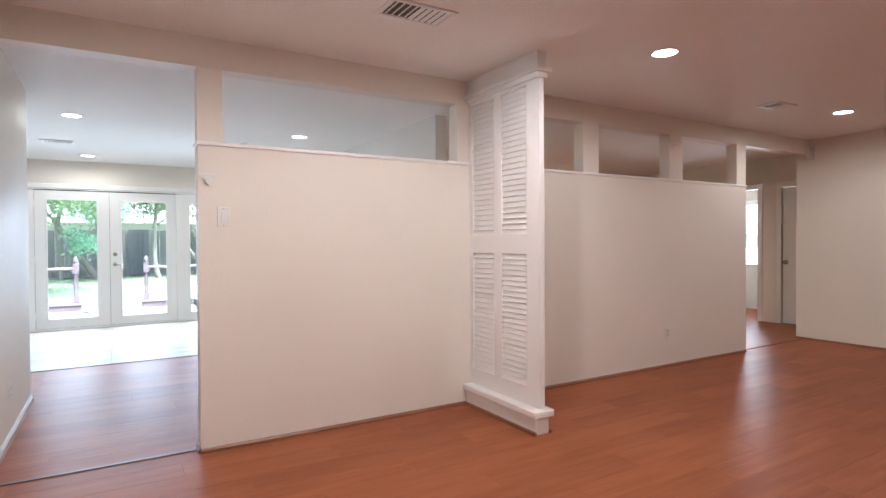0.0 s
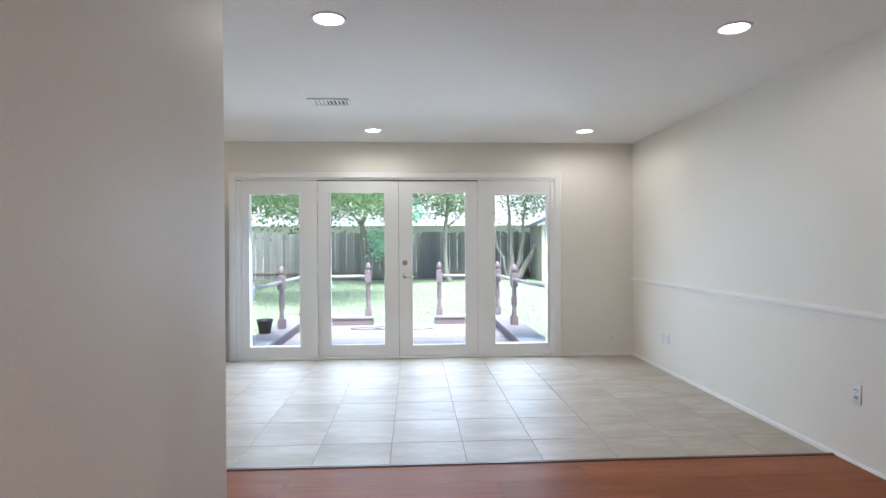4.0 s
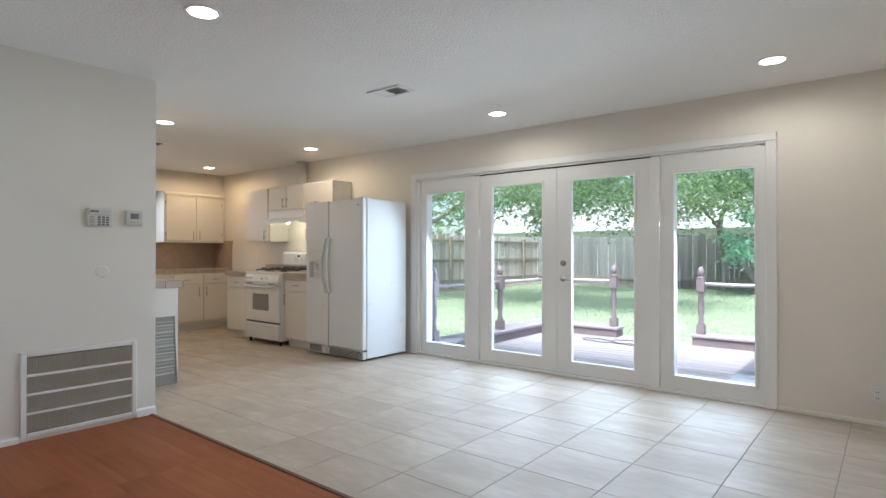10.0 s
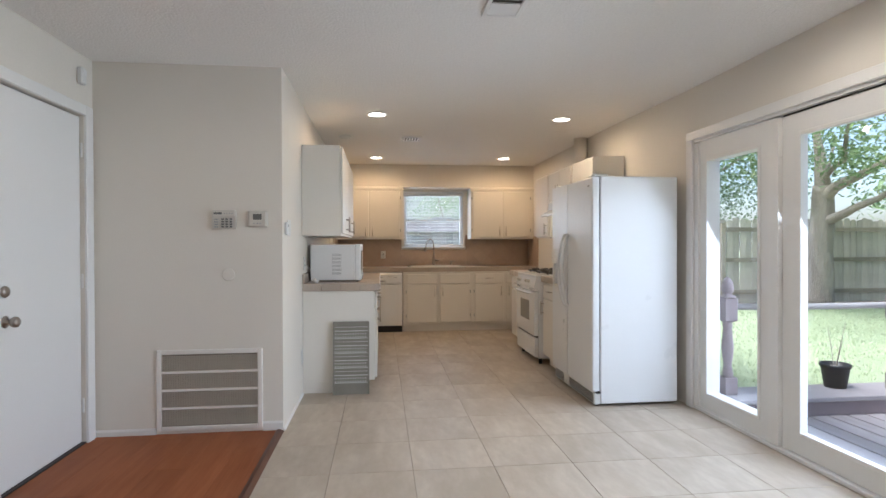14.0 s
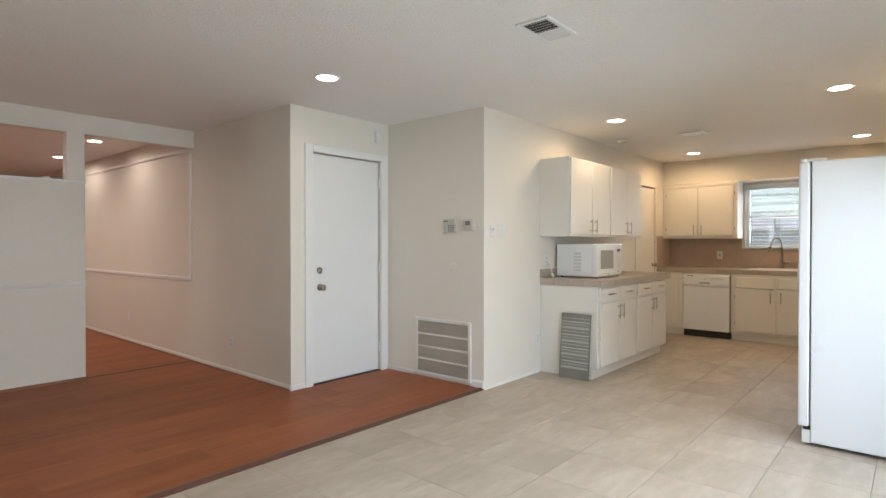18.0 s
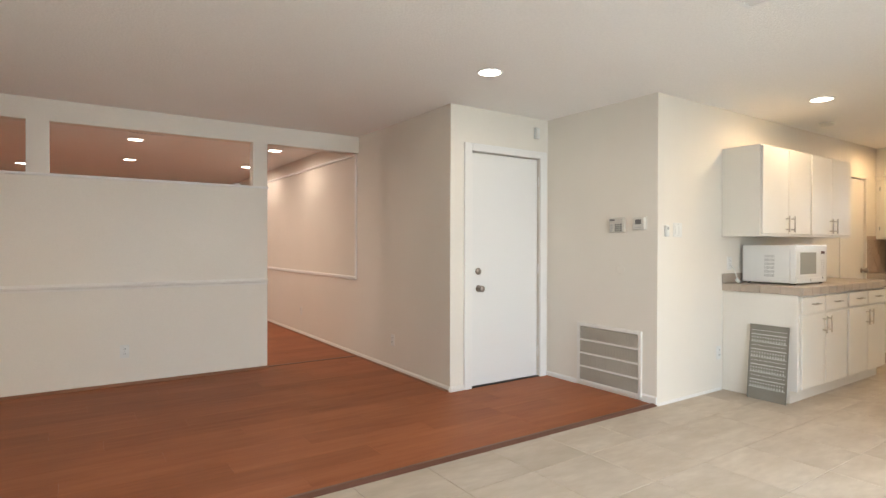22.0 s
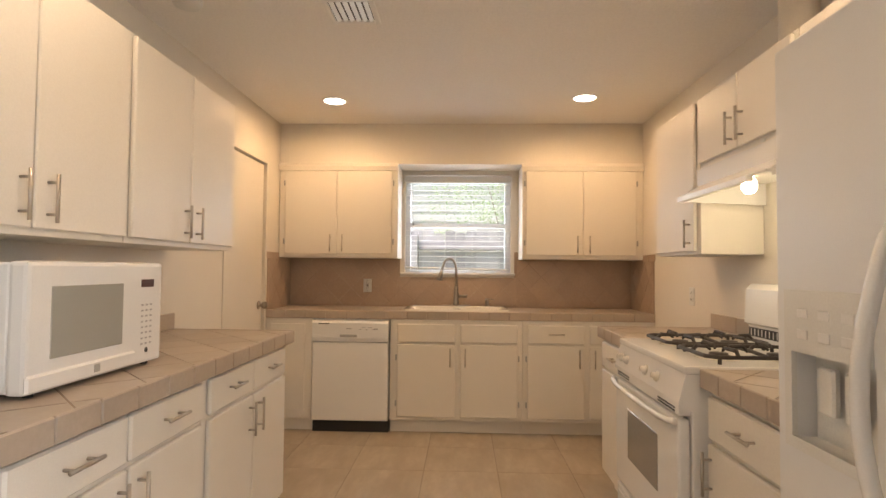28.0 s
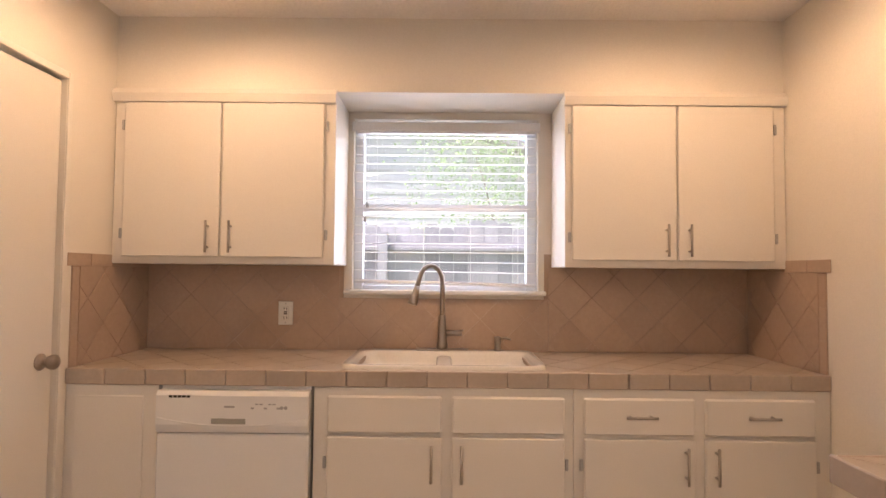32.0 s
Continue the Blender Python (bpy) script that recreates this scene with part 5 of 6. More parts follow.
part("control_panel", prism([(ry0 - 0.045, 0.776), (ry0 - 0.045, 0.79), (ry0 - 0.02, 0.885), (ry0 + 0.03, 0.885), (ry0 + 0.03, 0.76), (ry0 - 0.002, 0.76)], "x", rx0 - 0.0025, rx1 + 0.0025), APPL, t)
for i in range(14):
    x = rx0 + 0.045 + i * 0.024 + (0.31 if i > 6 else 0.0) + (0.04 if i > 6 else 0.0)
    for z in (0.7515, 0.7625):
        part("vent_slot", box(x - 0.009, x + 0.009, ry0 - 0.0415, ry0 - 0.0385, z, z + 0.0055), BLACK, t)
part("vent_strip", box(rx0 + 0.01, rx1 - 0.01, ry0 - 0.0395, ry0 - 0.001, 0.745, 0.7745), APPL, t)
for x in (-4.33, -4.255, -4.01, -3.88):
    m = Matrix.Translation((x, ry0 - 0.034, 0.835)) @ Matrix.Rotation(radians(75), 4, "X")
    b = turned([(0.02, 0), (0.019, 0.008), (0.013, 0.011), (0.011, 0.024), (0.0, 0.025)], (0, 0, 0), "z", 18)
    bmesh.ops.transform(b, matrix=m, verts=b.verts)
    part("knob", b, SINKM, t, "cream burner knob", True)
part("cooktop", box(rx0 - 0.005, rx1 + 0.005, ry0 - 0.025, YNK - 0.09, 0.885, 0.912, 0.008, None, 2), APPL, t)
part("backguard", prism([(YNK - 0.10, 0.912), (YNK - 0.105, 0.985), (YNK - 0.125, 0.995), (YNK - 0.115, 1.15), (YNK - 0.09, 1.175), (YNK - 0.03, 1.175), (YNK - 0.03, 0.912)], "x", rx0, rx1), APPL, t)
part("vent_slit", box(rx0 + 0.01, rx1 - 0.01, YNK - 0.1085, YNK - 0.104, 0.935, 0.975), BLACK, t, "black vent slit")
for i in range(24):
    x = rx0 + 0.03 + i * 0.03
    part("vent_rib", box(x, x + 0.005, YNK - 0.1105, YNK - 0.108, 0.94, 0.97), APPL, t)
part("clock_panel", box(-4.14, -3.92, YNK - 0.1245, YNK - 0.117, 1.03, 1.145, 0.002), PLAST, t)
part("clock_display", box(-4.07, -4.015, YNK - 0.127, YNK - 0.1235, 1.10, 1.125), LED, t, "red clock display")
for i in range(8):
    if i % 4 in (0, 1, 3):
        part("button", box(-4.13 + (i % 4) * 0.05, -4.105 + (i % 4) * 0.05, YNK - 0.1265, YNK - 0.1235, 1.05 + 0.03 * (i // 4), 1.062 + 0.03 * (i // 4)), GREYP, t)
for cx in (rx0 + 0.2, rx1 - 0.2):
    for cy in (9.515, 9.725):
        part("burner_bowl", turned([(0.085, 0.9125), (0.085, 0.914), (0.06, 0.9135), (0.0, 0.913)], (cx, cy, 0), "z", 24), SINKM, t, "", True)
        part("burner", turned([(0.045, 0.914), (0.045, 0.921), (0.034, 0.923), (0.032, 0.931), (0.0, 0.932)], (cx, cy, 0), "z", 18), IRON, t, "black burner cap", True)
    g = bmesh.new()
    w, ya, yb, e = 0.15, 9.415, 9.825, 0.035
    ring = [(cx - w + e, ya), (cx + w - e, ya), (cx + w, ya + e), (cx + w, yb - e), (cx + w - e, yb), (cx - w + e, yb), (cx - w, yb - e), (cx - w, ya + e), (cx - w + e, ya), (cx, ya)]
    tube([(x, y, 0.936) for x, y in ring], 0.0075, 6, g)
    tube([(cx - w, 9.62, 0.936), (cx, 9.62, 0.942), (cx + w, 9.62, 0.936)], 0.007, 6, g)
    for cy, y0, y1 in ((9.515, ya, 9.62), (9.725, 9.62, yb)):
        for x, y in ((cx - w, cy), (cx + w, cy), (cx, y0), (cx, y1)):
            d = Vector((cx - x, cy - y, 0)).normalized()
            p = Vector((x, y, 0.936))
            far = (Vector((cx, cy, 0.936)) - p).length
            tube([p, p + d * 0.02 + Vector((0, 0, 0.02)), p + d * (far - 0.045) + Vector((0, 0, 0.018)), p + d * (far - 0.03) + Vector((0, 0, 0.006))], [0.0075, 0.008, 0.007, 0.005], 6, g)
    for x in (cx - w, cx + w):
        for y in (ya + e, yb - e):
            tube([(x, y, 0.911), (x, y, 0.936)], 0.0075, 6, g)
    part("grate", g, IRON, t, "black cast-iron grate")
for x in (rx0 + 0.04, rx1 - 0.04):
    for y in (ry0 + 0.03, YNK - 0.08):
        part("foot", turned([(0.018, -0.018), (0.018, 0.042)], (x, y, 0), "z", 12), BLACK, t)
t.location.z += 0.018

# refrigerator
t = thing("refrigerator", (-2.605, 9.66, 0), "white side-by-side refrigerator with water dispenser, doors closed", "refrigerator")
fx0, fx1, fsplit, fy0, ft = -3.06, -2.085, -2.66, 9.262, 1.77
part("body", box(fx0 + 0.004, fx1 - 0.003, 9.33, 9.95, 0.025, ft, 0.006), FRIDGE, t)
part("door", box(fsplit + 0.004, fx1, fy0, 9.321, 0.12, ft - 0.002, 0.016, None, 3), FRIDGE, t, "")
b = wall_with_holes("y", fy0, 9.321, fx0, fsplit - 0.004, 0.12, ft - 0.002, [(-2.995, -2.755, 0.885, 1.075)])
fd = part("door", b, FRIDGE, t)
part("dispenser_panel", wall_with_holes("y", fy0 - 0.012, fy0, -3.015, -2.765, 0.865, 1.21, [(-2.990, -2.760, 0.89, 1.075)]), PLAST, fd, "white dispenser surround")
part("dispenser_recess", wall_with_holes("y", fy0 + 0.045, fy0 + 0.05, -2.995, -2.755, 0.885, 1.075, []), PLAST, fd, "pale dispenser recess")
for x in (-2.915, -2.835):
    part("dispenser_paddle", box(x - 0.025, x + 0.025, fy0 + 0.012, fy0 + 0.03, 0.95, 1.05, 0.005), PLAST, fd)
part("drip_tray", box(-2.985, -2.765, fy0 - 0.01, fy0 + 0.04, 0.87, 0.89, 0.004), PLAST, fd)
for i in range(2):
    for j in range(3):
        part("button", box(-2.965 + j * 0.07, -2.930 + j * 0.07, fy0 - 0.0145, fy0 - 0.012, 1.105 + i * 0.045, 1.125 + i * 0.045, 0.001), TRIM, fd)
for x, bow in ((fsplit - 0.035, -1), (fsplit + 0.035, 1)):
    pts = [(x, fy0 - 0.001, 1.335), (x, fy0 - 0.02, 1.31)]
    for k in range(9):
        f = k / 8
        pts.append((x + bow * 0.012 * math.sin(f * math.pi), fy0 - 0.03 - 0.035 * math.sin(f * math.pi), 1.28 - 0.50 * f))
    pts += [(x, fy0 - 0.02, 0.75), (x, fy0 - 0.001, 0.725)]
    part("handle", tube(pts, 0.015, 10), APPL, t, "long curved white handle", True)
part("kick_grille", box(fx0 + 0.02, fx1 - 0.01, fy0 + 0.02, 9.329, 0.02, 0.11, 0.004), PLAST, t)
for i in range(5):
    for x0, x1 in ((fx0 + 0.04, -2.80), (-2.66, fx1 - 0.03)):
        part("grille_slot", box(x0, x1, fy0 + 0.0185, fy0 + 0.0205, 0.031 + i * 0.015, 0.0405 + i * 0.015), BLACK, t)
part("filter_cap", turned([(0.03, 0), (0.03, -0.004), (0.0, -0.006)], (-2.73, fy0 + 0.019, 0.065), "y", 20), PLAST, t, "", True)
part("hinge_cover", box(fx1 - 0.13, fx1 - 0.02, fy0 + 0.02, 9.40, ft, ft + 0.02, 0.006), PLAST, t)
part("hinge_cover", box(fx0 + 0.02, fx0 + 0.1, fy0 + 0.02, 9.39, ft, ft + 0.018, 0.006), PLAST, t)
part("hinge_cap", turned([(0.02, 0), (0.02, 0.022), (0.0, 0.026)], (fx1 - 0.025, fy0 + 0.022, ft - 0.002), "z", 16), PLAST, t, "", True)
part("logo", box(fx1 - 0.09, fx1 - 0.055, fy0 - 0.0015, fy0 + 0.001, ft - 0.075, ft - 0.062), GREYP, t)
t.location.x -= 0.03
t.location.y += 0.045
part("lower_hinge", box(fx1 - 0.05, fx1 - 0.002, fy0 + 0.03, 9.329, 0.105, 0.119), BLACK, t)

# microwave oven on the side counter
t = thing("microwave", (-3.34, 7.28, CZ1), "white microwave oven on the tiled side counter", "microwave")
mx0, mx1, my0, my1, mz0, mz1 = -3.645, -3.052, 7.085, 7.475, CZ1 + 0.014, 1.255
part("body", box(mx0 + 0.006, mx1 - 0.004, my0, my1, mz0, mz1, 0.005), APPL, t)
part("front", box(mx0, mx1, my1, my1 + 0.05, mz0 - 0.004, mz1 + 0.004, 0.012, None, 2), APPL, t)
part("window", box(-3.425, -3.13, my1 + 0.0485, my1 + 0.052, mz0 + 0.075, mz1 - 0.06, 0.001), MWG, t, "grey screened door window")
part("door_lip", box(-3.49, mx1 + 0.002, my1 + 0.045, my1 + 0.058, mz0 + 0.0, mz0 + 0.045, 0.006), APPL, t)
part("display", box(-3.59, -3.52, my1 + 0.0485, my1 + 0.0515, mz1 - 0.075, mz1 - 0.05), LED, t, "dark red display")
for i in range(3):
    for j in range(8):
        part("button", box(-3.583 + i * 0.024, -3.571 + i * 0.024, my1 + 0.0485, my1 + 0.0508, mz0 + 0.057 + j * 0.018, mz0 + 0.0625 + j * 0.018), GREYP, t)
part("open_button", turned([(0.008, 0), (0.008, 0.003), (0.0, 0.0035)], (-3.555, my1 + 0.049, mz0 + 0.038), "y", 12), BLACK, t)
part("badge", box(-3.315, -3.29, my1 + 0.057, my1 + 0.0595, mz0 + 0.012, mz0 + 0.034, 0.001), STEEL, t)
for i in range(6):
    for j in range(8):
        y = my0 + 0.19 + j * 0.0105
        part("vent_slot", box(mx1 - 0.0045, mx1 - 0.0035, y, y + 0.005, mz0 + 0.05 + i * 0.033, mz0 + 0.072 + i * 0.033), GREYP, t)
for x in (mx0 + 0.05, mx1 - 0.05):
    for y in (my0 + 0.04, my1 + 0.02):
        part("foot", turned([(0.012, 0), (0.012, 0.016)], (x, y, CZ1), "z", 10), BLACK, t)
t = thing("plug_cord", (-2.90, 7.12, CZ1), "white power plug and cord lying on the counter", "power cord")
part("cord", tube([(-2.90, YK + 0.012, 1.08), (-2.895, YK + 0.05, 1.05), (-2.885, YK + 0.07, 1.0), (-2.875, YK + 0.085, 0.965), (-2.865, YK + 0.10, 0.945)], 0.004, 8), PLAST, t, "", True)
part("plug", tube([(-2.872, YK + 0.085, 0.955), (-2.85, YK + 0.12, 0.937)], [0.016, 0.014], 10), PLAST, t, "", True)

# loose metal grate leaning on the end of the side counter
t = thing("metal_grate", (-2.76, 7.43, 0), "grey pierced metal grate leaning on the cabinet end", "grate")
g0, g1 = 7.305, 7.605


def lean(u, v, d=0.0):
    return (-2.715 - 0.055 * v / 0.605 + d, u, v)


def leaning(u0, u1, v0, v1, d0, d1):
    b = bmesh.new()
    q = [b.verts.new(lean(u, v, d)) for d in (d0, d1) for u, v in ((u0, v0), (u1, v0), (u1, v1), (u0, v1))]
    for f in ((0, 1, 2, 3), (7, 6, 5, 4), (0, 4, 5, 1), (1, 5, 6, 2), (2, 6, 7, 3), (3, 7, 4, 0)):
        b.faces.new([q[i] for i in f])
    return b


part("sheet", leaning(g0, g1, 0.002, 0.605, -0.003, 0.0), GRATE, t)
slots = bmesh.new()
for r in range(16):
    v = 0.10 + r * 0.0305
    tall = 0.016 if r % 4 in (0, 1) else 0.003
    n = 13
    for i in range(n):
        u = g0 + 0.018 + i * (g1 - g0 - 0.03) / n
        w = 0.006 if tall > 0.01 else 0.016
        merge(slots, leaning(u, u + w, v, v + tall * (0.6 if r % 4 == 1 else 1), 0.0005, 0.002))
    if r % 4 in (0, 2):
        merge(slots, leaning(g0 + 0.012, g1 - 0.012, v - 0.004, v - 0.0015, 0.0005, 0.002))
part("slot_relief", slots, PLAST, t, "rows of bright pierced slots")
for i in range(2):
    u = g0 if i == 0 else g1 - 0.006
    part("edge_fold", leaning(u, u + 0.006, 0.002, 0.605, 0.0, 0.006), GRATE, t)

# ---- the garden ----
deck = thing("deck", (-0.25, 11.65, -0.07), "worn mauve-painted wooden deck with low curbs", "deck")
for i in range(19):
    y = 10.24 + i * 0.15
    part("deck_board", box(-2.1, 1.62, y, y + 0.133, -0.055, -0.02, 0.003), DECKW, deck)
# dark block added below the boards so their gaps read as shaded
part("joist_bed", box(-2.08, 1.6, 10.26, 13.05, -0.20, -0.056), GATEW, deck, "dark block under the boards for the shade in their gaps")
for x0, x1, y0, y1 in ((-2.12, -1.76, 10.26, 13.1), (1.22, 1.58, 10.26, 13.1), (-1.76, -0.70, 12.82, 13.1), (0.27, 1.22, 12.82, 13.1)):
    part("curb", box(x0 + 0.02, x1 - 0.02, y0 + 0.02, y1 - 0.02, -0.02, 0.085, 0.004), CURBW, deck)
    part("curb_cap", box(x0, x1, y0, y1, 0.085, 0.12, 0.005), DECKW, deck)


def turned_post(x, y):
    t = thing("deck_post", (x, y, 0.12), "turned dark brown wooden post with an acorn finial", "post", "posts round the deck")
    part("base_block", box(x - 0.05, x + 0.05, y - 0.05, y + 0.05, 0.12, 0.25, 0.004), POSTW, t)
    part("shaft", turned([(0.045, 0.25), (0.03, 0.262), (0.042, 0.28), (0.028, 0.295), (0.036, 0.31), (0.026, 0.33), (0.04, 0.42), (0.043, 0.48), (0.03, 0.62), (0.038, 0.635), (0.028, 0.65), (0.045, 0.67)], (x, y, 0), "z", 16), POSTW, t, "", True)
    part("top_block", box(x - 0.05, x + 0.05, y - 0.05, y + 0.05, 0.67, 0.84, 0.004), POSTW, t)
    part("finial", turned([(0.055, 0.84), (0.058, 0.855), (0.03, 0.868), (0.034, 0.885), (0.045, 0.90), (0.042, 0.94), (0.025, 0.985), (0.0, 1.005)], (x, y, 0), "z", 16), POSTW, t, "", True)


posts = ((-1.95, 10.30), (-1.90, 11.66), (-1.86, 12.94), (-0.80, 12.95), (0.37, 12.95), (1.34, 12.94), (1.40, 11.75), (1.56, 10.30))
for x, y in posts:
    turned_post(x, y)
for a, c in ((0, 1), (1, 2), (2, 3), (4, 5), (5, 6), (6, 7)):
    (xa, ya), (xc, yc) = posts[a], posts[c]
    t = thing("deck_rail", ((xa + xc) / 2, (ya + yc) / 2, 0.78), "pale painted pipe rail between the deck posts", "rail", "deck rails")
    part("pipe", tube([(xa, ya, 0.775), ((xa + xc) / 2, (ya + yc) / 2, 0.77), (xc, yc, 0.775)], 0.024, 10), RAILM, t, "", True)

t = thing("plant_pot", (-2.03, 11.26, 0.12), "black plastic pot with a few bare sprouting stems", "plant pot")
part("pot", turned([(0.075, 0.0), (0.10, 0.16), (0.108, 0.16), (0.108, 0.185), (0.098, 0.185), (0.094, 0.15), (0.0, 0.15)], (-2.03, 11.26, 0.12), "z", 24), BLACK, t, "", True)
part("soil", turned([(0.092, 0.148), (0.092, 0.155), (0.0, 0.158)], (-2.03, 11.26, 0.12), "z", 16), SOIL, t)
for dx, dy, h in ((-0.06, 0.01, 0.30), (0.02, 0.03, 0.36), (0.07, -0.02, 0.22)):
    part("stem", tube([(-2.03 + dx * 0.2, 11.26, 0.27), (-2.03 + dx * 0.8, 11.26 + dy, 0.27 + h * 0.5), (-2.03 + dx * 1.6, 11.26 + dy * 2, 0.27 + h)], [0.004, 0.003, 0.002], 6), BARKL, t)
t = thing("garden_hose", (-0.4, 12.4, -0.02), "thin black hose lying in loose loops on the deck", "hose")
pts = []
for k in range(64):
    f = k / 63
    a = 0.4 + f * 13.2
    r = 0.20 + 0.16 * math.sin(f * 7.0) ** 2
    pts.append((-0.80 + 0.85 * f + r * 1.15 * math.cos(a), 12.3 + 0.2 * math.sin(f * 3.1) + r * 0.55 * math.sin(a), -0.014 + 0.004 * (k % 3)))
part("hose", tube(pts, 0.0055, 6), HOSE, t, "", True)

# fences
FY, FX = 26.0, -9.4


def picket(w, z0, h, mat):
    b = prism([(-w / 2, z0), (w / 2, z0), (w / 2, h - 0.03), (w / 2 - 0.03, h), (-w / 2 + 0.03, h), (-w / 2, h - 0.03)], "y", -0.009, 0.009)
    me = bpy.data.meshes.new("board")
    bmesh.ops.recalc_face_normals(b, faces=b.faces)
    b.to_mesh(me)
    b.free()
    me.materials.append(mat)
    return me


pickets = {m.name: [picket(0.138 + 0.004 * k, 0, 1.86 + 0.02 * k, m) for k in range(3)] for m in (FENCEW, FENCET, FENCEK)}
rng = random.Random(4)
for lab, x0, x1, along in (("weathered grey board fence at the end of the lawn", FX, 13.5, "x"), ("weathered board fence along the side of the lawn", 5.5, FY, "y")):
    t = thing("fence", ((x0 + x1) / 2, FY, -0.1) if along == "x" else (FX, (x0 + x1) / 2, -0.1), lab, "fence")
    n = int((x1 - x0) / 0.148)
    for i in range(n):
        if rng.random() < 0.012:
            continue
        # far side boards take the colour with sunlight painted in
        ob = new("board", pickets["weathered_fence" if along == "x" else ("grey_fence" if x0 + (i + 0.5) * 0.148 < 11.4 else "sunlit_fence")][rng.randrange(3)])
        ob.parent = t
        u = x0 + (i + 0.5) * 0.148
        o = HOME[t.name]
        tw = rng.uniform(-1.2, 1.2)
        ob.matrix_local = (pose(u - o.x, rng.uniform(-0.006, 0.006), rng.uniform(-0.03, 0.03), 0, tw, 0) if along == "x" else pose(rng.uniform(-0.006, 0.006), u - o.y, rng.uniform(-0.03, 0.03), tw, 0, 90))
    for z in (0.25, 0.95, 1.62):
        for k in range(int((x1 - x0) / 2.4) + 1):
            a = x0 + k * 2.4
            c = min(a + 2.4, x1)
            if c - a < 0.2:
                continue
            b = box(a, c, FY - 0.05, FY - 0.012, z - 0.1, z - 0.01) if along == "x" else box(FX + 0.012, FX + 0.05, a, c, z - 0.1, z - 0.01)
            if along == "x" and z != 0.25:
                bmesh.ops.translate(b, vec=(0, 0.07, 0), verts=b.verts)
            part("fence_rail", b, FENCEK if along == "y" and a < 11.0 else FRAIL, t)
    for k in range(int((x1 - x0) / 2.4) + 1):
        a = x0 + k * 2.4
        b = box(a - 0.045, a + 0.045, FY + 0.06, FY + 0.15, -0.15, 1.66) if along == "x" else box(FX + 0.05, FX + 0.14, a - 0.045, a + 0.045, -0.15, 1.7)
        part("fence_post", b, FENCEK if along == "y" and a < 11.4 else FRAIL, t)

t = thing("fence_gate", (0.63, FY - 0.08, -0.07), "dark blue-grey boarded gate in the back fence", "gate")
for k in range(5):
    part("board", box(0.28 + k * 0.145, 0.421 + k * 0.145, FY - 0.09, FY - 0.07, -0.02, 1.80 - 0.01 * (k % 2), 0.003), GATEW, t)
for z in (0.3, 1.5):
    part("gate_rail", box(0.28, 1.0, FY - 0.069, FY - 0.052, z, z + 0.09), GATEW, t)
part("gate_foot", box(0.28, 1.0, FY - 0.068, FY - 0.055, -0.09, 0.0), GATEW, t)

t = thing("fence_rail", (FX + 0.07, 8.5, 1.5), "pale wooden rail nailed along the side fence", "rail")
part("rail", box(FX + 0.052, FX + 0.09, 5.6, 11.3, 1.515, 1.555, 0.004), FENCEK, t)

# neighbouring houses behind the fences
t = thing("neighbour_house", (0, 34, 0), "pale neighbouring house with a light shingle roof beyond the fence", "house")
part("wall", box(-16, 14, 31.0, 40, -0.2, 2.35), SIDING, t)
part("roof", prism([(30.2, 2.42), (35.5, 4.35), (40.8, 2.42), (40.8, 2.3), (35.5, 4.2), (30.2, 2.3)], "x", -16.5, 14.5), SHINGLE, t, "light grey shingle roof")
part("fascia", box(-16.5, 14.5, 30.12, 30.2, 2.2, 2.45), TRIM, t, "white fascia board")
t = thing("neighbour_house", (-16, 6, 0), "white sided neighbouring house beside the kitchen window", "house")
part("wall", prism([(-1.0, -0.2), (13.0, -0.2), (13.0, 2.4), (8.5, 4.0), (-1.0, 4.4)], "x", -20, -14.0), SIDING, t)
part("roof", prism([(13.6, 2.35), (8.5, 4.15), (-1.0, 4.6), (-1.0, 4.45), (8.5, 4.0), (13.6, 2.2)], "x", -20.3, -13.6), SHINGLE, t, "light grey shingle roof")
for k in range(16):
    part("siding_board", prism([(-14.0, 0.1 + k * 0.22), (-13.975, 0.1 + k * 0.22), (-13.995, 0.315 + k * 0.22), (-14.0, 0.315 + k * 0.22)], "y", -1.0, 13.0 if k < 9 else 13.0 - (k - 8) * 0.9), SIDING, t)
t = thing("shed", (5.5, 24.5, -0.07), "small weathered tan garden shed by the fence", "shed")
part("wall", box(4.6, 7.0, 23.6, 25.6, -0.1, 2.0), FENCET, t)
part("roof", prism([(4.4, 2.0), (5.8, 2.6), (7.2, 2.0), (7.2, 1.92), (5.8, 2.5), (4.4, 1.92)], "y", 23.4, 25.8), SHINGLE, t)

# trees


def leaves(bm, centre, spread, count, size, seed, flat=0.7):
    """Small leaf blades scattered in a loose clump."""
    r = random.Random(seed)
    for _ in range(count):
        d = Vector((r.gauss(0, 1), r.gauss(0, 1), r.gauss(0, flat)))
        p = Vector(centre) + d * spread * 0.5
        s = size * r.uniform(0.6, 1.3)
        a = Euler((r.uniform(-0.9, 0.9), r.uniform(-0.9, 0.9), r.uniform(0, 6.28))).to_matrix()
        q = [p + a @ Vector(v) for v in ((-s, 0, 0), (0, -s * 0.42, s * 0.1), (s, 0, 0), (0, s * 0.42, s * 0.1))]
        bm.faces.new([bm.verts.new(v) for v in q])


def leafy(name, bm, material, parent):
    me = bpy.data.meshes.new(name)
    bm.to_mesh(me)
    bm.free()
    me.materials.append(material)
    base = HOME[parent.name]
    me.transform(Matrix.Translation(-base))
    ob = new(name, me)
    ob.parent = parent
    HOME[ob.name] = base
    return ob


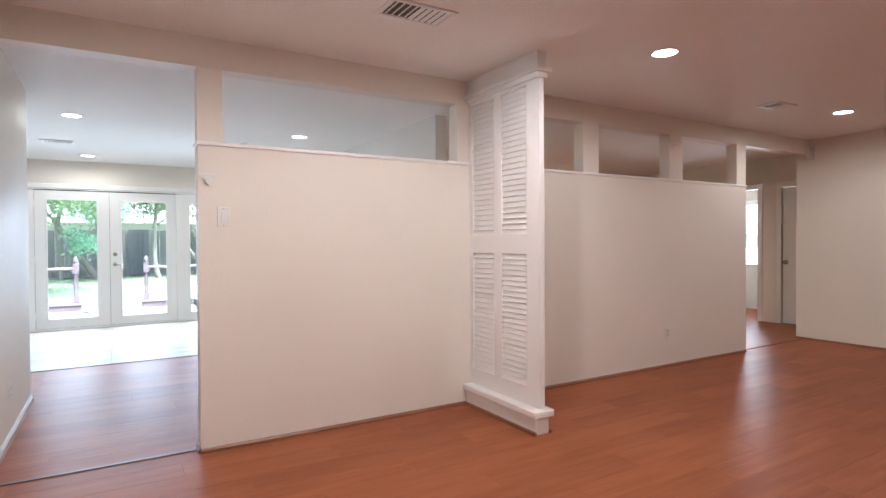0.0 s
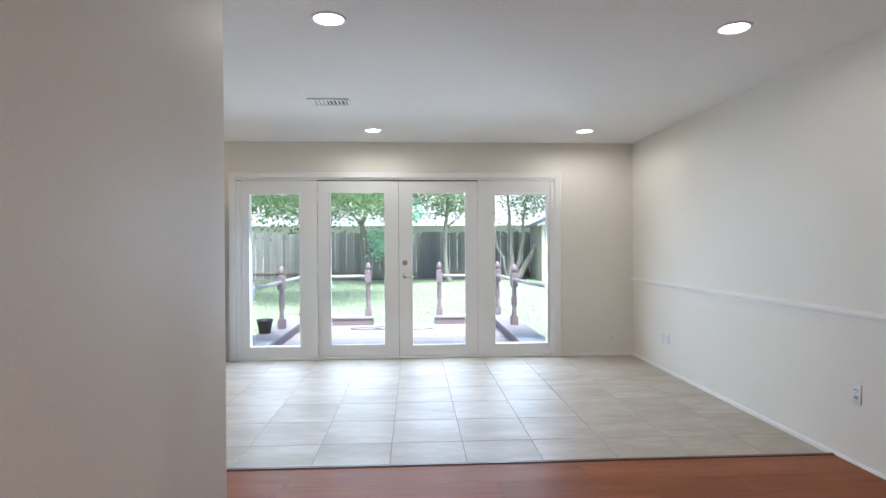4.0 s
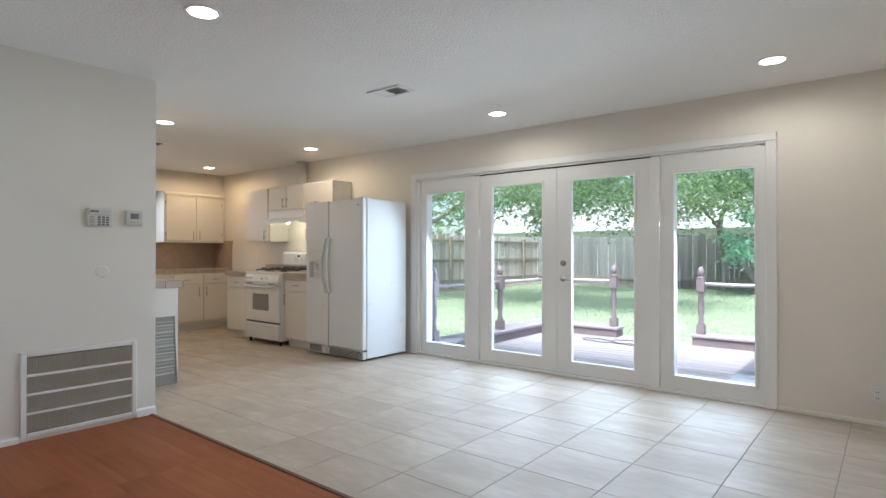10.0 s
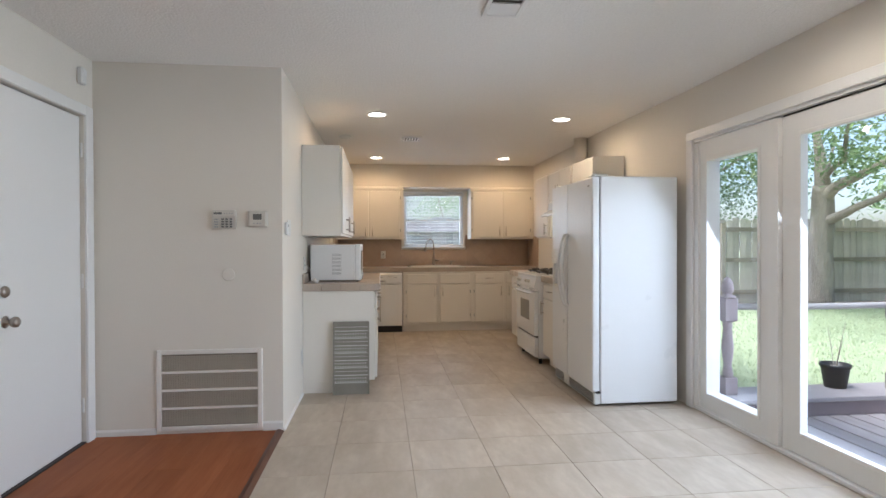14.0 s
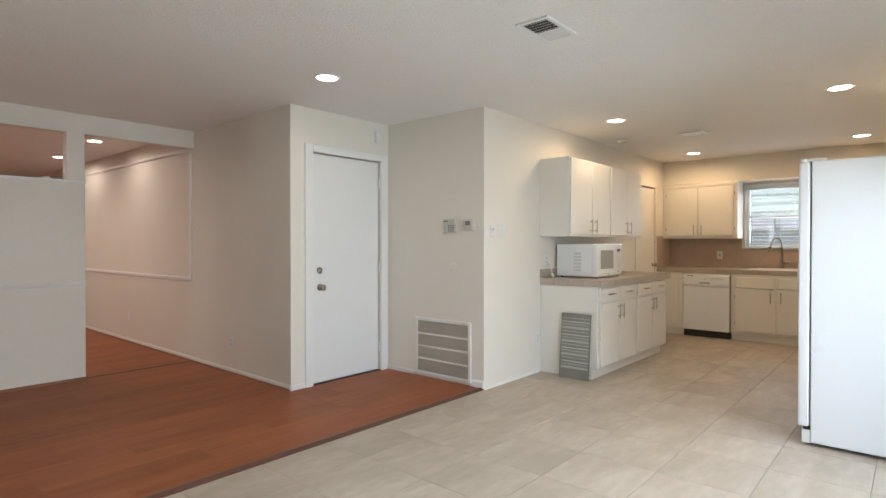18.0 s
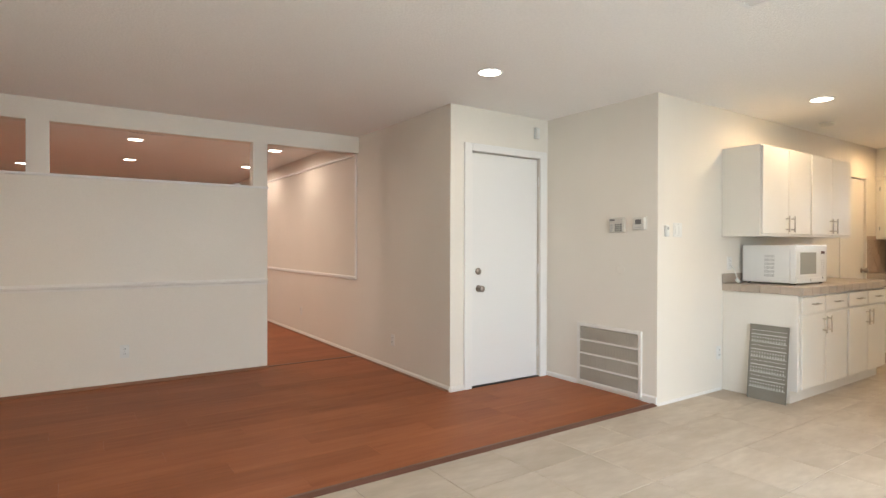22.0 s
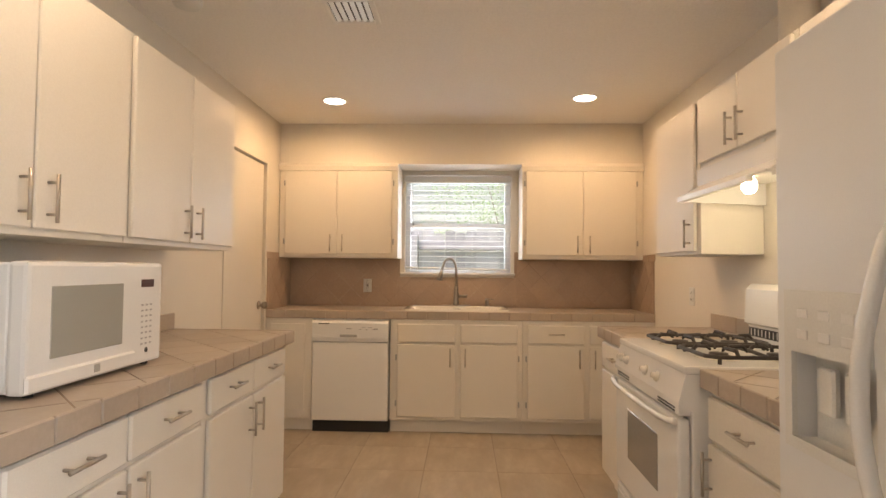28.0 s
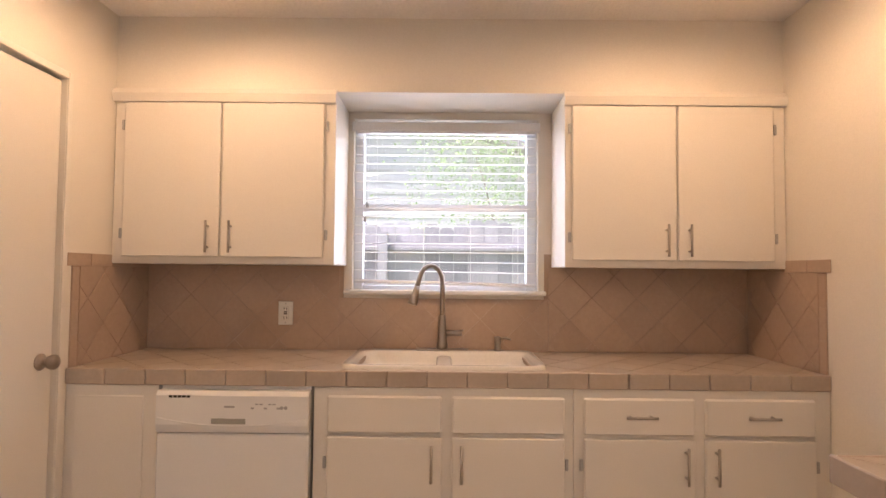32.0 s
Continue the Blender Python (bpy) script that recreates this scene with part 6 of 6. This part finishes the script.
def limb(points, r0, r1):
    pts = [Vector(p) for p in points]
    fine = []
    for i in range(len(pts) - 1):
        for k in range(4):
            fine.append(pts[i].lerp(pts[i + 1], k / 4))
    fine.append(pts[-1])
    n = len(fine)
    fine = [p + 0.04 * noise.noise_vector(p * 1.7) for p in fine]
    return tube(fine, [r0 + (r1 - r0) * i / (n - 1) for i in range(n)], 9)


t = thing("tree", (-8.95, 17.1, -0.07), "large spreading shade tree with a thick grey trunk", "tree", "garden trees")
part("trunk", limb([(-9.0, 17.1, -0.1), (-8.98, 17.1, 0.5), (-8.94, 17.1, 1.3), (-8.9, 17.1, 1.9), (-8.85, 17.1, 2.5)], 0.30, 0.2), BARK, t, "", True)
for pts, r in (([(-8.85, 17.1, 1.7), (-8.5, 17.1, 1.82), (-8.14, 17.12, 1.95), (-7.6, 17.15, 2.1), (-6.6, 17.3, 2.7), (-5.2, 17.6, 3.5)], 0.11), ([(-8.8, 17.1, 2.25), (-8.5, 17.1, 2.45), (-8.07, 17.1, 2.56), (-7.6, 17.15, 2.74), (-6.3, 17.4, 3.4), (-5.0, 17.3, 4.2)], 0.13),
               ([(-8.85, 17.1, 2.4), (-8.9, 17.1, 2.95), (-8.95, 17.05, 3.6), (-9.2, 16.8, 5.0)], 0.17), ([(-8.85, 17.1, 2.6), (-8.5, 17.0, 2.8), (-8.1, 16.9, 2.9), (-7.3, 16.2, 3.3), (-5.4, 15.0, 4.0)], 0.07),
               ([(-9.15, 17.25, 0.2), (-9.26, 17.35, 1.2), (-9.25, 17.4, 2.2), (-9.1, 17.6, 3.6)], 0.1),
               ([(-6.3, 17.4, 3.4), (-5.0, 18.2, 3.5), (-3.2, 18.9, 3.3), (-1.9, 19.2, 2.9)], 0.06), ([(-6.6, 17.3, 2.7), (-5.6, 17.6, 2.75), (-4.3, 17.4, 2.4)], 0.04)):
    part("limb", limb(pts, r, 0.025), BARK, t, "", True)
b = bmesh.new()
r = random.Random(11)
for k in range(100):
    a, rr = r.uniform(0, 6.28), 5.4 * math.sqrt(r.random())
    z = 3.1 + r.random() * 2.6
    leaves(b, (-6.4 + rr * math.cos(a) * 1.1, 17.2 + rr * math.sin(a) * 0.75, z), 0.95, 200, 0.068, k)
for k in range(72):
    leaves(b, (-9.2 + 8.6 * r.random(), 15.6 + 3.6 * r.random(), 2.22 + 1.1 * r.random() ** 1.3), 0.62, 170, 0.062, 300 + k)
for k in range(9):
    leaves(b, (-4.6 + 0.5 * r.random(), 17.3 + 0.5 * r.random(), 1.75 + 0.7 * r.random()), 0.45, 100, 0.062, 400 + k)
leafy("crown", b, LEAF, t)

t = thing("tree", (-12.2, 15.2, -0.07), "leafy green tree behind the side fence", "tree", "garden trees")
part("trunk", limb([(-12.2, 15.2, -0.1), (-12.15, 15.2, 1.5), (-12.0, 15.1, 3.2)], 0.16, 0.08), BARK, t, "", True)
for pts in ([(-12.1, 15.2, 2.0), (-11.2, 14.4, 2.9), (-10.6, 13.6, 3.3)], [(-12.1, 15.2, 2.2), (-11.4, 16.2, 3.0), (-11.0, 17.0, 3.6)]):
    part("limb", limb(pts, 0.06, 0.02), BARK, t, "", True)
b = bmesh.new()
for k in range(170):
    a, rr = r.uniform(0, 6.28), 3.3 * math.sqrt(r.random())
    leaves(b, (-12.0 + rr * math.cos(a) * 0.7, 15.0 + rr * math.sin(a) * 1.1, 1.9 + r.random() * 3.4), 0.9, 200, 0.055, 1700 + k)
leafy("crown", b, LEAFD, t)

t = thing("tree", (-3.7, 23.6, -0.07), "dark-leaved tree before the fence", "tree", "garden trees")
part("trunk", limb([(-3.7, 23.6, -0.1), (-3.65, 23.6, 1.6), (-3.75, 23.5, 3.2)], 0.15, 0.10), BARK, t, "", True)
for pts in ([(-3.7, 23.5, 2.6), (-5.0, 23.2, 3.6), (-6.2, 23.0, 4.0)], [(-3.7, 23.5, 2.8), (-2.4, 23.0, 3.6), (-1.2, 22.8, 3.9)]):
    part("limb", limb(pts, 0.07, 0.02), BARK, t, "", True)
b = bmesh.new()
for k in range(58):
    a, rr = r.uniform(0, 6.28), 3.4 * math.sqrt(r.random())
    leaves(b, (-3.7 + rr * math.cos(a), 22.6 + rr * math.sin(a) * 0.6, 2.35 + r.random() * 2.9 - 0.05 * rr), 0.9, 190, 0.075, 500 + k)
leafy("crown", b, LEAFD, t)

t = thing("tree", (-0.8, 24.3, -0.07), "slender leaning mimosa tree with feathery pale leaves", "tree", "garden trees")
for pts, r0, r1 in (([(-0.72, 24.35, -0.1), (-0.85, 24.3, 0.12), (-1.43, 24.3, 1.0), (-1.95, 24.3, 1.95)], 0.13, 0.085), ([(-1.93, 24.3, 1.9), (-1.86, 24.3, 2.3), (-1.72, 24.3, 2.9), (-1.72, 24.3, 3.9), (-1.6, 24.2, 4.6)], 0.08, 0.035),
                    ([(-1.93, 24.3, 1.9), (-2.2, 24.25, 2.3), (-2.5, 24.2, 2.65), (-3.1, 24.0, 3.4)], 0.055, 0.02), ([(-1.83, 24.4, -0.1), (-1.84, 24.4, 0.7), (-1.95, 24.35, 1.5), (-2.0, 24.3, 2.2)], 0.07, 0.04),
                    ([(-0.62, 24.45, -0.1), (-0.64, 24.4, 0.8), (-0.70, 24.4, 1.7), (-0.85, 24.3, 2.6), (-0.6, 24.2, 3.8)], 0.09, 0.04)):
    part("trunk", limb(pts, r0, r1), BARKL, t, "", True)
b = bmesh.new()
for k in range(46):
    a, rr = r.uniform(0, 6.28), 2.3 * math.sqrt(r.random())
    leaves(b, (-1.2 + rr * math.cos(a), 23.8 + rr * math.sin(a) * 0.5, 2.75 + r.random() * 2.2), 0.75, 170, 0.07, 700 + k)
leafy("crown", b, LEAF, t)
b = bmesh.new()
for k in range(13):
    leaves(b, (-1.0 + 0.34 * r.gauss(0, 1), 22.9 + 0.2 * r.gauss(0, 1), 1.42 + 0.26 * r.gauss(0, 1)), 0.3, 60, 0.085, 900 + k)
for k in range(12):
    leaves(b, (-0.3 + 0.35 * r.gauss(0, 1), 23.0 + 0.2 * r.gauss(0, 1), 2.45 + 0.35 * r.gauss(0, 1)), 0.4, 90, 0.075, 930 + k)
leafy("feather_leaves", b, LEAFF, t)
part("twig", limb([(-0.75, 24.35, 2.2), (-0.85, 23.6, 2.1), (-0.95, 22.9, 1.6)], 0.03, 0.012), BARKL, t)

t = thing("tree", (1.2, 23.7, -0.07), "single curving grey-barked tree near the gate", "tree", "garden trees")
part("trunk", limb([(1.28, 23.7, -0.1), (1.18, 23.7, 0.15), (1.08, 23.7, 0.8), (1.12, 23.7, 1.7), (1.2, 23.7, 2.6), (1.1, 23.6, 4.2)], 0.10, 0.05), BARKL, t, "", True)
part("limb", limb([(1.15, 23.7, 1.9), (1.6, 23.6, 2.25), (2.0, 23.5, 2.9)], 0.04, 0.015), BARKL, t, "", True)
b = bmesh.new()
for k in range(30):
    a, rr = r.uniform(0, 6.28), 1.5 * math.sqrt(r.random())
    leaves(b, (1.0 + rr * math.cos(a), 23.4 + rr * math.sin(a) * 0.5, 2.55 + r.random() * 2.0), 0.65, 160, 0.07, 1000 + k)
leafy("crown", b, LEAF, t)

t = thing("tree", (3.4, 24.8, -0.07), "multi-stemmed pale-barked tree by the fence", "tree", "garden trees")
for pts, r0 in (([(3.3, 24.8, -0.1), (2.95, 24.8, 0.35), (2.62, 24.8, 0.65), (2.22, 24.8, 1.25), (2.15, 24.8, 2.5), (2.0, 24.7, 3.8)], 0.09), ([(2.62, 24.75, 0.65), (2.75, 24.7, 1.2), (2.4, 24.7, 2.1), (2.35, 24.6, 3.2)], 0.06),
                ([(3.2, 24.8, -0.1), (3.0, 24.8, 0.5), (2.92, 24.8, 1.4), (2.76, 24.8, 2.7), (2.8, 24.6, 4.0)], 0.13), ([(3.6, 24.85, -0.1), (3.72, 24.85, 0.6), (3.7, 24.85, 1.46), (3.62, 24.8, 2.5), (3.5, 24.7, 4.0)], 0.12),
                ([(3.75, 24.75, -0.1), (4.0, 24.75, 0.7), (4.12, 24.75, 1.46), (4.17, 24.75, 2.3), (4.4, 24.7, 3.6)], 0.10), ([(3.9, 24.7, -0.1), (4.25, 24.7, 0.55), (4.58, 24.7, 1.16), (5.0, 24.7, 1.9), (5.6, 24.6, 3.0)], 0.14),
                ([(3.5, 24.7, -0.1), (3.36, 24.65, 0.8), (3.12, 24.6, 1.2), (3.0, 24.5, 1.9)], 0.055)):
    part("stem", limb(pts, r0, 0.04), BARKL, t, "", True)
b = bmesh.new()
for k in range(62):
    a, rr = r.uniform(0, 6.28), 2.6 * math.sqrt(r.random())
    leaves(b, (3.4 + rr * math.cos(a), 24.4 + rr * math.sin(a) * 0.5, 2.35 + r.random() * 2.6), 0.8, 170, 0.07, 1100 + k)
leafy("crown", b, LEAFD, t)

t = thing("shrub", (-11.5, 9.6, -0.07), "leafy shrub against the side fence", "shrub")
for dx in (-0.25, 0.35):
    part("stem", limb([(-11.5, 9.6 + dx * 0.3, -0.1), (-11.4, 9.6 + dx, 1.5), (-11.2, 9.4 + dx * 2, 2.9)], 0.025, 0.008), BARKL, t)
b = bmesh.new()
for k in range(85):
    leaves(b, (-11.3 + 0.5 * r.gauss(0, 1), 9.55 + 0.85 * r.gauss(0, 1), 2.55 + 0.6 * r.gauss(0, 1)), 0.45, 75, 0.032, 1300 + k)
leafy("crown", b, LEAFP, t)

# far tree line above the roofs
t = tagged(thing("far_trees", (0, 60, 0), "hazy green line of distant trees", "trees"), kind="stuff")
b = bmesh.new()
for k in range(160):
    leaves(b, (r.uniform(-45, 45), 58 + r.uniform(-3, 3), 4.0 + 3.2 * r.random() + 1.5 * math.sin(k * 0.7)), 2.6, 30, 0.5, 1500 + k)
leafy("crowns", b, LEAFD, t)

# bare soil along the fences
structure("soil_side", prism([(FX - 0.1, 11.5), (FX + 0.85, 11.5), (FX + 0.6, 14.0), (FX + 1.05, 16.5), (FX + 0.7, 19.0), (FX + 1.1, 22.0), (FX + 0.9, 25.0), (FX - 0.1, 25.0)], "z", -0.069, -0.062), SOIL, "bare tan soil along the side fence")
structure("soil_back", prism([(FX - 0.1, 25.0), (FX + 2.4, 25.15), (FX + 5.0, 24.8), (FX + 8.5, 25.2), (FX + 12.0, 24.7), (FX + 16.0, 25.1), (FX + 16.0, 26.0), (FX - 0.1, 26.0)], "z", -0.069, -0.062), SOIL, "bare tan soil along the back fence")

# grass blades on the nearer lawn
t = tagged(thing("grass", (0, 16, -0.07), "short green grass blades of the lawn", "grass"), kind="stuff")
b = bmesh.new()
for k in range(60000):
    x, y = r.uniform(-9.2, 5.5), 10.4 + 15.4 * r.random() ** 1.3
    if (-2.2 < x < 1.7 and y < 13.2) or x < FX + 0.8 or y > 25.0:
        continue
    h, w, a = r.uniform(0.02, 0.045), 0.0045 + 0.0003 * y, r.uniform(0, 3.14)
    dx, dy = w * math.cos(a), w * math.sin(a)
    lx, ly = r.uniform(-0.02, 0.02), r.uniform(-0.02, 0.02)
    b.faces.new([b.verts.new(v) for v in ((x - dx, y - dy, -0.071), (x + dx, y + dy, -0.071), (x + lx, y + ly, -0.07 + h))])
leafy("blades", b, BLADE, t)

# ---- floors: tiles and boards ----
floor_ob = bpy.data.objects["floor"]
shared = {}


def slab_piece(name, sx, sy, z0, z1, material, bevel):
    key = (name, round(sx, 3), round(sy, 3))
    if key not in shared:
        b = bmesh.new()
        e = bevel
        lo = [b.verts.new(v) for v in ((0, 0, z0), (sx, 0, z0), (sx, sy, z0), (0, sy, z0))]
        mi = [b.verts.new(v) for v in ((0, 0, z1 - e), (sx, 0, z1 - e), (sx, sy, z1 - e), (0, sy, z1 - e))]
        hi = [b.verts.new(v) for v in ((e, e, z1), (sx - e, e, z1), (sx - e, sy - e, z1), (e, sy - e, z1))]
        for p, q in ((lo, mi), (mi, hi)):
            for i in range(4):
                b.faces.new((p[i], p[(i + 1) % 4], q[(i + 1) % 4], q[i]))
        b.faces.new(hi)
        me = bpy.data.meshes.new(name)
        b.to_mesh(me)
        b.free()
        me.materials.append(material)
        shared[key] = me
    return shared[key]


def lay(name, x0, x1, y0, y1, z0, z1, material, bevel):
    ob = new(name, slab_piece(name, x1 - x0, y1 - y0, z0, z1, material, bevel))
    ob.parent = floor_ob
    ob.location = (x0, y0, 0)


structure("grout_bed", box(-6.06, XE, YK - 0.02, YN + 0.02, -0.004, -0.0025), GROUT, "brown grout between the floor tiles")
P, g = 0.456, 0.0014
for i in range(-16, 6):
    for j in range(-4, 5):
        x0, x1 = max(0.712 + i * P + g, -6.05), min(0.712 + (i + 1) * P - g, XE)
        y0, y1 = max(8.335 + j * P + g, YK), min(8.335 + (j + 1) * P - g, YN)
        if x1 - x0 > 0.02 and y1 - y0 > 0.02:
            lay("floor_tile", x0, x1, y0, y1, -0.006, 0.0, TILE, 0.0014)


def boards(x0, x1, y0, y1, width, length, phase):
    rows = int(math.ceil((y1 - y0) / width))
    for i in range(rows):
        a, c = y0 + i * width, min(y0 + (i + 1) * width, y1)
        if c - a < 0.01:
            continue
        x = x0 - ((i * 0.61 + phase) % 1.0) * length
        while x < x1:
            p, q = max(x, x0), min(x + length, x1)
            if q - p > 0.01:
                lay("floor_board", p, q - 0.0006, a, c - 0.0006, -0.002, WOOD, PLANK, 0.0006)
            x += length


boards(XL, XE + 0.12, 4.05, YK - 0.03, 0.194, 1.29, 0.2)
boards(-1.862, XL, 5.86, YK - 0.03, 0.194, 1.29, 0.7)
boards(XL, 7.12, -0.4, 4.03, 0.194, 1.29, 0.5)
structure("floor_far", box(XE + 0.12, 9.6, 4.05, 8.1, -0.002, WOOD), PLANK, "reddish laminate floor of the hall")
structure("floor_behind", box(XL, 7.12, -2.42, -0.4, -0.002, WOOD), PLANK, "reddish laminate floor behind the start")
structure("reducer_strip", prism([(YK - 0.045, WOOD - 0.004), (YK - 0.04, WOOD + 0.006), (YK - 0.02, WOOD + 0.007), (YK + 0.004, 0.002), (YK + 0.004, -0.002), (YK - 0.045, -0.002)], "x", -1.862, XE), DARKW, "dark wooden reducer strip between boards and tiles")
structure("seam_strip", prism([(4.022, WOOD), (4.03, WOOD + 0.005), (4.05, WOOD + 0.005), (4.058, WOOD)], "x", XL, 0.275), DARKW, "thin wooden seam strip across the hall floor")
